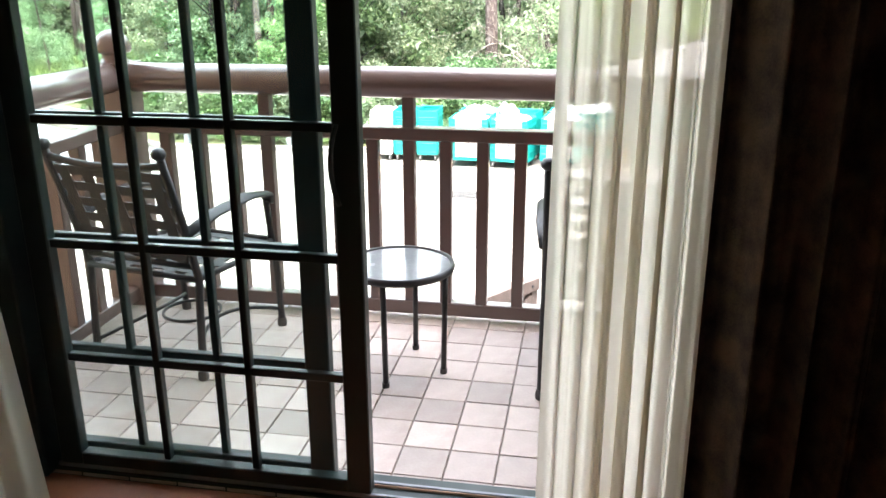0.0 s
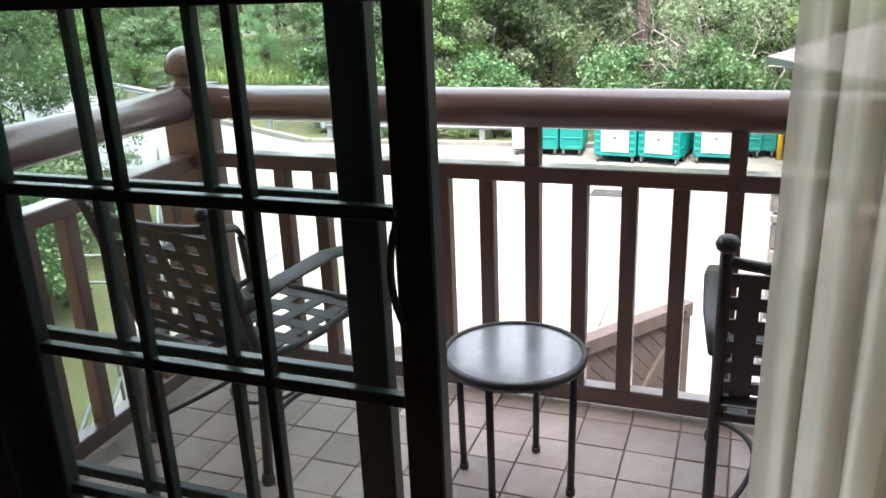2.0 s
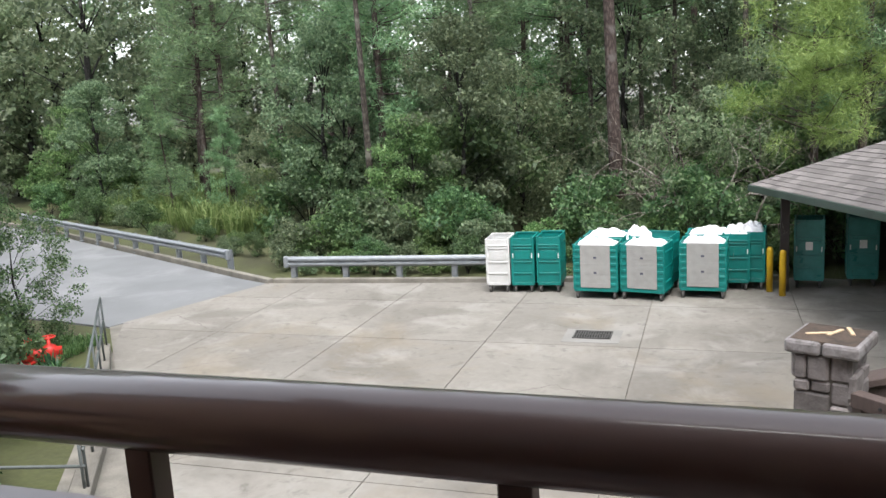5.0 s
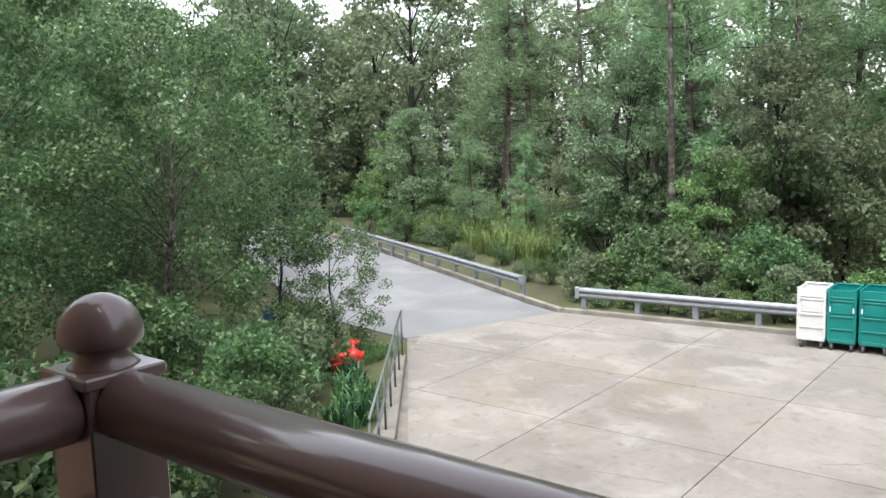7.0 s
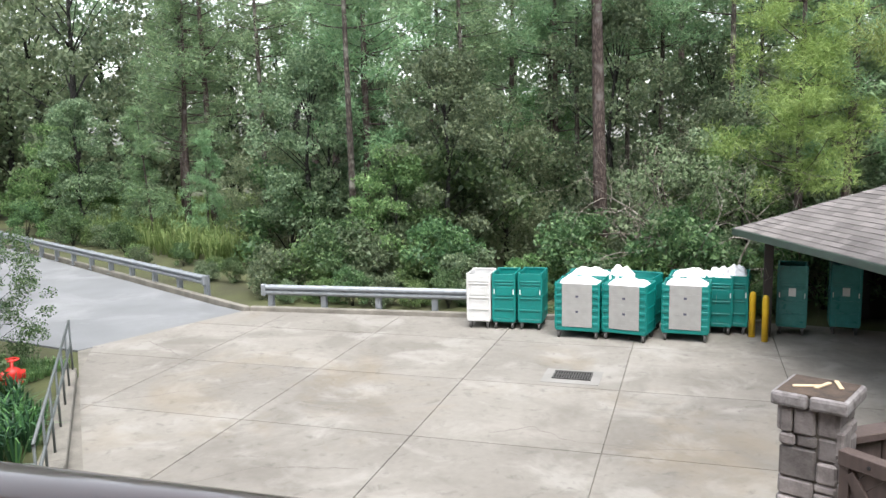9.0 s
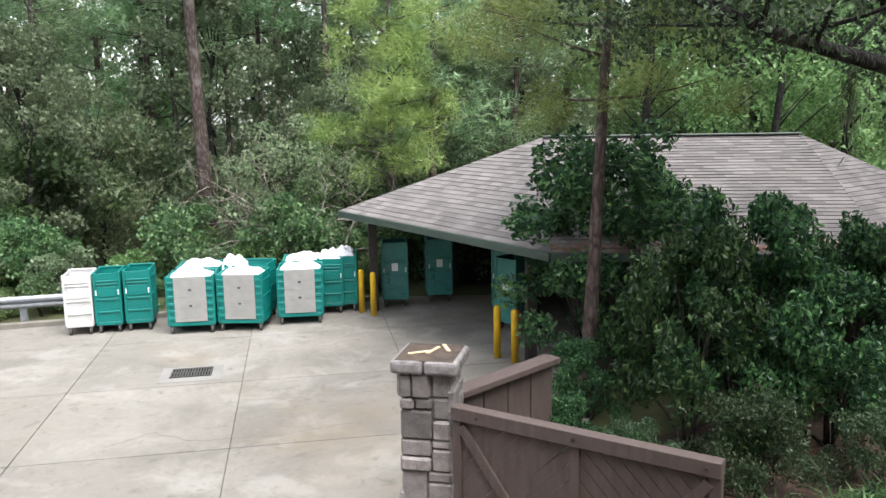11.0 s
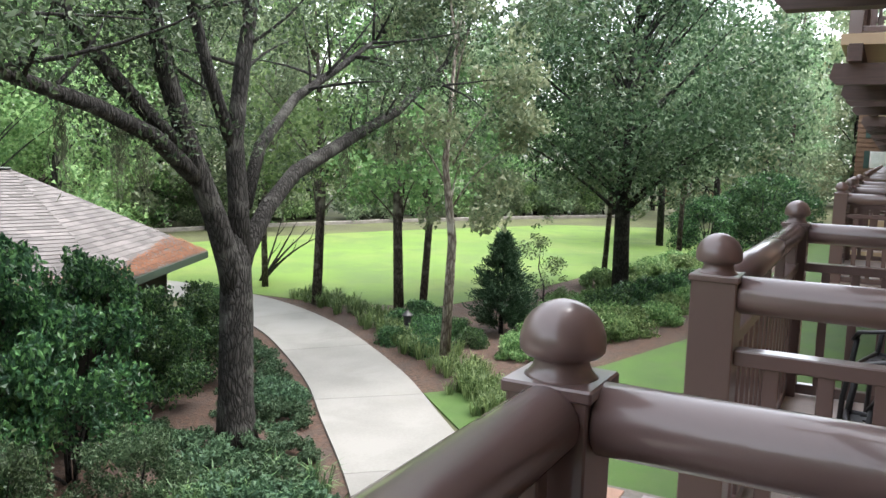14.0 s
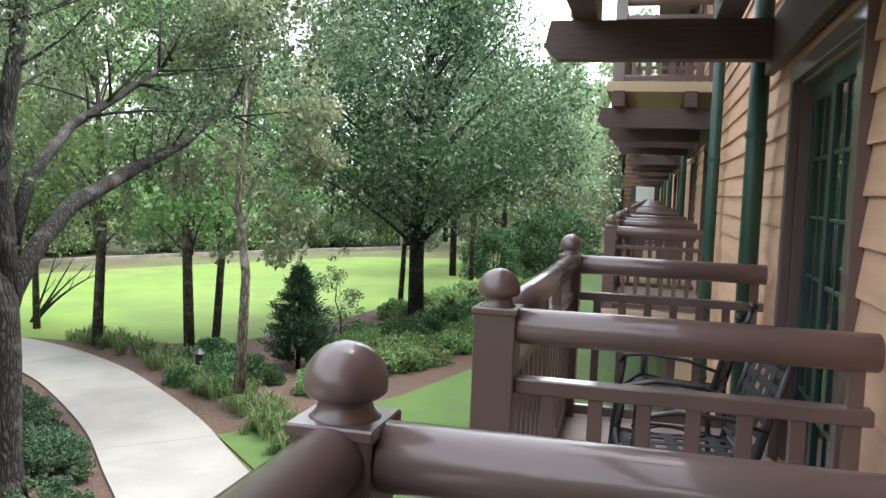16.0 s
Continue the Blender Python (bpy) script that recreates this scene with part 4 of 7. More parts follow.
def door_unit(x0, x1, z0, label):
    """A closed sliding door seen from outside: brown trim, two green leaves with glazing bars, curtain behind."""
    d = thing("sliding_door", label, "door", (x0, WY, z0), group="balcony doors")
    w = x1 - x0
    for a, b, c, e in ((-0.1, 0, 0.0, DH), (w, w + 0.1, 0.0, DH), (-0.1, w + 0.1, DH, DH + 0.1)):
        part("trim", box(a, b, -0.02, 0.035, c, e, 0.004), "brown", d)
    for a, b, c, e in ((-0.004, 0.012, 0.0, DH - 0.01), (w - 0.012, w + 0.004, 0.0, DH - 0.01), (0.012, w - 0.012, DH - 0.018, DH - 0.002)):
        part("jamb", box(a, b, -0.16, -0.021, c, e, 0.002), "brown", d)
    for n, (a, b, y) in enumerate(((0.014, w / 2 + 0.04, -0.06), (w / 2 - 0.04, w - 0.014, -0.105))):
        lf = part("leaf_frame", box(a, a + 0.09, y - 0.02, y + 0.02, 0.02, DH - 0.02, 0.003), "green_door", d)
        part("stile", box(b - 0.09, b, y - 0.02, y + 0.02, 0.02, DH - 0.02, 0.003), "green_door", lf)
        part("top_rail", box(a + 0.09, b - 0.09, y - 0.02, y + 0.02, DH - 0.12, DH - 0.02, 0.003), "green_door", lf)
        part("bottom_rail", box(a + 0.09, b - 0.09, y - 0.02, y + 0.02, 0.02, 0.14, 0.003), "green_door", lf)
        for k in range(1, 3):
            xx = a + 0.09 + (b - a - 0.18) * k / 3
            part("glazing_bar", box(xx - 0.01, xx + 0.01, y - 0.012, y + 0.012, 0.14, DH - 0.12, 0.002), "green_door", lf)
        for k in range(1, 6):
            zz = 0.14 + (DH - 0.26) * k / 6
            part("glazing_bar", box(a + 0.09, b - 0.09, y - 0.011, y + 0.011, zz - 0.01, zz + 0.01, 0.002), "green_door", lf)
        g = part("pane", box(a + 0.08, b - 0.08, y - 0.003, y + 0.003, 0.13, DH - 0.11, 0), "glass", lf)
    vs, fs = [], []
    n = 60
    for i in range(n + 1):
        xx = w * i / n
        yy = -0.26 + 0.03 * math.sin(i * 1.3) + 0.012 * math.sin(i * 2.9)
        vs += [(xx, yy, 0.02), (xx, yy, DH - 0.02)]
    fs = [(2 * i, 2 * i + 2, 2 * i + 3, 2 * i + 1) for i in range(n)]
    raw("curtain", vs, fs, "sheer", d, "white sheer curtain", True)
    # closed box behind the panes; the unlit room's shade is in its dark colour
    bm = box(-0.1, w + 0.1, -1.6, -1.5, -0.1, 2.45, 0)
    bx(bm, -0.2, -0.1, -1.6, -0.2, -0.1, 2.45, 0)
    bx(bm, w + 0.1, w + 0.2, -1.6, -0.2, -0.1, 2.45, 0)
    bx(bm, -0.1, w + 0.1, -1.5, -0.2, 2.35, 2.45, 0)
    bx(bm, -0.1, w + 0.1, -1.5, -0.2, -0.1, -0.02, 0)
    part("room_box", bm, "room_shade", d)
    return d


dd = door_unit(*DOORS[1], 0, "closed green sliding door with glazing bars and brown trim")
for a, b in DOORS[2:]:
    copy_thing(dd, pose(a, WY, 0))
for a, b in DOORS[1:]:
    copy_thing(dd, pose(a, WY, 3.1))

copy_thing(dd, pose(-1.45, WY, 3.1) @ Matrix.Diagonal((1.28, 1, 1, 1)))

# cross wing at the far end of the house
wing = thing("far_wing", "far brown-sided lodge wing with green-shuttered windows", "building", (95, -1.2, 0))
part("wall", box(0, 8, -6, 5.2, G - 0.1, 9.5, 0), "siding_far", wing)
for k in range(26):
    part("log_board", box(-0.06, 0, 0.1, 5.25, G + k * 0.5, G + k * 0.5 + 0.44, 0.05), "siding_far", wing)
part("roof", box(-0.6, 8.6, -6.6, 5.8, 9.5, 9.9, 0.02), "redroof", wing)
for z in (-2.2, 0.9, 4.0, 7.0):
    w = part("window", box(-0.1, 0.02, 1.9, 3.9, z, z + 1.7, 0.01), "paper", wing)
    part("pane", box(-0.12, -0.1, 2.0, 2.85, z + 0.1, z + 1.6, 0), "glass", w)
    part("pane", box(-0.12, -0.1, 2.95, 3.8, z + 0.1, z + 1.6, 0), "glass", w)
    for y in (1.35, 3.95):
        part("shutter", box(-0.13, -0.02, y, y + 0.5, z - 0.05, z + 1.75, 0.01), "green_door", w)
lodge = thing("far_lodge", "far lodge building with balconies and a red-brown roof", "building", (104, 14, 0))
part("wall", box(0, 10, -6, 12, G - 0.1, 12, 0), "siding_far", lodge)
part("roof", box(-1.5, 11, -7, 13, 12, 12.8, 0.1), "redroof", lodge)
for z in (0.5, 3.6, 6.7):
    b = part("balcony", box(-1.8, 0, -5.5, 3.5, z - 0.3, z, 0.02), "band", lodge)
    part("balcony_rail", box(-1.8, -1.72, -5.5, 3.5, z + 0.95, z + 1.1, 0.02), "brown", b)
    for k in range(18):
        part("baluster", box(-1.79, -1.73, -5.4 + k * 0.5, -5.3 + k * 0.5, z, z + 0.95, 0), "brown", b)

# ---- our room and its sliding door ----
tagged(part("room_floor", box(-2.4, 2.2, -5.2, 0.012, -0.25, -0.012, 0), "room_floor"), "red-brown room floor", "floor", kind="structure")
bm = bmesh.new()
bx(bm, -2.5, -2.4, -5.2, -0.02, -0.2, 2.6, 0)
bx(bm, 2.2, 2.3, -5.2, -0.02, -0.2, 2.6, 0)
bx(bm, -2.5, 2.3, -5.3, -5.2, -0.2, 2.6, 0)
tagged(part("wall_room", bm, "room_wall"), "plain ochre room walls", "wall", kind="structure")
bm = bmesh.new()
bx(bm, -2.4, -1.5, -0.034, -0.02, -0.01, 2.55, 0)
bx(bm, 0.62, 2.2, -0.034, -0.02, -0.01, 2.55, 0)
bx(bm, -1.5, 0.62, -0.034, -0.02, DH, 2.55, 0)
tagged(part("wall_window", bm, "room_wall"), "ochre wall round the balcony door", "wall", kind="structure")
tagged(part("ceiling", box(-2.5, 2.3, -5.3, -0.02, 2.55, 2.65, 0), "room_ceiling"), "plain white room ceiling", "ceiling", kind="structure")

door = thing("sliding_door", "open dark green sliding patio door with glazing bars", "door", (0, 0, 0))
for a, b, c, e in ((-1.5, -1.42, 0.0, DH), (0.54, 0.62, 0.0, DH), (-1.42, 0.54, DH - 0.08, DH)):
    part("frame", box(a, b, -0.03, 0.15, c, e, 0.004), "green_frame", door)
sill = part("sill", box(-1.5, 0.62, 0.016, 0.16, -0.02, 0.006, 0.002), "green_frame", door)
for y in (0.035, 0.1):
    part("track", box(-1.42, 0.54, y - 0.006, y + 0.006, 0.006, 0.02, 0.002), "galv", sill)


def leaf(name, x0, x1, y, stile):
    lf = part(name, box(x0, x0 + stile, y - 0.022, y + 0.022, 0.015, 2.18, 0.004), "green_frame", door)
    part("stile", box(x1 - stile, x1, y - 0.022, y + 0.022, 0.015, 2.18, 0.004), "green_frame", lf)
    part("bottom_rail", box(x0 + stile, x1 - stile, y - 0.022, y + 0.022, 0.015, 0.06, 0.004), "green_frame", lf)
    part("top_rail", box(x0 + stile, x1 - stile, y - 0.022, y + 0.022, 2.11, 2.18, 0.004), "green_frame", lf)
    for k in (1, 2):
        xx = x0 + stile + (x1 - x0 - 2 * stile) * k / 3
        part("glazing_bar", box(xx - 0.011, xx + 0.011, y - 0.014, y + 0.014, 0.06, 2.11, 0.003), "green_frame", lf)
    for k in range(5):
        z = 0.393 + 0.367 * k
        part("glazing_bar", box(x0 + stile, x1 - stile, y - 0.013, y + 0.013, z - 0.013, z + 0.013, 0.003), "green_frame", lf)
    p = part("pane", box(x0 + stile - 0.01, x1 - stile + 0.01, y - 0.003, y + 0.003, 0.05, 2.12, 0), "glass", lf)
    p.visible_shadow = False
    return lf


slider = leaf("sliding_leaf", -1.41, -0.381, 0.055, 0.074)
leaf("fixed_leaf", -1.53, -0.515, 0.12, 0.077)
tube("handle", bend((-0.44, 0.03, 0.92), (-0.47, -0.008, 1.03), (-0.44, 0.03, 1.14), 10), 0.007, "green_frame", slider, 8, "black curved pull handle")


def curtain(name, x0, x1, y, amp, waves, material, label, z0=0.02, z1=2.4, flare=0.0, seed=1, fold=0.3):
    rng = random.Random(seed)
    n, rows = waves * 24, 14
    ph = [rng.uniform(0, 6.28) for _ in range(4)]
    vs, fs = [], []
    for r in range(rows + 1):
        v = r / rows
        for i in range(n + 1):
            u = i / n
            u += 0.32 / waves * (math.sin(u * waves * 2.6 + ph[1]) + 0.6 * math.sin(u * waves * 4.3 + ph[2])) * min(1, 6 * u, 6 * (1 - u))
            xx = x0 + (x1 - x0) * u + flare * (1 - v) * (u - 0.5)
            a = amp * (0.7 + 0.5 * (1 - v))
            yy = y + a * math.sin(u * waves * 6.283 + ph[0] + 0.5 * math.sin(v * 2 + ph[1])) + a * 0.45 * math.sin(u * waves * 2.3 * 6.283 + ph[2] + v) 
            vs.append((xx + fold * a * math.cos(u * waves * 6.283 + ph[3]) * (0.6 + 0.4 * math.sin(u * 9 + ph[1])), yy, z0 + (z1 - z0) * v))
    w = n + 1
    fs = [(r * w + i, r * w + i + 1, (r + 1) * w + i + 1, (r + 1) * w + i) for r in range(rows) for i in range(n)]
    return tagged(raw(name, vs, fs, material, None, label, True), label, "curtain")


curtain("sheer_curtain", 0.152, 0.458, -0.375, 0.026, 7, "sheer", "gathered white sheer curtain beside the open door", flare=0.03, seed=3, fold=0.9)
curtain("dark_curtain", 0.425, 1.25, -0.27, 0.045, 7, "drape", "heavy dark patterned drape hanging in folds", seed=5)
curtain("sheer_curtain", -2.05, -1.46, -0.25, 0.03, 6, "sheer", "gathered white sheer curtain at the fixed leaf", flare=0.4, seed=8)


# ---- balcony furniture ----
def strap_chair(label, loc, rz):
    """Metal armchair with woven vinyl straps; it faces +y."""
    c = thing("strap_chair", label, "chair", loc, rz, group="balcony chairs")
    r = 0.013
    hw = 0.265
    seat_z, back = 0.41, -0.24
    for s in (-1, 1):
        x = s * hw
        post = tube("back_post", [(x, back - 0.02, 0.0), (x, back, 0.3), (x, back + 0.01, seat_z), (x, back - 0.05, 0.65), (x, back - 0.13, 0.9)], 0.016, "iron", c)
        part("finial", lathe(bmesh.new(), [(0.012, 0), (0.024, 0.008), (0.028, 0.022), (0.02, 0.038), (0.004, 0.043)], (x, back - 0.135, 0.9), 14), "iron", post, "", True)
        part("foot", lathe(bmesh.new(), [(0.02, 0), (0.022, 0.02), (0.017, 0.04)], (x, back - 0.02, 0), 12), "wheel", post)
        front = tube("leg", [(x, 0.31, 0.0), (x, 0.3, 0.25), (x, 0.27, 0.45), (x, 0.25, 0.6)], 0.015, "iron", c)
        part("foot", lathe(bmesh.new(), [(0.02, 0), (0.022, 0.02), (0.017, 0.04)], (x, 0.31, 0), 12), "wheel", front)
        tube("armrest", [(x, back - 0.04, 0.6), (x + s * 0.015, back + 0.12, 0.645), (x + s * 0.02, 0.1, 0.66), (x + s * 0.015, 0.24, 0.635), (x, 0.265, 0.59)], [0.028, 0.033, 0.034, 0.033, 0.026], "iron", c, 12, flat=0.34)
        tube("seat_rail", [(x, back, seat_z), (x, 0.05, seat_z - 0.012), (x, 0.28, seat_z + 0.01)], r, "iron", c)
        tube("stretcher", bend((x, back - 0.02, 0.08), (x * 0.1, 0.02, 0.2), (x, 0.31, 0.08), 12), 0.008, "iron", c, 8)
    tube("head_rail", bend((-hw, back - 0.12, 0.875), (0, back - 0.16, 0.845), (hw, back - 0.12, 0.875), 10), 0.014, "iron", c)
    tube("low_rail", [(-hw, back, 0.46), (hw, back, 0.46)], r, "iron", c)
    tube("front_rail", bend((-hw, 0.28, seat_z + 0.01), (0, 0.31, seat_z - 0.005), (hw, 0.28, seat_z + 0.01), 8), r, "iron", c)
    tube("rear_rail", [(-hw, back, seat_z), (hw, back, seat_z)], r, "iron", c)
    tube("ring", [(0.12 * math.cos(a), 0.03 + 0.12 * math.sin(a), 0.14) for a in (6.2832 * k / 24 for k in range(25))], 0.007, "iron", c, 6)
    # woven seat and back
    for k in range(5):
        x = -hw + 0.055 + k * (2 * hw - 0.11) / 4
        bm = bmesh.new()
        bx(bm, x - 0.025, x + 0.025, back, 0.29, seat_z - 0.002 + 0.003 * (k % 2), seat_z + 0.003 + 0.003 * (k % 2), 0)
        part("seat_strap", bm, "strap", c)
        m = pose(0, back + 0.0, 0.46, 17, 0, 0)
        part("back_strap", box(x - 0.025, x + 0.025, 0.004 * (k % 2), 0.004 + 0.004 * (k % 2), 0, 0.4, 0, m), "strap", c)
    for k in range(5):
        y = back + 0.07 + k * 0.105
        part("seat_strap", box(-hw, hw, y - 0.025, y + 0.025, seat_z + 0.001, seat_z + 0.0045, 0), "strap", c)
    for k in range(6):
        z = 0.04 + k * 0.068
        m = pose(0, back + 0.0, 0.46, 17, 0, 0)
        part("back_strap", box(-hw, hw, 0.002, 0.0065, z - 0.019, z + 0.019, 0, m), "strap", c)
    return c


strap_chair("dark metal armchair with woven straps, facing the yard", (-1.438, 0.989, 0), -11.6)
strap_chair("dark metal armchair with woven straps, turned towards the table", (0.345, 1.015, 0), 1)
for x, rz in ((3.3, 8), (4.55, -14)):
    strap_chair("dark metal strap chair on the neighbouring balcony", (x, 0.72, 0.004), rz)

t = thing("side_table", "small round metal side table with a textured glass top", "table", (-0.487, 0.916, 0))
part("tabletop", lathe(bmesh.new(), [(0.2, 0.437), (0.2, 0.446)], n=48), "tableglass", t, "obscured glass tabletop")
bm = bmesh.new()
n = 48
prof = [(0.198, 0.425), (0.212, 0.425), (0.216, 0.437), (0.212, 0.452), (0.2, 0.452), (0.198, 0.446)]
rings = [[bm.verts.new((r * math.cos(6.2832 * k / n), r * math.sin(6.2832 * k / n), z)) for k in range(n)] for r, z in prof]
for i in range(len(prof)):
    a, b = rings[i], rings[(i + 1) % len(prof)]
    for k in range(n):
        bm.faces.new((a[k], a[(k + 1) % n], b[(k + 1) % n], b[k]))
bmesh.ops.recalc_face_normals(bm, faces=bm.faces[:])
part("rim", bm, "iron", t, "", True)
for k in range(4):
    a = radians(-97 + 90 * k)
    c, s = math.cos(a), math.sin(a)
    lg = tube("leg", [(0.178 * c, 0.178 * s, 0.0), (0.185 * c, 0.185 * s, 0.43)], 0.011, "iron", t, 12)
    part("foot", lathe(bmesh.new(), [(0.014, 0), (0.015, 0.02)], (0.178 * c, 0.178 * s, 0), 12), "wheel", lg)


# ---- yard: gate, pillars, fence ----
def stone_pillar(loc, rz, h, label, w=0.54):
    p = thing("stone_pillar", label, "pillar", loc, rz, group="gate pillars")
    part("core", box(-w / 2 + 0.03, w / 2 - 0.03, -w / 2 + 0.03, w / 2 - 0.03, -0.05, h - 0.14, 0), "mortar", p)
    rng = random.Random(int(abs(loc[0]) * 100))
    for f in range(4):
        m = pose(0, 0, 0, 0, 0, 90 * f)
        z = 0.0
        while z < h - 0.2:
            top = min(z + rng.uniform(0.34, 0.52), h - 0.14)
            if h - 0.14 - top < 0.14:
                top = h - 0.14
            cut = rng.uniform(-0.35, 0.35)
            for a, b in ((-1, cut), (cut, 1)):
                zz = z
                while zz < top - 0.02:
                    z1 = min(zz + rng.uniform(0.15, 0.4), top)
                    if top - z1 < 0.09:
                        z1 = top
                    out = rng.uniform(-0.012, 0.026)
                    mid = rng.uniform(0.35, 0.65) if (b - a) * w / 2 > 0.33 and z1 - zz < 0.3 else None
                    spans = [(a, b)] if mid is None else [(a, a + (b - a) * mid), (a + (b - a) * mid, b)]
                    for a2, b2 in spans:
                        part("stone", box(a2 * w / 2 + 0.006, b2 * w / 2 - 0.006, -w / 2 - out - rng.uniform(0, 0.01), -w / 2 + 0.06, zz + 0.006, z1 - 0.006, 0.02, m @ pose(0, 0, 0, rng.uniform(-0.5, 0.5))), "stone", p)
                    zz = z1
            z = top
    e = w / 2 + 0.08
    cap = part("capstone", box(-e, -0.004, -e, e, h - 0.14, h, 0.035, seg=2), "capstone", p, "weathered grey capstone")
    part("capstone", box(0.004, e, -e, e, h - 0.14, h, 0.035, seg=2), "capstone", p)
    part("weathered_top", box(-e + 0.045, e - 0.045, -e + 0.045, e - 0.045, h - 0.03, h + 0.005, 0.004), "mossy", cap, "dark brown decayed top of the cap")
    for k in range(3):
        m = pose(-0.1 + 0.12 * k, -0.05 + 0.1 * k, h + 0.008, 0, 0, 35 + 40 * k)
        part("bark_scrap", box(-0.13, 0.13, -0.022, 0.022, -0.004, 0.014, 0.006, m), "band", cap)
    return p


stone_pillar((0.84, 9.0, G), -23, 2.52, "square rough stone gate pillar with a weathered capstone")
stone_pillar((-2.1, 3.95, G), 30, 2.2, "square rough stone gate pillar below the balcony")


def gate_leaf(label, x, y, rz, length, h, z0):
    """Timber gate leaf: frame, posts, a crossing brace and slanting planks."""
    g = thing("gate_leaf", label, "gate", (x, y, z0), rz, group="gate leaves")
    part("top_rail", box(0, length, -0.07, 0.07, h - 0.14, h, 0.006), "gatewood", g)
    part("bottom_rail", box(0, length, -0.04, 0.04, 0.08, 0.24, 0.006), "gatewood", g)
    for xx in (0.05, length / 2, length - 0.05):
        part("stile", box(xx - 0.05, xx + 0.05, -0.045, 0.045, 0.1, h - 0.14, 0.005), "gatewood", g)
    half = length / 2 - 0.1
    for s, x0 in ((1, 0.1), (-1, length - 0.1)):
        lb = math.hypot(half, h - 0.4)
        part("brace", box(0, lb, -0.055, 0.055, -0.05, 0.05, 0.004, Matrix.Translation((x0, 0, h - 0.2)) @ Matrix.Rotation(math.atan2(h - 0.4, half) if s > 0 else math.pi - math.atan2(h - 0.4, half), 4, "Y")), "gatewood", g)
    # slanting planks, cut to each panel
    for p0 in (0.1, length / 2 + 0.05):
        p1 = p0 + length / 2 - 0.15
        sgn = 1 if p0 < 1 else -1
        panel = [(p0, 0.24), (p1, 0.24), (p1, h - 0.14), (p0, h - 0.14)]
        k = -24
        while k < 40:
            c0 = k * 0.17
            q = [(p0 - 3, c0 - sgn * 3), (p0 + 3, c0 + sgn * 3), (p0 + 3, c0 + sgn * 3 + 0.16), (p0 - 3, c0 - sgn * 3 + 0.16)]
            q = clip_poly(q, panel)
            k += 1
            if len(q) < 3:
                continue
            bm = bmesh.new()
            fr = [bm.verts.new((a, -0.02, b)) for a, b in q]
            bk = [bm.verts.new((a, 0.02, b)) for a, b in q]
            bm.faces.new(fr)
            bm.faces.new(list(reversed(bk)))
            for i in range(len(q)):
                j = (i + 1) % len(q)
                bm.faces.new((fr[j], fr[i], bk[i], bk[j]))
            bmesh.ops.recalc_face_normals(bm, faces=bm.faces[:])
            part("plank", bm, "gatewood", g)
    for xx in (0.3, length / 2, length - 0.12):
        part("bolt", lathe(bmesh.new(), [(0.018, 0), (0.016, 0.012)], n=10, m=pose(xx, -0.07, h - 0.07, 90)), "iron", g)
    return g


gate_leaf("open brown timber gate leaf with slanting planks", 1.0, 8.55, -43, 2.65, 2.0, G + 0.1)
gate_leaf("closed brown timber gate leaf beside the lower pillar", -1.88, 4.2, 54.3, 2.75, 1.8, G + 0.1)
fence = thing("fence_wall", "brown boarded fence with a pale cap behind the pillar", "fence", (1.15, 9.25, G), 34.5)
for k in range(4):
    part("board", box(0.01 + k * 0.42, 0.41 + k * 0.42, -0.03, 0.03, 0.02, 1.92, 0.004), "gatewood", fence)
part("cap", box(0, 1.72, -0.12, 0.12, 1.92, 2.0, 0.008), "gatewood", fence)
for k in range(2):
    part("post", box(0.3 + 1.1 * k, 0.42 + 1.1 * k, 0.03, 0.15, 0, 1.92, 0.005), "gatewood", fence)


# ---- guardrails and handrail ----
def guard_rail(p0, p1, n, label):
    l = math.hypot(p1[0] - p0[0], p1[1] - p0[1])
    g = thing("guardrail", label, "guardrail", (*p0, G), math.degrees(math.atan2(p1[1] - p0[1], p1[0] - p0[0])), group="guardrails")
    for k in range(n):
        x = 0.12 + (l - 0.24) * k / (n - 1)
        bm = bmesh.new()
        bx(bm, x - 0.075, x + 0.075, 0.06, 0.072, -0.05, 0.72, 0)
        bx(bm, x - 0.075, x + 0.075, 0.198, 0.21, -0.05, 0.72, 0)
        bx(bm, x - 0.006, x + 0.006, 0.07, 0.2, -0.05, 0.72, 0)
        part("post", bm, "galv", g)
        part("base_plate", box(x - 0.14, x + 0.14, 0.02, 0.26, 0.0, 0.02, 0.003), "galv", g)
    prof = [(0.0, 0.44), (-0.03, 0.47), (-0.085, 0.5), (-0.085, 0.545), (-0.01, 0.575), (-0.01, 0.605), (-0.085, 0.635), (-0.085, 0.68), (-0.03, 0.71), (0.0, 0.74)]
    vs = [(x, y + 0.05, z) for x in (0, l) for y, z in prof] + [(x, y + 0.054, z) for x in (0, l) for y, z in prof]
    q = len(prof)
    fs = [(i, q + i, q + i + 1, i + 1) for i in range(q - 1)] + [(2 * q + i, 2 * q + i + 1, 3 * q + i + 1, 3 * q + i) for i in range(q - 1)]
    raw("beam", vs, fs, "galv", g)
    for x in (0.0, l):
        part("end_shoe", box(x - 0.12, x + 0.02, -0.06, 0.07, 0.42, 0.76, 0.03), "galv", g)
    return g


guard_rail((-31.9, 31.2), (-14.75, 22.25), 12, "galvanised guardrail with steel posts along the road")
guard_rail((-12.1, 21.25), (-5.4, 21.75), 5, "galvanised guardrail behind the yard, beside the carts")


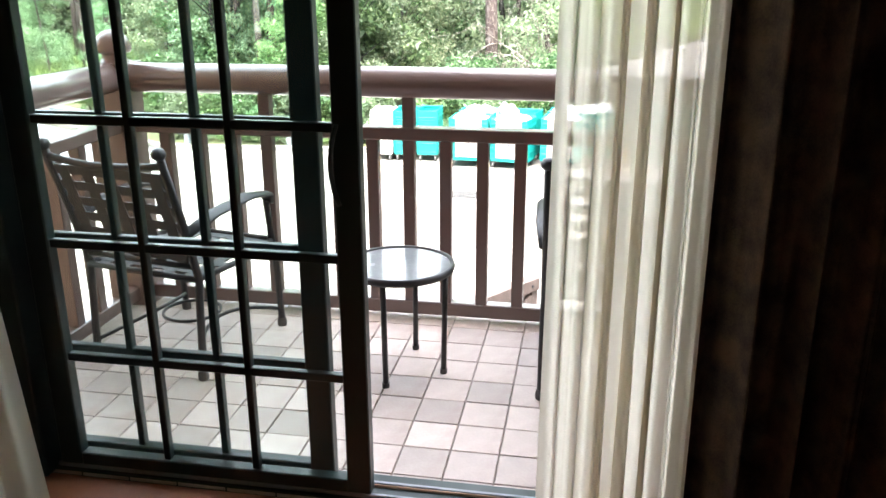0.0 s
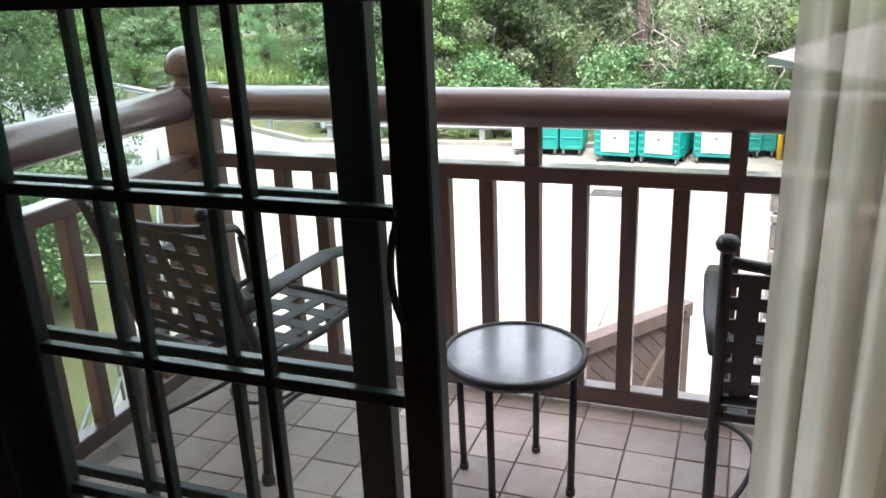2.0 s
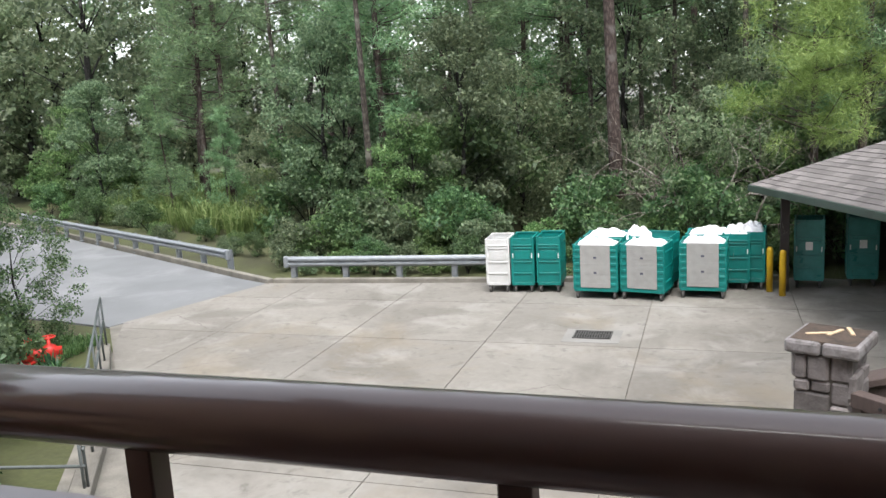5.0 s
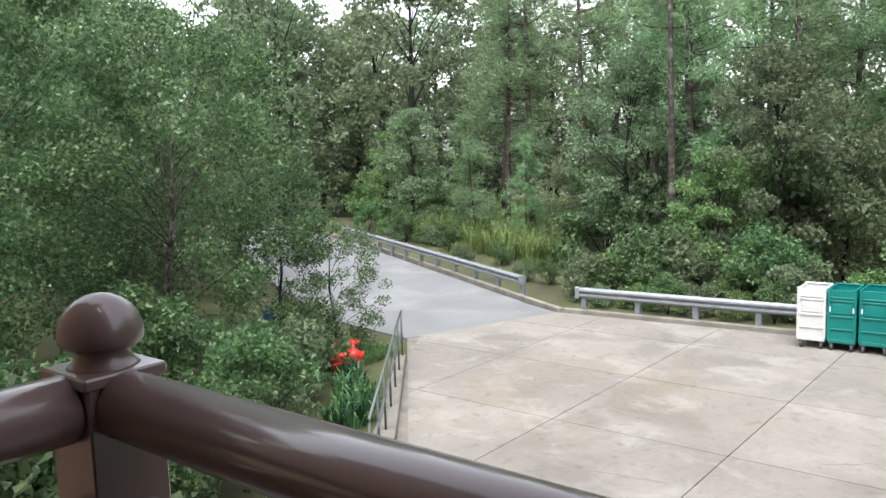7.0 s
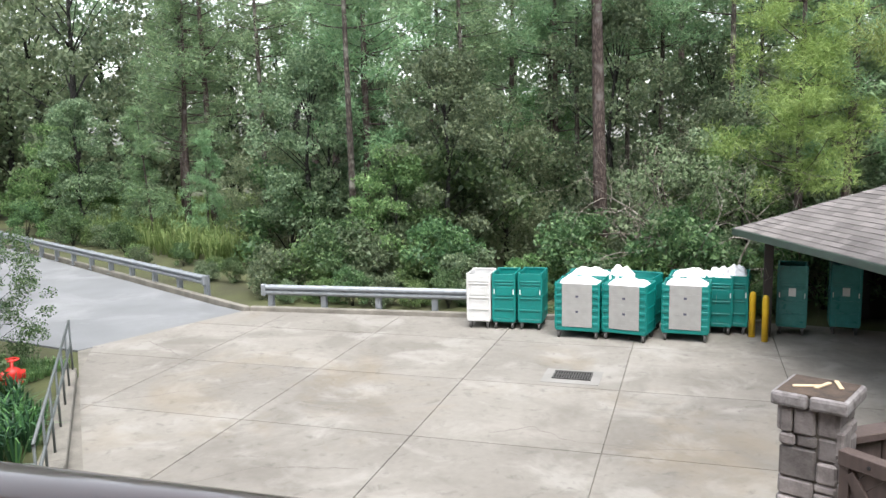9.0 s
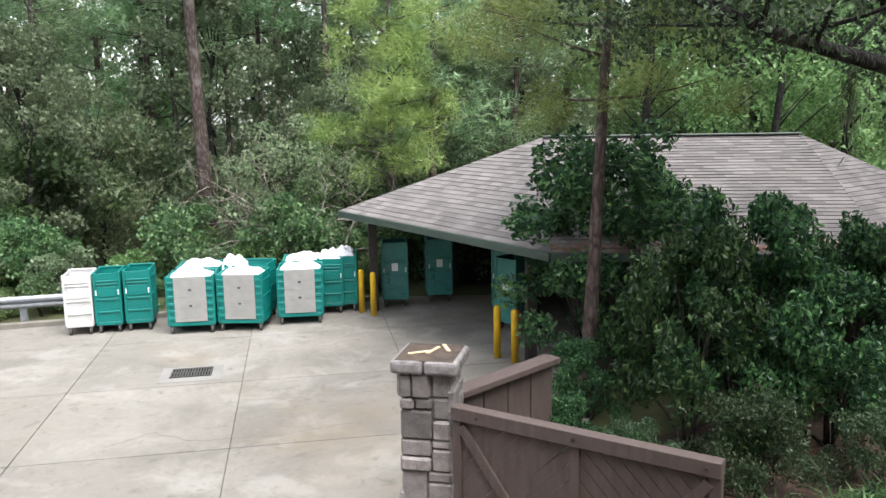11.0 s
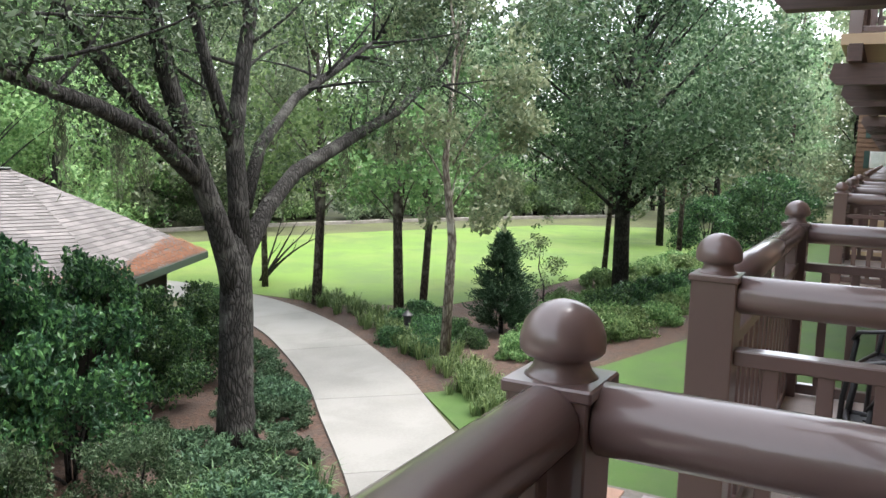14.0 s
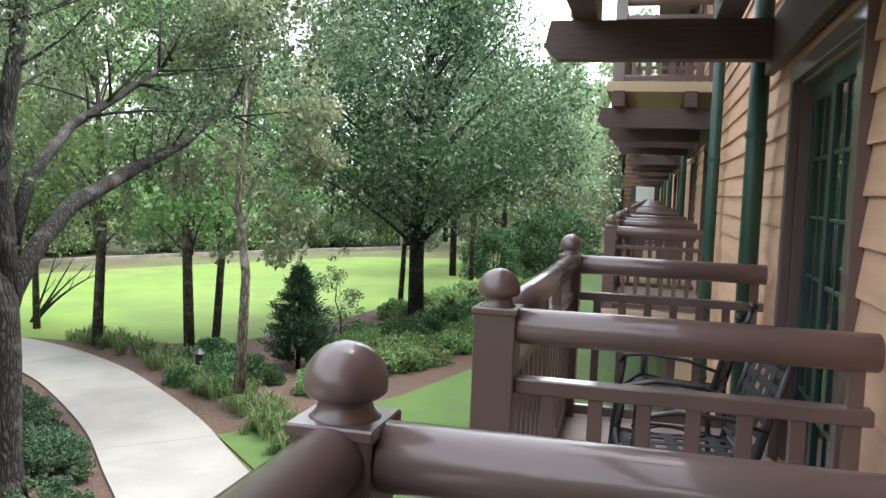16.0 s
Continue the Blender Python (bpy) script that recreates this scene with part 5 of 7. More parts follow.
def hand_rail(p0, p1, n, label, h=1.05, z=G + 0.16):
    l = math.hypot(p1[0] - p0[0], p1[1] - p0[1])
    g = thing("handrail", label, "handrail", (*p0, z), math.degrees(math.atan2(p1[1] - p0[1], p1[0] - p0[0])), group="handrails")
    for zz in (h, h * 0.52):
        tube("rail", [(0, 0, zz), (l, 0, zz)], 0.024, "railgrey", g, 10)
    for k in range(n):
        x = 0.05 + (l - 0.1) * k / (n - 1)
        tube("post", [(x, 0, 0), (x, 0, h - 0.02)], 0.022, "railgrey", g, 8)
    return g


hand_rail((-12.95, 14.5), (-8.3, 8.6), 7, "grey-green metal handrail along the edge wall")
hand_rail((-8.3, 8.6), (-12.6, 7.6), 4, "grey-green metal handrail down to the lower bed", 0.95, G - 0.02)
hand_rail((-7.2, 6.6), (-5.0, 3.2), 4, "grey metal handrail below the balcony", 1.0)

valve = thing("valve_assembly", "red painted fire-main valves with handwheels", "valve", (-13.4, 13.05, G))
valve.matrix_basis = pose(-13.4, 13.05, G, 0, 0, 40) @ Matrix.Diagonal((0.72, 0.72, 0.72, 1))
for x in (-0.3, 0.3):
    tube("riser", [(x, 0, -0.05), (x, 0, 0.6)], 0.1, "red", valve, 12)
    part("flange", lathe(bmesh.new(), [(0.25, 0.3), (0.26, 0.33), (0.25, 0.36)], (x, 0, 0), 20), "red", valve)
    bm = lathe(bmesh.new(), [(0.14, 0.36), (0.21, 0.45), (0.23, 0.58), (0.2, 0.7), (0.12, 0.76), (0.05, 0.78), (0.04, 1.0)], (x, 0, 0), 18)
    part("valve_body", bm, "red", valve, "", True)
    tube("handwheel", [(x + 0.19 * math.cos(a), 0.19 * math.sin(a), 0.98) for a in (6.2832 * k / 20 for k in range(21))], 0.024, "red", valve, 8)
    for k in range(3):
        ca, sa = math.cos(2.094 * k), math.sin(2.094 * k)
        tube("spoke", [(x, 0, 0.97), (x + 0.19 * ca, 0.19 * sa, 0.98)], 0.014, "red", valve, 6)
tube("main_pipe", [(-0.62, 0, 0.55), (0.62, 0, 0.55)], 0.13, "red", valve, 16)
bv = thing("blue_valve", "small blue painted valve among the shrubs", "valve", (-16.6, 13.6, G))
tube("riser", [(0, 0, -0.05), (0, 0, 0.8)], 0.08, "blue", bv, 12)
part("valve_body", lathe(bmesh.new(), [(0.08, 0.7), (0.15, 0.78), (0.15, 0.95), (0.05, 1.05)], n=14), "blue", bv, "", True)

for x, y in ((1.02, 21.05), (1.28, 20.65), (3.42, 16.55), (3.68, 16.15)):
    b = thing("bollard", "yellow painted steel bollard standing in the concrete", "bollard", (x, y, G), group="bollards")
    part("post", lathe(bmesh.new(), [(0.075, 0), (0.075, 1.0), (0.07, 1.05), (0.05, 1.085), (0.02, 1.1)], n=20), "yellow", b, "", True)
ext = thing("fire_extinguisher", "red fire extinguisher on the shed post", "extinguisher", (3.83, 16.5, G + 0.5))
part("cylinder", lathe(bmesh.new(), [(0.07, 0), (0.08, 0.02), (0.08, 0.4), (0.05, 0.47), (0.02, 0.5)], n=16), "red", ext, "", True)
part("valve", box(-0.03, 0.03, -0.05, 0.02, 0.49, 0.54, 0.005), "iron", ext)


# ---- laundry carts ----
def caster(parent, x, y):
    f = part("caster", box(x - 0.045, x + 0.045, y - 0.06, y + 0.06, 0.15, 0.19, 0.004), "wheel", parent)
    part("wheel", lathe(bmesh.new(), [(0.082, -0.026), (0.092, -0.018), (0.092, 0.018), (0.082, 0.026)], n=18, m=Matrix.Translation((x, y, 0.092)) @ Matrix.Rotation(radians(90), 4, "Y")), "wheel", f, "", True)
    for s in (-1, 1):
        part("fork", box(x + s * 0.03 - 0.004, x + s * 0.03 + 0.004, y - 0.03, y + 0.03, 0.07, 0.16, 0), "wheel", f)


def cart(label, loc, rz, w, d, h, col, front=None, lines=4):
    """Bulk laundry cart: open plastic bin with ribs and rim on four casters. The front is -y."""
    c = thing("laundry_cart", label, "cart", loc, rz, group="laundry carts")
    z0 = 0.19
    part("base", box(-w / 2, w / 2, -d / 2, d / 2, z0, z0 + 0.09, 0.012), col, c)
    for s in (-1, 1):
        sd = part("side_wall", box(s * w / 2 - 0.03 * (s > 0), s * w / 2 + 0.03 * (s < 0), -d / 2, d / 2, z0 + 0.09, h, 0.006), col, c)
        for k in range(3):
            zz = z0 + 0.22 + k * (h - z0 - 0.3) / 2.4
            part("rib", box(s * (w / 2) - 0.012, s * (w / 2) + 0.012, -d / 2 + 0.06, d / 2 - 0.06, zz, zz + 0.05, 0.006), col, sd)
        for y in (-d / 2 + 0.03, d / 2 - 0.03):
            part("corner_post", box(s * w / 2 - 0.045 if s > 0 else s * w / 2 - 0.012, s * w / 2 + 0.012 if s > 0 else s * w / 2 + 0.045, y - 0.042, y + 0.042, z0 + 0.05, h + 0.01, 0.01), col, c)
    fr = part("front_wall", box(-w / 2 + 0.03, w / 2 - 0.03, -d / 2 + 0.004, -d / 2 + 0.03, z0 + 0.09, h - 0.02, 0.005), col, c)
    part("back_wall", box(-w / 2 + 0.03, w / 2 - 0.03, d / 2 - 0.03, d / 2, z0 + 0.09, h, 0.005), col, c)
    part("rim", box(-w / 2 + 0.03, w / 2 - 0.03, d / 2 - 0.045, d / 2 + 0.012, h - 0.03, h + 0.01, 0.006), col, c)
    if front:
        pn = part("front_panel", box(-w * 0.34, w * 0.34, -d / 2 - 0.016, -d / 2 + 0.004, z0 + 0.1, h - 0.01, 0.007), front, c, "ribbed grey front panel")
        hh = h - z0 - 0.2
        for k in range(lines):
            zz = z0 + 0.2 + hh * k / lines
            part("groove", box(-w * 0.3, w * 0.3, -d / 2 - 0.02, -d / 2 - 0.016, zz, zz + 0.012, 0), front, pn)
        for zz in (z0 + 0.45, z0 + hh * 0.85):
            part("printed_mark", box(-0.035, 0.035, -d / 2 - 0.022, -d / 2 - 0.016, zz, zz + 0.05, 0), "ink", pn)
        for k in range(6):
            zz = z0 + 0.15 + k * (h - z0 - 0.25) / 5.5
            for s in (-1, 1):
                part("rib", box(s * w * 0.345, s * (w / 2 - 0.01), -d / 2 - 0.018, -d / 2 + 0.004, zz, zz + 0.07, 0.008), col, c)
    else:
        for zz in (0.32, 0.62, 0.98, 1.05):
            part("ledge", box(-w / 2 + 0.05, w / 2 - 0.05, -d / 2 - 0.022, -d / 2 + 0.004, z0 + zz - 0.02, z0 + zz + 0.02, 0.006), col, fr)
        part("door_panel", box(-w / 2 + 0.1, w / 2 - 0.1, -d / 2 - 0.014, -d / 2 + 0.004, z0 + 0.68, z0 + 0.92, 0.006), col, fr)
        for s in (-1, 1):
            part("label", box(s * w * 0.42 - 0.012, s * w * 0.42 + 0.012, -d / 2 - 0.018, -d / 2 + 0.004, z0 + 0.72, z0 + 0.84, 0), "paper", fr)
    for x in (-w / 2 + 0.08, w / 2 - 0.08):
        for y in (-d / 2 + 0.08, d / 2 - 0.08):
            caster(c, x, y)
    return c


def linen(x, y, z, rx, ry, h, seed, rz=0):
    """A heap of folded and crumpled white linen."""
    rng = np.random.default_rng(seed)
    n = 26
    ph = rng.uniform(0, 6.28, 6)
    vs, fs = [], []
    for i in range(n + 1):
        for j in range(n + 1):
            u, v = 2 * i / n - 1, 2 * j / n - 1
            e = max(0, (1 - u ** 4) * (1 - v ** 4))
            zz = h * e * (0.62 + 0.22 * math.sin(3.1 * u + ph[0]) * math.cos(2.7 * v + ph[1]) + 0.13 * math.sin(7 * u + ph[2] + 3 * v) + 0.1 * math.sin(11 * v + ph[3] - 5 * u)) + rng.normal() * 0.006
            vs.append((u * rx + 0.02 * math.sin(9 * v + ph[4]), v * ry + 0.02 * math.sin(8 * u + ph[5]), zz))
    w = n + 1
    fs = [(i * w + j, (i + 1) * w + j, (i + 1) * w + j + 1, i * w + j + 1) for i in range(n) for j in range(n)]
    nv = len(vs)
    edge = [i * w for i in range(w)] + [n * w + j for j in range(1, w)] + [i * w + n for i in range(n - 1, -1, -1)] + [j for j in range(n - 1, 0, -1)]
    vs += [(vs[k][0], vs[k][1], -0.25) for k in edge]
    m = len(edge)
    fs += [(edge[k], nv + k, nv + (k + 1) % m, edge[(k + 1) % m]) for k in range(m)]
    fs.append(tuple(nv + k for k in range(m)))
    ob = raw("laundry", vs, fs, "linen", None, "heap of crumpled white linen in a laundry cart", True)
    ob.matrix_basis = pose(x, y, z, 0, 0, rz)
    return tagged(ob, "heap of crumpled white linen in a laundry cart", "linen", "linen piles")


D1 = 0.85
cart("empty white laundry cart at the end of the row", (-5.57, 20.85, G), 3, 0.6, D1, 1.42, "cartwhite")
cart("empty teal laundry cart with moulded ribs", (-4.92, 20.9, G), 2, 0.58, D1, 1.44, "teal")
cart("empty teal laundry cart with moulded ribs", (-4.25, 20.95, G), 1, 0.6, D1, 1.46, "teal")
for k, (x, y, rz) in enumerate(((-2.97, 20.35, -3), (-1.8, 20.3, -12), (-0.48, 20.6, -4))):
    cart("teal laundry cart with a grey front panel, heaped with linen", (x, y, G), rz, 1.06, 0.82, 1.36, "teal", "cartgrey", 4 + 4 * (k == 1))
    linen(x, y, G + 1.3, 0.46, 0.34, 0.22, 11 + k, rz)
    cart("teal laundry cart standing in the back row", (x + 0.12, y + 0.95, G), rz, 1.06, 0.8, 1.4, "teal")
    if k != 1:
        linen(x + 0.12, y + 0.95, G + 1.36, 0.45, 0.33, 0.2, 21 + k, rz)
linen(-2.05, 21.25, G + 1.36, 0.28, 0.3, 0.28, 29)
cart("teal laundry cart heaped with linen beside the bollards", (0.28, 21.5, G), -3, 0.62, D1, 1.42, "teal")
linen(0.28, 21.5, G + 1.38, 0.24, 0.36, 0.26, 31)
cart("teal laundry cart heaped with linen beside the bollards", (0.66, 21.62, G), -5, 0.6, D1, 1.45, "teal")
linen(0.66, 21.62, G + 1.42, 0.24, 0.36, 0.26, 32)
for x, y, rz in ((1.95, 21.7, -6), (3.15, 21.95, -4), (4.6, 20.0, -50), (4.35, 18.6, -60), (5.4, 21.3, -20)):
    cc = cart("plastic-wrapped teal laundry cart under the shed roof", (x, y, G), rz, 0.66, 0.6, 1.7, "teal_dull")
    part("label", box(-0.08, 0.08, -0.325, -0.31, 0.95, 1.15, 0), "paper", cc)

# ---- shed with hipped roof ----
EZ, RZ = -0.92, 0.85
EAVE = [(0.55, 21.2), (3.75, 14.05), (9.1, 12.45), (13.25, 14.45), (14.6, 19.5), (9.0, 24.5), (3.0, 25.0)]
RL, RR = (5.05, 18.8), (10.4, 17.2)
shed = thing("shed", "open-sided service shed with a hipped shingle roof", "building", (0, 0, 0))
e3 = [(x, y, EZ) for x, y in EAVE]
l3, r3 = (*RL, RZ), (*RR, RZ)
FACES = [[e3[0], e3[1], l3], [e3[1], e3[2], r3, l3], [e3[2], e3[3], r3], [e3[3], e3[4], r3], [e3[4], e3[5], l3, r3], [e3[5], e3[6], l3], [e3[6], e3[0], l3]]
bm = bmesh.new()
for f in FACES:
    bm.faces.new([bm.verts.new(p) for p in f])
bm.faces.new([bm.verts.new((x, y, EZ - 0.02)) for x, y in reversed(EAVE)])
roof = part("roof", bm, "shingle", shed)
cells_v, cells_f = [], []
litter_v, litter_f = [], []
for fi, f in enumerate(FACES[:4]):
    p = [Vector(q) for q in f]
    nrm = (p[1] - p[0]).cross(p[2] - p[0]).normalized()
    if nrm.z < 0:
        nrm = -nrm
    u = (p[1] - p[0]).normalized()
    w = nrm.cross(u)
    loc = [((q - p[0]).dot(u), (q - p[0]).dot(w)) for q in p]
    vmax = max(q[1] for q in loc)
    umin, umax = min(q[0] for q in loc), max(q[0] for q in loc)
    k, v0 = 0, 0.0
    rr = random.Random(fi)
    while v0 < vmax:
        uu = umin - rr.uniform(0, 0.3)
        while uu < umax:
            wd = rr.uniform(0.22, 0.4)
            lift = rr.uniform(0.008, 0.016)
            poly = clip_poly([(uu, v0), (uu + wd - 0.006, v0), (uu + wd - 0.006, v0 + 0.155), (uu, v0 + 0.155)], loc)
            if len(poly) > 2:
                b = len(cells_v)
                for a, c in poly:
                    cells_v.append(p[0] + u * a + w * c + nrm * (0.004 + lift * (1 - (c - v0) / 0.155)))
                cells_f.append(tuple(range(b, b + len(poly))))
                b = len(cells_v)
                if poly[0][1] < v0 + 0.01:
                    a0, a1 = poly[0][0], poly[1][0]
                    for a, hgt in ((a0, 0), (a1, 0), (a1, lift + 0.004), (a0, lift + 0.004)):
                        cells_v.append(p[0] + u * a + w * v0 + nrm * hgt)
                    cells_f.append((b, b + 1, b + 2, b + 3))
            uu += wd
        v0 += 0.15
    if fi in (1, 2):
        rg = random.Random(40 + fi)
        for _ in range(1900 if fi == 2 else 300):
            a = rg.uniform(umin, umax)
            c = abs(rg.gauss(0, 0.42 if fi == 2 else 0.16)) + 0.02
            if fi == 2 and c > 0.15 + 0.75 * (a / umax):
                continue
            if not clip_poly([(a, c), (a + 0.02, c), (a, c + 0.02)], loc):
                continue
            q = p[0] + u * a + w * c + nrm * rg.uniform(0.025, 0.05)
            an = rg.uniform(0, 3.14)
            d1 = (u * math.cos(an) + w * math.sin(an)) * rg.uniform(0.05, 0.12)
            d2 = (w * math.cos(an) - u * math.sin(an)) * 0.014
            b = len(litter_v)
            litter_v += [q - d1, q + d2, q + d1, q - d2]
            litter_f.append((b, b + 1, b + 2, b + 3))
ob = raw("shingles", cells_v, cells_f, "shingle", roof)
ob["kind"] = "stuff"
ob = raw("pine_straw", litter_v, litter_f, "leaflitter", roof, "rust-coloured pine straw along the eave")
ob["kind"] = "stuff"
part("ridge_cap", box(-math.hypot(RR[0] - RL[0], RR[1] - RL[1]) / 2, math.hypot(RR[0] - RL[0], RR[1] - RL[1]) / 2, -0.12, 0.12, RZ + 0.01, RZ + 0.05, 0.015, pose((RL[0] + RR[0]) / 2, (RL[1] + RR[1]) / 2, 0, 0, 0, math.degrees(math.atan2(RR[1] - RL[1], RR[0] - RL[0])))), "gutter", roof)
for (xa, ya), (xb, yb) in zip(EAVE, EAVE[1:] + EAVE[:1]):
    l = math.hypot(xb - xa, yb - ya)
    m = pose((xa + xb) / 2, (ya + yb) / 2, EZ, 0, 0, math.degrees(math.atan2(yb - ya, xb - xa)))
    part("fascia", box(-l / 2, l / 2, -0.05, 0.07, -0.15, 0.005, 0.01, m), "gutter", shed)
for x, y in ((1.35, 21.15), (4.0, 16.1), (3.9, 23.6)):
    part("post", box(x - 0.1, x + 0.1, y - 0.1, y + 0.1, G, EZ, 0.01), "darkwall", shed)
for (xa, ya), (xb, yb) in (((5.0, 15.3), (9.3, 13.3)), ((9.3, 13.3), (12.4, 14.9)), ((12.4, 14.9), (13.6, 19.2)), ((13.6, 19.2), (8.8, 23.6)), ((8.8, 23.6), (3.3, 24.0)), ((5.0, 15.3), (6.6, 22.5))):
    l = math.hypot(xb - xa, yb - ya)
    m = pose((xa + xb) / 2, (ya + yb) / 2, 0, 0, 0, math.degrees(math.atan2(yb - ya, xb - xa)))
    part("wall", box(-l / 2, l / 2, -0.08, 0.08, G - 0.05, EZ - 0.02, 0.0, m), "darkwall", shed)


# ---- trees and shrubs ----
class Stand:
    """Hands out copies of a few grown trees; the first use of each is the tree itself."""
    def __init__(self, grown):
        self.grown, self.used, self.k = grown, set(), 0

    def at(self, x, y, z=G - 0.08, s=1.0, sz=None, rng=random, which=None):
        k = self.k % len(self.grown) if which is None else which
        self.k += 1
        ob = self.grown[k]
        m = pose(x, y, z, 0, 0, rng.uniform(0, 360)) @ Matrix.Diagonal((s, s, sz or s, 1))
        if k not in self.used:
            self.used.add(k)
            ob.matrix_basis = m
            return ob
        c = copy_thing(ob, Matrix())
        c.matrix_basis = m
        return c


RW = random.Random(77)
woods = Stand([
    broadleaf(1, 10.5, 1.4, 3.0, 11000, 0.23, 0.13, clumps=95, airy=0.74, label="slender woodland tree with a leafy green crown"),
    broadleaf(2, 12.5, 2.4, 3.2, 11000, 0.23, 0.15, clumps=95, airy=0.74, label="tall woodland tree with an open green crown"),
    broadleaf(3, 8.5, 0.8, 2.9, 11000, 0.21, 0.11, leafm="grey_leaf", clumps=95, airy=0.74, label="grey-green woodland tree leafy to near the ground"),
    broadleaf(4, 9.5, 1.0, 2.6, 11000, 0.21, 0.11, leafm="wood_leaf", clumps=95, airy=0.74, label="young woodland tree with a narrow crown"),
    broadleaf(5, 7.5, 0.6, 2.6, 10000, 0.2, 0.09, leafm="fresh_leaf", clumps=95, airy=0.74, label="small woodland tree with fresh green leaves")])
pines = Stand([
    pine(11, 19, 6.0, 2.8, 9800, 0.42, 0.17, label="tall pine with a bare lower trunk"),
    pine(12, 17, 4.0, 2.4, 9800, 0.42, 0.15, label="straight pine with short limbs and green tufts"),
    pine(14, 18, 8.5, 2.2, 5200, 0.42, 0.12, bark="slimbark", label="slim pine with a bare trunk and a thin open crown"),
    pine(13, 7.5, 1.4, 1.5, 8000, 0.34, 0.07, label="young pine with upswept green tufts")])
far_woods = Stand([
    broadleaf(21, 16, 1.5, 4.6, 5300, 0.4, 0.22, leafm="wood_leaf", clumps=84, airy=0.76, label="large tree in the far woods"),
    broadleaf(22, 18, 2.5, 4.2, 5300, 0.4, 0.22, leafm="wood_leaf", clumps=84, airy=0.76, label="large mid-green tree in the far woods"),
    broadleaf(23, 14, 1, 4.4, 5300, 0.4, 0.2, leafm="grey_leaf", clumps=84, airy=0.76, label="large grey-green tree in the far woods")])
under = Stand([
    shrub(31, 1.7, 2.5, 3300, 0.19, "wood_leaf", simple=True, label="leafy mid-green woodland shrub"),
    shrub(32, 1.5, 2.0, 3300, 0.18, "fresh_leaf", simple=True, label="fresh green bush at the woodland edge"),
    shrub(33, 1.9, 3.2, 3600, 0.185, "thicket_leaf", simple=True, label="tall dark green woodland shrub")])

# woodland edge behind the guardrails and the carts
for k in range(17):
    x = -13.2 + k * 1.15
    under.at(x + RW.uniform(-.4, .4), 23.3 + RW.uniform(0, 1.2) + 0.07 * (x + 13), s=RW.uniform(0.6, 0.95), rng=RW)
for k in range(13):
    t = k / 12
    under.at(-15 - 18 * t + RW.uniform(-.5, .5), 24.4 + 10 * t + RW.uniform(0, 1.5), s=RW.uniform(0.22, 0.34) if t < 0.5 else RW.uniform(0.45, 0.65), rng=RW)
for x, y, s in ((-14.2, 30.2, .95), (-8.2, 26.8, .85), (-7.0, 30.0, 1), (0.4, 30.5, .85), (1.2, 26.8, .9), (4.2, 28.0, 1.0), (-14.3, 28.8, .9), (-17.5, 31, .8), (-31, 36, 1), (-34, 37.5, 1.05), (-9.8, 31, 1.05), (-3.4, 32, 1.1), (2.8, 32.5, 1.1), (-13, 33, 1.05), (-7, 36, 1.2), (0, 37, 1.2), (7.5, 30, 1.1), (8.6, 34, 1.2)):
    woods.at(x, y, s=s * (0.72 if y > 25.5 else 1), rng=RW)
for x, y, s, w in ((-11.5, 26.5, 1.0, 2), (-12.2, 29.5, 1.0, 1), (-24.4, 35.6, .95, 1), (-23.2, 36.2, 1.0, 0), (-24.9, 33.6, .85, 3), (-21.8, 33.4, .7, 3), (-16.0, 35, 1.0, 0), (-9, 40, 1.05, 1), (-19.5, 40, 1.1, 0), (-5.8, 34.2, 1.0, 1), (-1, 41, 1.1, 0), (5.2, 37, 1.05, 1), (3.6, 25.8, 0.9, 1), (6.5, 27, .8, 1), (-29, 42, 1.1, 1), (-14, 43, 1.1, 0), (10.5, 33, 1.0, 0), (-26, 38, 1, 0)):
    pines.at(x, y, s=s, rng=RW, which=w)
for k in range(30):
    a = radians(38 + 100 * k / 29)
    d = RW.uniform(48, 66) if k < 23 or k > 27 else RW.uniform(62, 70)
    far_woods.at(d * math.cos(a) * 0.95, d * math.sin(a) + 3, s=RW.uniform(0.6, 0.95) if k < 18 else RW.uniform(0.8, 1.05), rng=RW)
for k in range(13):
    far_woods.at(-46 - RW.uniform(0, 16), 20 + k * 3.2, s=RW.uniform(0.95, 1.2), rng=RW)
for k in range(8):
    a = radians(27 + 4.0 * k)
    d = RW.uniform(62, 70)
    far_woods.at(-d * math.sin(a), d * math.cos(a), s=RW.uniform(0.85, 1.05), rng=RW)

for k in range(16):
    x = -17 + 1.75 * k + RW.uniform(-0.6, 0.6)
    pines.at(x, 30.5 + 6 * (k * 0.618 % 1), s=RW.uniform(0.85, 1.05), rng=RW, which=2)

for x, y in ((-7, 46.5), (-2.5, 48), (2, 46), (6, 44.5), (9.5, 41)):
    far_woods.at(x, y, s=RW.uniform(1.0, 1.15), rng=RW)
big = pine(53, 22, 9.5, 3.0, 9000, 0.42, 0.22, label="large pine with a thick red-brown trunk behind the carts")
big.matrix_basis = pose(-3.3, 28.2, G - 0.05, 0, 0, 30)
for k in range(26):
    x = RW.uniform(-16, 12)
    y = RW.uniform(26, 38)
    if y < 30 and (abs(x + 3.1) < 2.0 or abs(x + 12.0) < 1.5):
        y += 6
    under.at(x, y, s=RW.uniform(1.0, 1.7), rng=RW)
for k in range(18):
    t = RW.random()
    under.at(-17 - 26 * t + RW.uniform(-1, 1), (58 if t < 0.45 else 32 + 11 * t) + RW.uniform(0, 7), s=RW.uniform(0.8, 1.5), rng=RW)
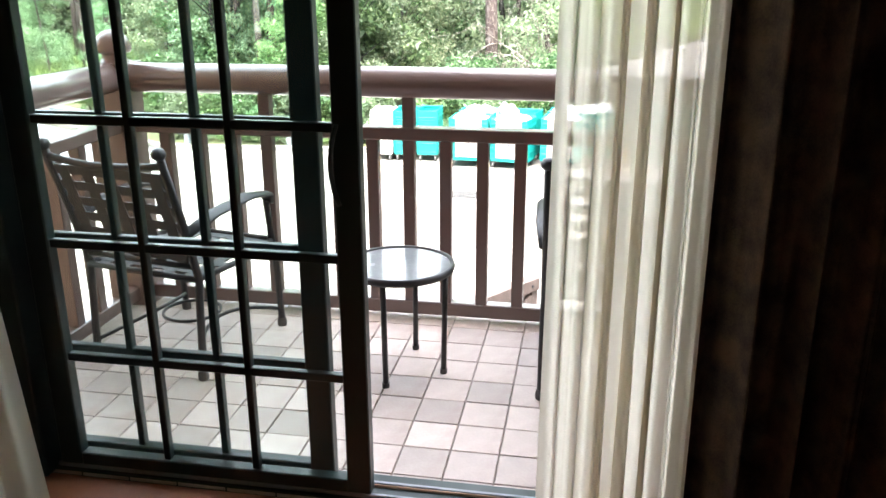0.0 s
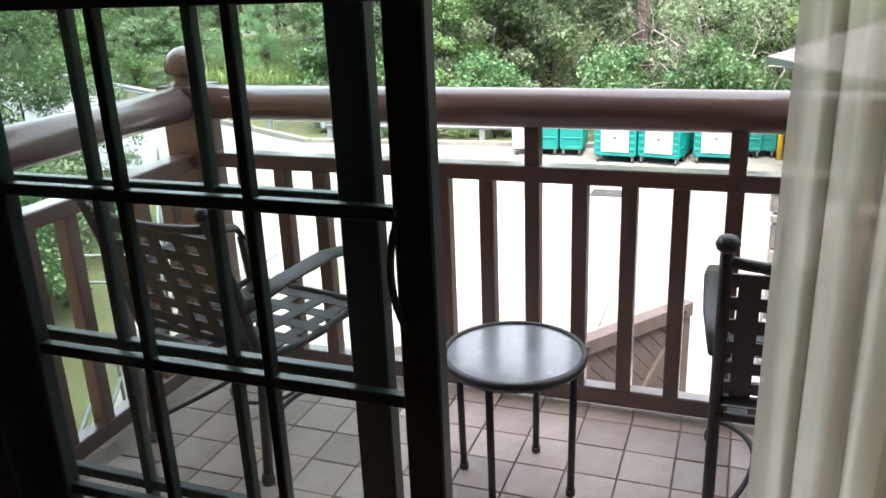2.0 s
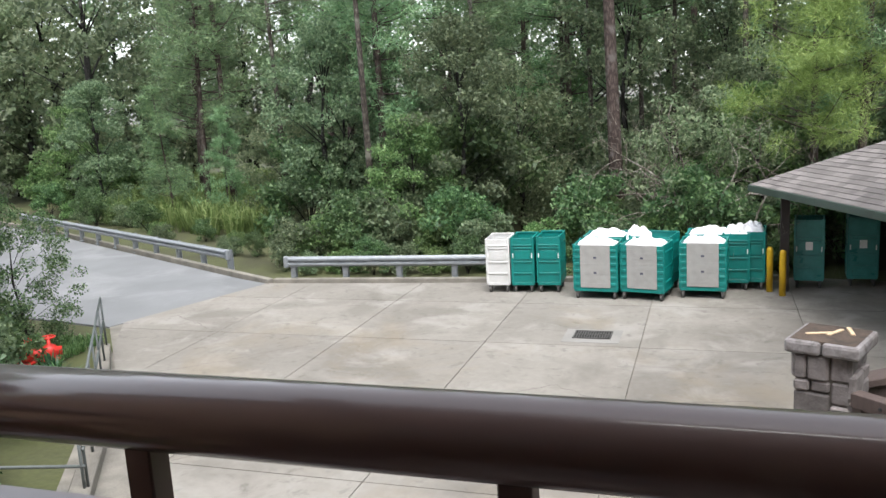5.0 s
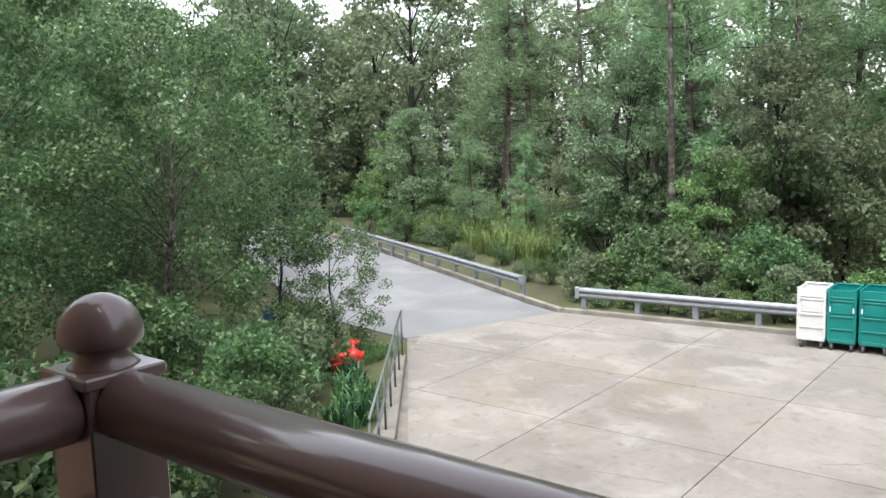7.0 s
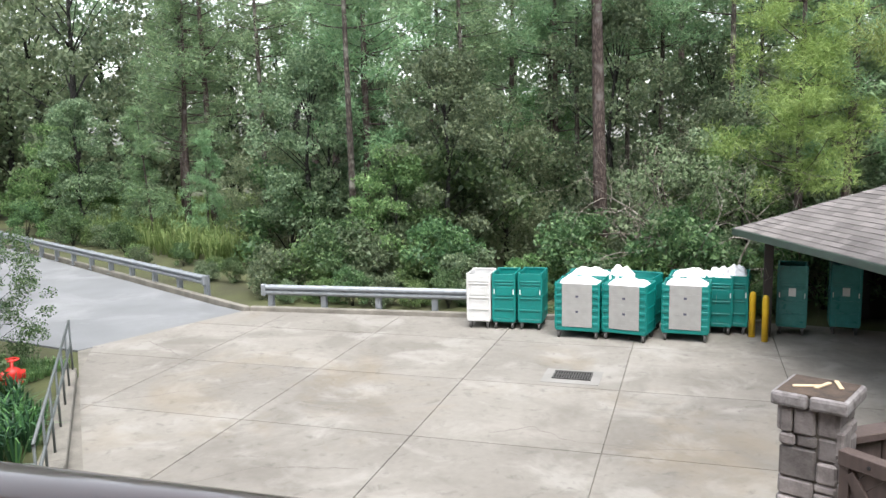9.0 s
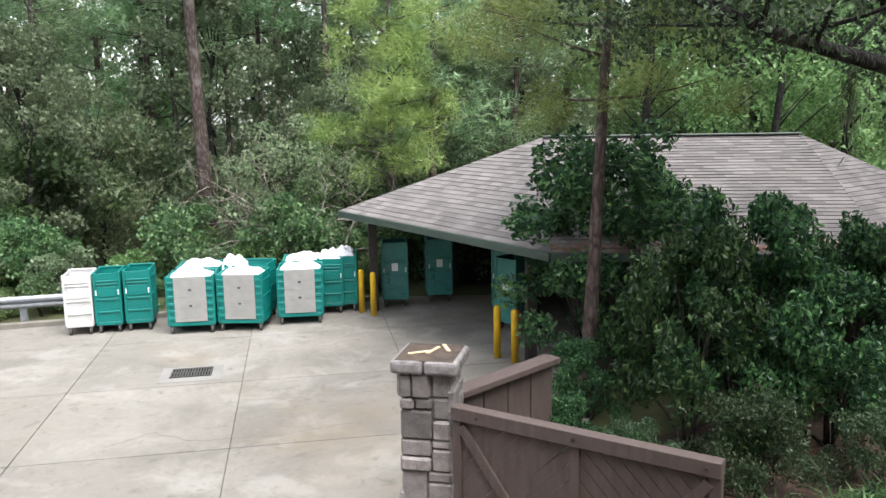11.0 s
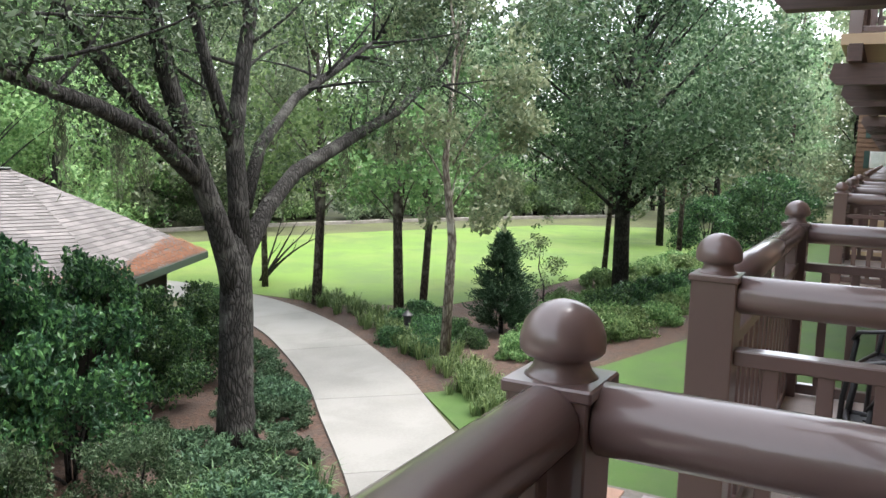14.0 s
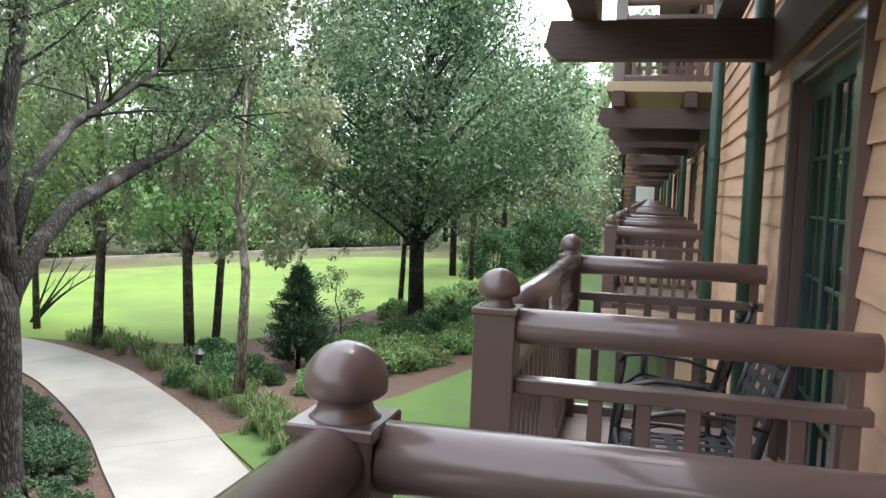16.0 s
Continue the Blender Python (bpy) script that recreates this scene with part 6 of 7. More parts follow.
under.at(-3.6, 25.6, s=0.9, rng=RW, which=1)
under.at(-2.2, 25.2, s=0.75, rng=RW, which=0)
woods.at(-9.9, 25.8, s=0.6, rng=RW, which=4)
under.at(-10.4, 25.0, s=0.95, rng=RW, which=0)
under.at(-8.6, 25.4, s=0.9, rng=RW, which=1)
snag = thing("dead_shrub", "tall bare shrub with twisted pale grey branches", "shrub", (-0.5, 24.4, G - 0.05))
rs = np.random.default_rng(17)
tv = []
def twig(p, d, r, steps, depth):
    """A crooked branch that wanders and forks."""
    pts, rad = [p], [r]
    for j in range(steps):
        d = d + rs.normal(size=3) * 0.34 + np.array([0, 0, -0.05])
        d /= np.linalg.norm(d)
        p = p + d * (0.34 if depth else 0.5)
        pts.append(p)
        rad.append(r * (1 - 0.8 * (j + 1) / steps))
        if depth < 2 and j > 0 and rs.uniform() < 0.75:
            e = d + rs.normal(size=3) * 0.8
            twig(p, e / np.linalg.norm(e), rad[-1] * 0.65, steps - 2 - depth, depth + 1)
    tv.append(tube_data([tuple(q) for q in pts], rad, 4))


for k in range(8):
    a = rs.uniform(0, 6.283)
    twig(np.array([0.1 * math.cos(a), 0.1 * math.sin(a), 0.0]), np.array([0.3 * math.cos(a), 0.2 * math.sin(a), 1.0]), 0.05, 10, 0)
leafy = clump_points([rs.normal(size=3) * np.array([1.0, 0.7, 1.2]) + np.array([0, 0.5, 3.6]) for _ in range(40)], [0.5] * 40, [85] * 40, rs)
v, f = leaves(leafy, 0.13, 0.08, rs, 0.2, None, True)
raw("foliage", v, f, "grey_leaf", snag)
v, f = joined(tv)
raw("branch", v, f, "palebark", snag, "", True)

for k in range(15):
    x = -12.0 + k * 0.95
    under.at(x + RW.uniform(-.3, .3), 22.35 + 0.075 * (x + 12) + RW.uniform(0, .4), s=RW.uniform(0.28, 0.42), rng=RW)

# thicket left of the yard and along the road
left = Stand([
    broadleaf(41, 7.8, 1.5, 3.0, 27000, 0.108, 0.07, bark="slimbark", leafm="thicket_leaf", clumps=105, airy=0.62, label="dense leafy tree in the thicket beside the yard"),
    broadleaf(42, 9.2, 2.0, 3.1, 27000, 0.115, 0.08, bark="slimbark", leafm="thicket_leaf", clumps=105, airy=0.64, label="dense dark-leaved tree in the thicket beside the yard"),
    broadleaf(43, 6.0, 0.3, 2.1, 15000, 0.095, 0.05, leafm="thicket_leaf", clumps=80, airy=0.7, label="small open leafy tree beside the road")])
for x, y, s, w in ((-16.3, 10.6, 1.0, 0), (-20.5, 13.2, 1.0, 1), (-18.2, 7.2, 1.1, 1), (-22.5, 9.0, 1.1, 0), (-25.5, 15.2, 1.0, 0), (-28, 19.5, 1.0, 1), (-33, 21.5, 1.0, 0), (-15.6, 4.4, 0.95, 0), (-20, 3.0, 1.1, 1), (-15.4, 12.9, 0.78, 2), (-14.5, 13.9, 0.6, 2), (-24, 18.2, .8, 2), (-30, 12, 1.2, 1)):
    left.at(x, y, s=s, rng=RW, which=w)
for x, y, s in ((-12.7, 10.6, .75), (-11.6, 9.0, .7), (-13.6, 12.1, .6), (-12.6, 7.2, .8), (-10.8, 6.2, .75), (-14.6, 9.0, .85), (-10.2, 7.9, .55), (-9.3, 5.2, .6), (-15.4, 11.4, .6)):
    under.at(x, y, s=s, rng=RW, which=RW.choice((0, 2, 2)))
for k in range(20):
    under.at(RW.uniform(-17, -8.6), RW.uniform(0.8, 6.0), s=RW.uniform(0.55, 0.95), rng=RW, which=2)
for k in range(8):
    far_woods.at(-26 - RW.uniform(0, 22), -4 + k * 3.2, s=RW.uniform(0.7, 1.0), rng=RW)

# pine and shrub mass between the gate and the shed
pine_c = pine(51, 11.0, 5.2, 2.0, 40000, 0.24, 0.12, slim=0.05, leafm="needle_light", label="pine with light green needles rising out of the shrubs")
pine_c.matrix_basis = pose(4.05, 13.1, G - 0.05, 0, 0, 20)
pine_d = pine(52, 11.5, 3.6, 2.6, 36000, 0.28, 0.13, slim=0.06, leafm="needle_light", label="pine with yellow-green tufts behind the shed")
pine_d.matrix_basis = pose(2.4, 25.2, G - 0.05, 0, 0, 80)
mass = Stand([
    shrub(61, 1.55, 2.6, 7600, 0.1, "shrub_leaf", tight=0.72, low=0.22, label="large glossy dark green evergreen shrub", clumps=46),
    shrub(62, 1.35, 2.9, 7600, 0.1, "shrub_leaf", tight=0.72, low=0.22, label="tall glossy evergreen shrub with lighter tips", clumps=46),
    shrub(63, 1.6, 2.2, 7600, 0.095, "oak_leaf", tight=0.75, low=0.22, label="broad dark evergreen shrub in the bed", clumps=46)])
for x, y, s, w in ((3.65, 12.1, .5, 1), (2.85, 10.35, .46, 1), (3.2, 9.75, .42, 0), (5.05, 11.3, .95, 0), (5.9, 11.6, 1.0, 1), (7.2, 11.3, .95, 0), (8.0, 12.0, .95, 1), (5.2, 9.9, .6, 2), (6.9, 9.5, .55, 2), (3.7, 10.3, .45, 2), (9.6, 12.6, .8, 0), (10.8, 13.2, .7, 0), (12.2, 13.6, .7, 0), (13.4, 14.6, .6, 0), (4.6, 14.4, 1.1, 1), (14.9, 15.6, .55, 0)):
    mass.at(x, y, s=s, sz=s * (RW.uniform(1.25, 1.5) if 5 < x < 9 and y > 11 else RW.uniform(1.05, 1.3)), rng=RW, which=w)
vine = shrub(64, 1.5, 2.6, 7600, 0.1, "shrub_leaf", tight=0.75, name="climber", label="leafy climber round the pine trunk", clumps=44, twigs=1)
vine.matrix_basis = pose(5.0, 14.4, G + 1.3, 0, 0, 0) @ Matrix.Diagonal((1.5, 1.2, 1.4, 1))

# the large live oak beside the path
OX, OY = 9.65, 10.25
oak = thing("tree", "large live oak with spreading limbs and furrowed bark", "tree", (0, 0, 0))
limbs = [
    ([(OX, OY, G - 0.1), (OX - .01, OY, -3.2), (OX - .02, OY, -2.6), (OX + .0, OY, -1.2), (OX - .02, OY, -0.4), (OX + .02, OY, 0.3)], [0.42, 0.33, 0.29, 0.275, 0.25, 0.1]),
    ([(OX - .06, OY, -1.0), (OX - .15, OY, -0.45), (OX - .45, OY, 0.3), (OX - 0.95, OY, 1.3), (OX - 1.5, OY, 2.6), (OX - 1.9, OY, 4.2), (OX - 2.1, OY + .3, 6.0)], [0.19, 0.21, 0.19, 0.17, 0.14, 0.11, 0.06]),
    ([(OX - .75, OY, 0.9), (OX - 1.7, OY, 1.6), (OX - 2.8, OY - .2, 1.95), (OX - 4.4, OY - .4, 2.3), (OX - 6.2, OY - .6, 2.9)], [0.15, 0.13, 0.11, 0.08, 0.04]),
    ([(OX - .9, OY, 1.2), (OX - 2.2, OY + .2, 2.4), (OX - 3.4, OY + .4, 3.8), (OX - 4.4, OY + .5, 5.2)], [0.13, 0.11, 0.09, 0.05]),
    ([(OX + .05, OY, -0.5), (OX + .05, OY, 0.6), (OX - .05, OY, 1.6), (OX + .15, OY, 2.8), (OX + .5, OY, 4.4), (OX + .6, OY, 6.4)], [0.2, 0.17, 0.15, 0.13, 0.1, 0.05]),
    ([(OX + .0, OY, 1.3), (OX - .5, OY + .1, 2.6), (OX - 1.0, OY + .1, 4.0), (OX - 1.1, OY + .2, 5.6)], [0.12, 0.1, 0.08, 0.04]),
    ([(OX + .06, OY, -0.8), (OX + .2, OY, -0.25), (OX + .75, OY, 0.45), (OX + 1.5, OY, 1.05), (OX + 3.2, OY - .1, 1.75), (OX + 4.6, OY - .2, 2.3), (OX + 6.4, OY - .3, 3.4), (OX + 7.6, OY - .3, 4.4)], [0.14, 0.17, 0.15, 0.14, 0.12, 0.1, 0.06, 0.03]),
    ([(OX + .2, OY, 0.5), (OX + .8, OY + .2, 1.5), (OX + 2.0, OY + .4, 2.4), (OX + 3.4, OY + .4, 3.1), (OX + 5.0, OY + .5, 3.9)], [0.12, 0.11, 0.09, 0.07, 0.03]),
]
tb = [tube_data(smooth3, rad, 12) for smooth3, rad in limbs]
rngo = np.random.default_rng(5)
ce, ra = [], []
for pts, rad in limbs[1:]:
    a = np.array(pts)
    for k in range(16):
        s = rngo.uniform(0.55, 1.05) * (len(a) - 1)
        i = min(int(s), len(a) - 2)
        c = a[i] + (a[i + 1] - a[i]) * (s - i)
        tip = c + rngo.normal(size=3) * np.array([0.9, 1.1, 0.7]) + np.array([0, 0, 0.7])
        tb.append(tube_data(bend(c, (c + tip) / 2 + rngo.normal(size=3) * 0.15, tip, 4), [0.035, 0.03, 0.022, 0.015, 0.008], 5))
        ce.append(tip)
        ra.append(rngo.uniform(0.4, 0.8))
for k in range(95):
    an, q = rngo.uniform(0, 6.283), rngo.uniform(0, 1) ** 0.5
    ce.append(np.array([OX + math.cos(an) * q * 7.2, OY + math.sin(an) * q * 6.0, 3.4 + 3.8 * (1 - q * q) + rngo.normal() * 0.7]))
    ra.append(rngo.uniform(0.5, 1.0))
for k in range(46):
    ce.append(np.array([OX - rngo.uniform(1.6, 6.6), OY + rngo.normal() * 0.9, rngo.uniform(2.1, 4.6)]))
    ra.append(rngo.uniform(0.4, 0.75))
v, f = joined(tb)
raw("trunk", v, f, "bark", oak, "", True)
ra = np.array(ra)
v, f = leaves(clump_points(ce, ra, np.maximum(40, 52000 * ra ** 2 / (ra ** 2).sum()).astype(int), rngo), 0.1, 0.052, rngo, 0.2)
raw("crown", v, f, "oak_leaf", oak)
mossv, mossf = [], []
for k, (x, z) in enumerate(((OX - 2.3, 1.75), (OX - 1.9, 1.6), (OX + 3.0, 1.6), (OX - 3.2, 2.0), (OX + 4.6, 2.2))):
    p = rngo.normal(size=(260, 3)) * np.array([0.06, 0.06, 0.25]) + np.array([x, OY, z - 0.42])
    vv, ff = leaves(p, 0.16, 0.014, rngo, 3.0)
    mossf += (ff + len(mossv)).tolist()
    mossv += vv.tolist()
raw("hanging_moss", mossv, mossf, "moss", oak, "grey hanging moss tufts")

oak2 = broadleaf(71, 12.5, 4.3, 4.8, 56000, 0.17, 0.24, leafm="oak_leaf", clumps=170, lean=0.5, label="broad dark-leaved oak at the edge of the lawn")
oak2.matrix_basis = pose(27.2, 8.8, G - 0.05, 0, 0, 40)
lawn_trees = Stand([
    broadleaf(81, 12, 3.6, 2.8, 9000, 0.19, 0.13, bark="slimbark", leafm="fresh_leaf", clumps=60, airy=1.1, label="slim tree with airy light green foliage over the lawn"),
    broadleaf(82, 11, 4.0, 2.4, 9000, 0.18, 0.11, bark="slimbark", leafm="wood_leaf", clumps=60, airy=1.1, label="slim dark-trunked tree beside the path"),
    broadleaf(83, 15, 0.8, 3.8, 10500, 0.24, 0.16, leafm="fresh_leaf", clumps=60, label="light green tree behind the lawn")])
for x, y, s, w in ((22.0, 20.2, .9, 1), (20.5, 16.8, 1, 0), (20.2, 13.5, 1, 0), (21.8, 13.6, .95, 1), (30.4, 10.4, .9, 1), (38.5, 9.3, 1, 1),
                   (24, 38, 1, 2), (29, 39, 1.1, 2), (34, 40, 1, 2), (40, 37.5, 1.1, 2), (45, 36, 1, 2), (51, 33, 1.1, 2), (57, 30, 1, 2), (62, 26, 1.1, 2), (67, 21, 1, 2), (70, 14, 1.1, 2), (17, 33, 1, 2), (13, 31, 1, 2), (19, 27.5, .8, 2), (15, 25.5, .85, 2), (21, 31, .9, 0)):
    lawn_trees.at(x, y, s=s, rng=RW, which=w)
white = broadleaf(84, 10, 3.4, 1.7, 7000, 0.15, 0.11, bark="palebark", leafm="grey_leaf", clumps=40, lean=0.12, label="pale mottled trunk with thin grey-green foliage")
white.matrix_basis = pose(16.2, 9.8, G - 0.05, 0, 0, 200)
for k in range(34):
    t = k / 33
    under.at(23 + 44 * t + RW.uniform(-1, 1), 41 - 21 * t ** 1.5 + RW.uniform(-0.5, 5), s=RW.uniform(0.9, 1.7), rng=RW, which=RW.choice((0, 1, 1)))
for k in range(10):
    under.at(RW.uniform(9, 20), RW.uniform(25, 33), s=RW.uniform(1.0, 1.6), rng=RW, which=RW.choice((0, 1)))
for x, y, s in ((46, 12, .8), (52, 10, .9), (58, 8, .8), (64, 9, .9), (72, 8, .9), (80, 9, 1.0), (76, 20, 1), (84, 26, 1), (90, 16, .9), (60, 36, 1.45), (50, 43, 1.5), (38, 47, 1.5), (28, 48, 1.5), (18, 42, 1.3), (72, 32, 1.4), (68, 42, 1.5), (44, 41, 1.3), (33, 44, 1.4), (23, 44, 1.3)):
    far_woods.at(x, y, s=s, rng=RW)
for x, y, s in ((44, 6.5, 1.25), (48, 6.8, 1.35), (52, 6.5, 1.3), (41, 8.5, 1.0), (56, 6.5, 1.2)):
    mass.at(x, y, s=s * 1.3, rng=RW, which=0)
for x, y, s in ((104, 4.5, 1.5), (112, 8.5, 1.6), (118, 3.0, 1.7), (99, 9.5, 1.3)):
    far_woods.at(x, y, s=s, rng=RW)
for x, h in ((61, 15), (66, 17), (74, 16)):
    pines.at(x, 7.0 + (x - 61) * 0.2, s=0.9, rng=RW, which=0)

# clipped and loose planting beside the path
cone = thing("conifer", "dark green cone-shaped conifer beside the lawn", "conifer", (20.1, 10.1, G - 0.05))
rngc = np.random.default_rng(9)
sprays, aims = [], []
for k in range(330):
    zc = rngc.uniform(0.02, 1) ** 1.25
    reach = 1.02 * (1 - zc) ** 0.8 * min(1.0, 0.7 + 2.5 * zc) * rngc.uniform(0.6, 1.22) + 0.05
    a = rngc.uniform(0, 6.283)
    d = np.array([math.cos(a), math.sin(a), rngc.uniform(0.25, 0.7)])
    root = np.array([0, 0, 0.1 + zc * 2.7])
    q = rngc.uniform(0.25, 1.0, (52, 1)) ** 0.7
    sprays.append(root + q * d * reach + rngc.normal(size=(52, 3)) * 0.05)
    aims.append(np.repeat(d[None], 52, 0))
v, f = leaves(np.concatenate(sprays), 0.15, 0.028, rngc, -0.2, np.concatenate(aims) * 1.3)
raw("foliage", v, f, "conifer", cone)
tube("trunk", [(0, 0, 0), (0, 0, 2.4)], [0.07, 0.02], "bark", cone, 8)
junipers = Stand([shrub(91, 0.75, 0.5, 4200, 0.09, "juniper", simple=True, label="low spreading grey-green juniper", clumps=30, slim=0.35, twigs=3),
                  shrub(92, 0.6, 0.42, 3600, 0.085, "juniper", simple=True, label="small low spreading grey-green juniper", clumps=30, slim=0.35, twigs=3)])
for x, y, s in ((8.3, 8.4, 1.2), (9.5, 9.1, 1.0), (9.8, 9.7, .9), (8.2, 9.5, 1.3), (7.5, 8.4, 1.2), (10.9, 10.3, 1), (11.6, 10.9, 1), (12.2, 11.6, .9), (10.9, 11.2, .9), (12.9, 12.4, .9), (13.6, 13.2, .9), (12.0, 12.3, .8), (8.9, 10.4, 1.0), (14.3, 14.1, .8), (7.9, 7.6, 1.1), (9.0, 11.6, .9), (6.7, 7.7, 1.1), (15.0, 15.0, .8)):
    junipers.at(x, y, s=s, rng=RW)
globes = Stand([shrub(95, 0.6, 0.65, 5200, 0.065, "shrub_leaf", label="clipped dark green globe shrub", simple=True, clumps=70, twigs=3)])
for x, y, s in ((17.3, 11.9, .8), (16.8, 10.6, .75), (18.3, 10.1, .8), (20.6, 13.0, .9), (18.9, 12.6, .95), (19.6, 11.9, 1), (18.3, 11.3, 1.1), (17.6, 10.9, 1.0), (19.0, 10.9, .9), (24, 8.1, 1.5), (25.6, 8.0, 1.5), (27.3, 7.7, 1.5), (29, 7.4, 1.4), (30.8, 7.2, 1.4)):
    globes.at(x, y, s=s, rng=RW)
bright = Stand([shrub(96, 0.8, 0.75, 3600, 0.12, "fresh_leaf", simple=True, label="bright green leafy bedding shrub", clumps=36, twigs=4),
                shrub(97, 0.9, 0.8, 3600, 0.12, "fresh_leaf", simple=True, label="mid-green leafy bedding shrub", clumps=36, twigs=4)])
for x, y, s, w in ((19.0, 8.5, .75, 1), (20.9, 8.9, .95, 1), (19.7, 9.1, .7, 0), (22.6, 9.2, .95, 1), (25.8, 9.0, .9, 1), (26.2, 6.9, .85, 1), (28.2, 6.6, .85, 1), (17.9, 8.6, .8, 0), (20.3, 8.0, .9, 1), (21.2, 7.5, 1.0, 1), (22.3, 7.2, 1, 1), (23.0, 8.0, 1, 1), (24.2, 6.8, .9, 1), (21.9, 8.5, 1, 1), (32, 8.6, 1.2, 0), (33.4, 9.2, 1.2, 0), (34.8, 8.4, 1.2, 0), (36, 9.0, 1.2, 0), (31, 9.4, 1.1, 0), (37.4, 8.1, 1.2, 0), (29.6, 10.3, 1, 0), (33, 7.2, 1, 0), (36, 7.0, 1, 0), (39, 7.2, 1.2, 0), (13.7, 13.9, .6, 0), (24.5, 9.8, .9, 1), (40, 6.3, 1.1, 0), (42, 6.0, 1.1, 0)):
    bright.at(x, y, s=s, rng=RW, which=w)
sap = broadleaf(98, 3.0, 0.5, 0.9, 1300, 0.1, 0.03, leafm="grey_leaf", clumps=22, label="thin young sapling with sparse leaves")
sap.matrix_basis = pose(23.5, 10.2, G - 0.05)


def blades(name, label, spots, n, h, w, material, seed):
    """Tufts of arching strap leaves as one stand."""
    rng = np.random.default_rng(seed)
    vs, fs = [], []
    for x, y, s in spots:
        for _ in range(n):
            a, r = rng.uniform(0, 6.283), rng.uniform(0, 0.12) * s
            hh, out = h * s * rng.uniform(0.6, 1.1), h * s * rng.uniform(0.2, 0.75)
            p0 = np.array([x + r * math.cos(a), y + r * math.sin(a), G - 0.04])
            d = np.array([math.cos(a), math.sin(a), 0])
            t = np.array([-d[1], d[0], 0]) * w * s
            p1, p2 = p0 + d * out * 0.35 + np.array([0, 0, hh * 0.75]), p0 + d * out + np.array([0, 0, hh * rng.uniform(0.6, 1.0)])
            b = len(vs)
            vs += [p0 - t, p0 + t, p1 + t, p1 - t, p2]
            fs += [(b, b + 1, b + 2, b + 3), (b + 3, b + 2, b + 4)]
    return tagged(raw(name, [tuple(p) for p in vs], fs, material), label, "grass", kind="stuff")


rb = random.Random(6)
spots = []
for k in range(230):
    t = rb.random()
    i = int(24 + t * 26)
    q = line[min(i, len(line) - 1)]
    d = (line[min(i + 1, len(line) - 1)] - line[i - 1]).normalized()
    spots.append((q.x + d.y * rb.uniform(1.6, 3.1), q.y - d.x * rb.uniform(1.6, 3.1), rb.uniform(0.7, 1.1)))
blades("daylily_leaves", "arching green strap leaves along the mulch bed", spots, 26, 0.5, 0.012, "fresh_leaf", 3)
spots = [(x, y, q) for x, y, q in ((rb.uniform(4.8, 9.0), rb.uniform(6.4, 9.2), rb.uniform(0.8, 1.2)) for _ in range(190)) if x - y < 0.9]
blades("fern_leaves", "rough green grasses and ferns under the shrubs", spots, 26, 0.5, 0.012, "thicket_leaf", 4)
spots = [(radians(rb.uniform(30, 41)), rb.uniform(33, 60), rb.uniform(0.8, 1.5)) for _ in range(900)]
spots = [(-d * math.sin(a), d * math.cos(a), s) for a, d, s in spots if d * math.cos(a) > 25.6 + 0.544 * (d * math.sin(a) - 14)]
blades("tall_grass", "tall yellow-green grass in the woodland clearing", spots, 16, 1.0, 0.016, "meadow_leaf", 5)
spots = [(-13.6 - rb.uniform(0, 2.0), 14.6 + rb.uniform(-1.6, 0.6), rb.uniform(0.5, 0.8)) for _ in range(160)]
blades("verge_grass", "bright grass on the verge beside the handrail", spots, 22, 0.35, 0.012, "fresh_leaf", 7)
spots = [(-12.95 + (14.5 - y) * 0.82 - 0.6 - rb.uniform(0, 0.9), y, rb.uniform(0.8, 1.1)) for y in [rb.uniform(10.2, 12.8) for _ in range(26)]]
blades("palmetto_leaves", "spiky dark green fans beside the handrail", spots, 20, 0.7, 0.018, "shrub_leaf", 8)

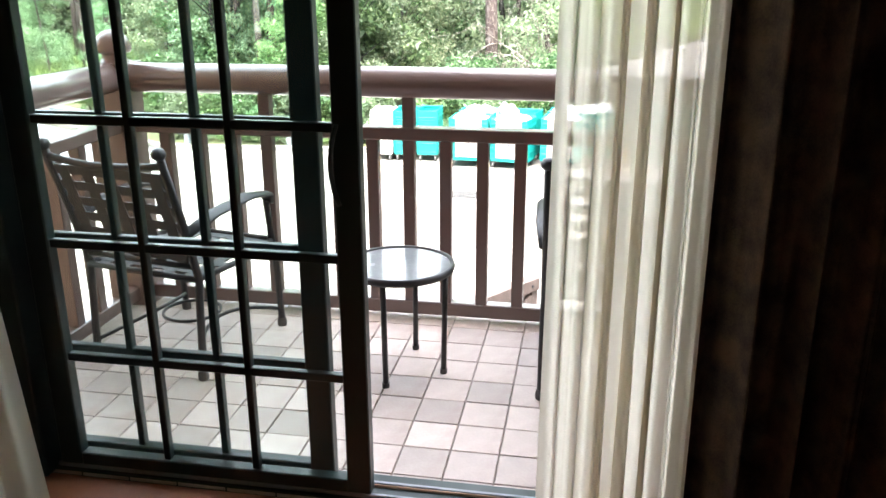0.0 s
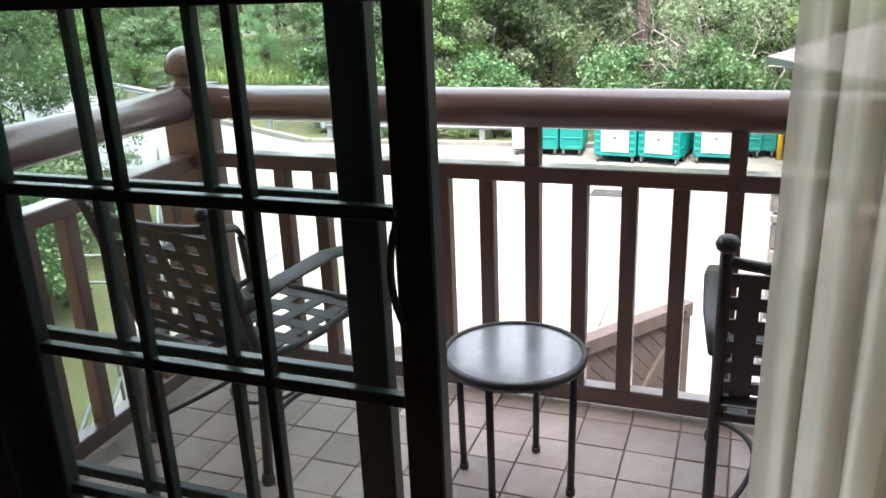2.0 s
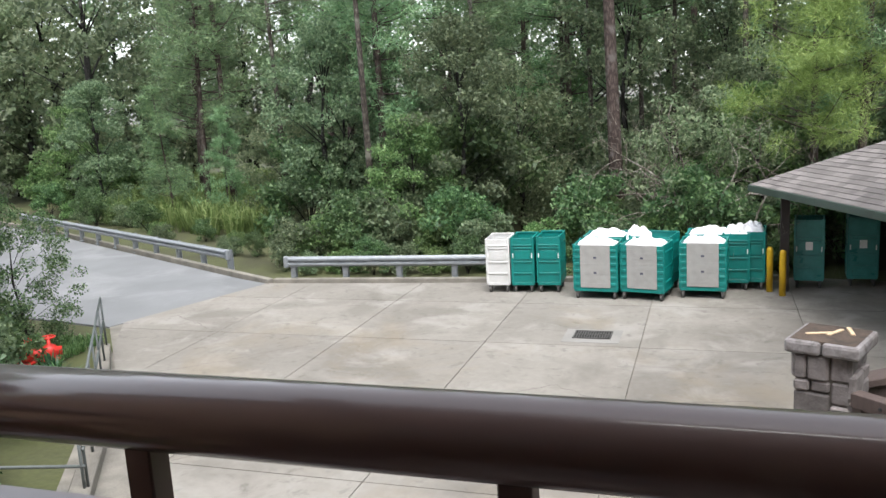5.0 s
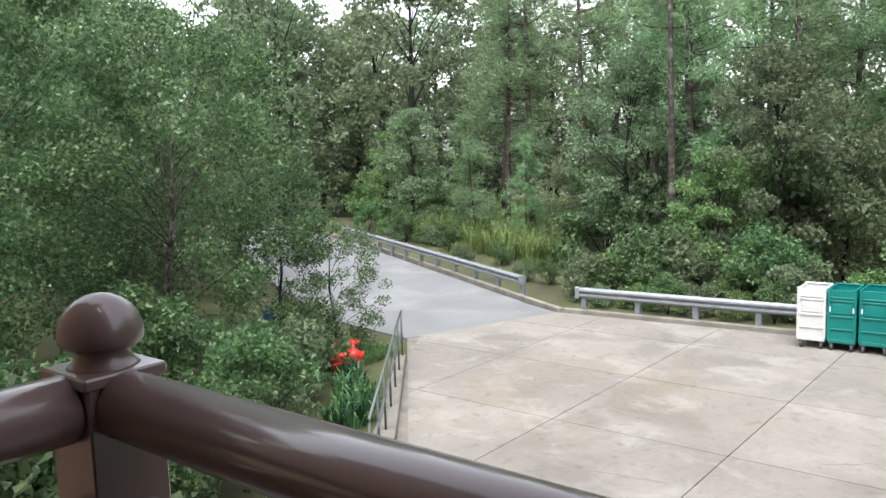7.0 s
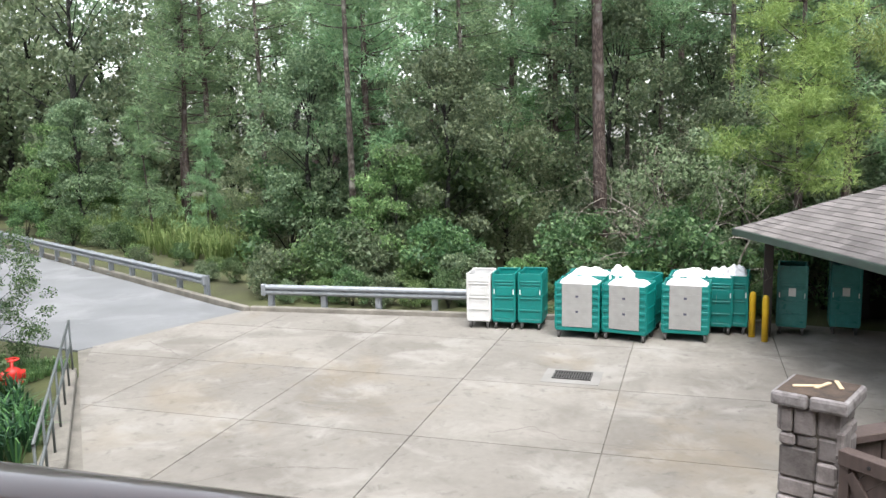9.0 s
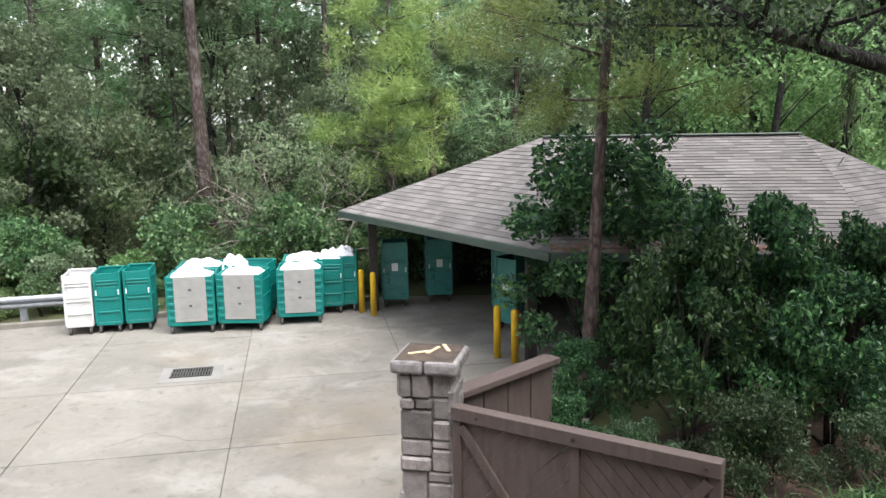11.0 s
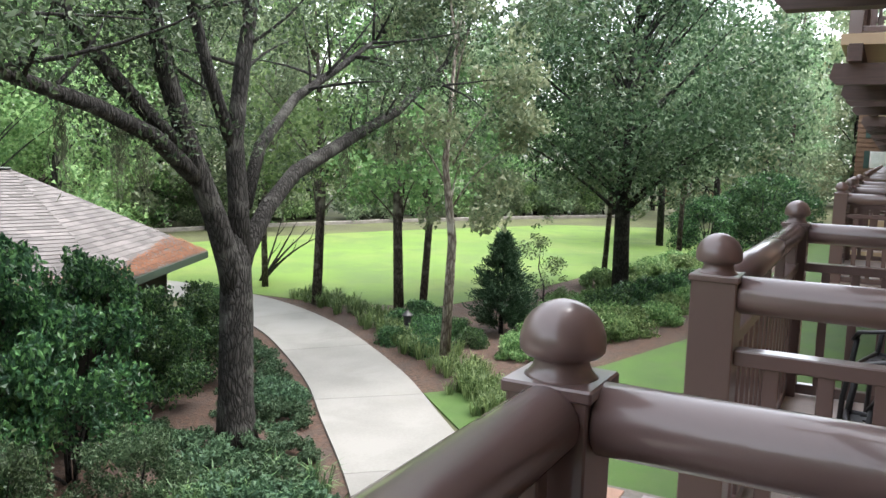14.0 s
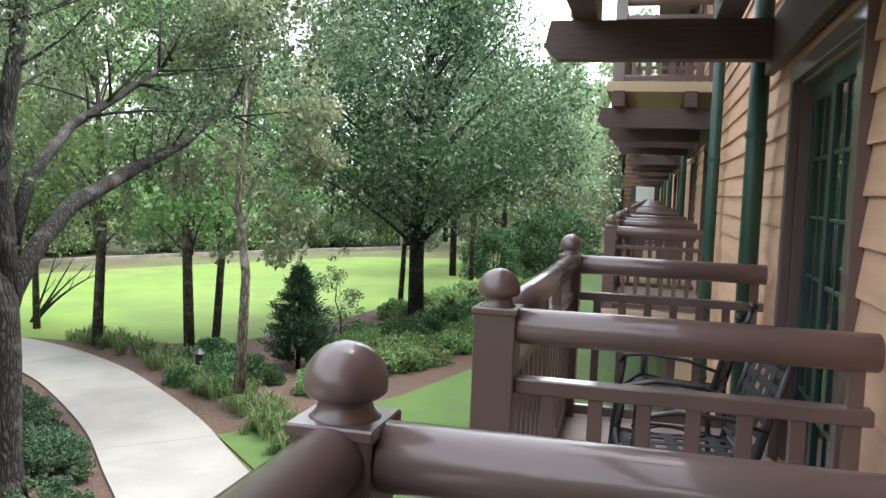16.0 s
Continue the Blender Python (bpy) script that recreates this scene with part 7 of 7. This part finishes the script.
# bare leaning stems at the far end of the path
stems = thing("bare_shrub", "small shrub with dark bare leaning stems beside the lawn", "shrub", (22.9, 21.2, G - 0.05))
for k in range(4):
    e = (0.6 + 0.4 * k, -0.6 - 0.35 * k, 2.6 - 0.28 * k)
    c = bend((0.05 * k, 0, 0), (e[0] * 0.1 + 0.2 * (k % 2), e[1] * 0.6, 0.7 + 0.2 * k), e, 8)
    stem = tube("stem", c, [0.07, 0.06, 0.052, 0.045, 0.038, 0.03, 0.024, 0.016, 0.008], "bark", stems, 7)
    for j in (4, 6):
        tip = c[j] + Vector((0.25 - 0.3 * (k % 2), -0.3, 0.55))
        tube("twig", bend(c[j], (c[j] + tip) / 2 + Vector((0.1, 0, -0.06)), tip, 5), [0.022, 0.018, 0.014, 0.011, 0.008, 0.004], "bark", stem, 5)

# lantern beside the path
lamp = thing("path_lantern", "small grey metal path lantern on a short post", "lantern", (18.0, 11.9, G))
tube("post", [(0, 0, -0.05), (0, 0, 0.35)], 0.03, "galv", lamp, 10)
part("lamp_body", lathe(bmesh.new(), [(0.07, 0.35), (0.1, 0.38), (0.1, 0.6), (0.07, 0.62)], n=8), "iron", lamp)
part("lamp_roof", lathe(bmesh.new(), [(0.15, 0.6), (0.15, 0.63), (0.04, 0.74), (0.015, 0.8)], n=12), "iron", lamp)

# flagstone patio beside the building
patio = tagged(part("patio", slab([(6.9, 1.3), (11.4, 1.3), (11.4, 4.4), (9.3, 4.4)], G - 0.06, G - 0.006), "mortar"), "patio of mixed tan, brown and grey flagstones", "pavement", kind="structure")
rp = random.Random(12)
shapes = {}
for kind, col in enumerate(("flag_tan", "flag_brown", "flag_grey")):
    M[col] = mat(col, ((0.42, 0.27, 0.17), (0.26, 0.16, 0.12), (0.23, 0.2, 0.21))[kind], None, 6, 0.85, 0.4, fine=50, pieces=0.2)
    bm = box(-0.2, 0.2, -0.13, 0.13, 0, 0.035, 0.008)
    me = bpy.data.meshes.new("flagstone")
    bm.to_mesh(me)
    bm.free()
    me.materials.append(M[col])
    shapes[kind] = me
for j in range(11):
    for i in range(12):
        x, y = 6.9 + 0.415 * i + (0.2 if j % 2 else 0), 1.45 + 0.272 * j
        if x - y < 4.95 or x > 11.15:
            continue
        f = share("flagstone", shapes[rp.choice((0, 0, 1, 1, 2))], patio, (x, y, G - 0.006 - rp.uniform(0, 0.008)), rp.uniform(-1.5, 1.5))
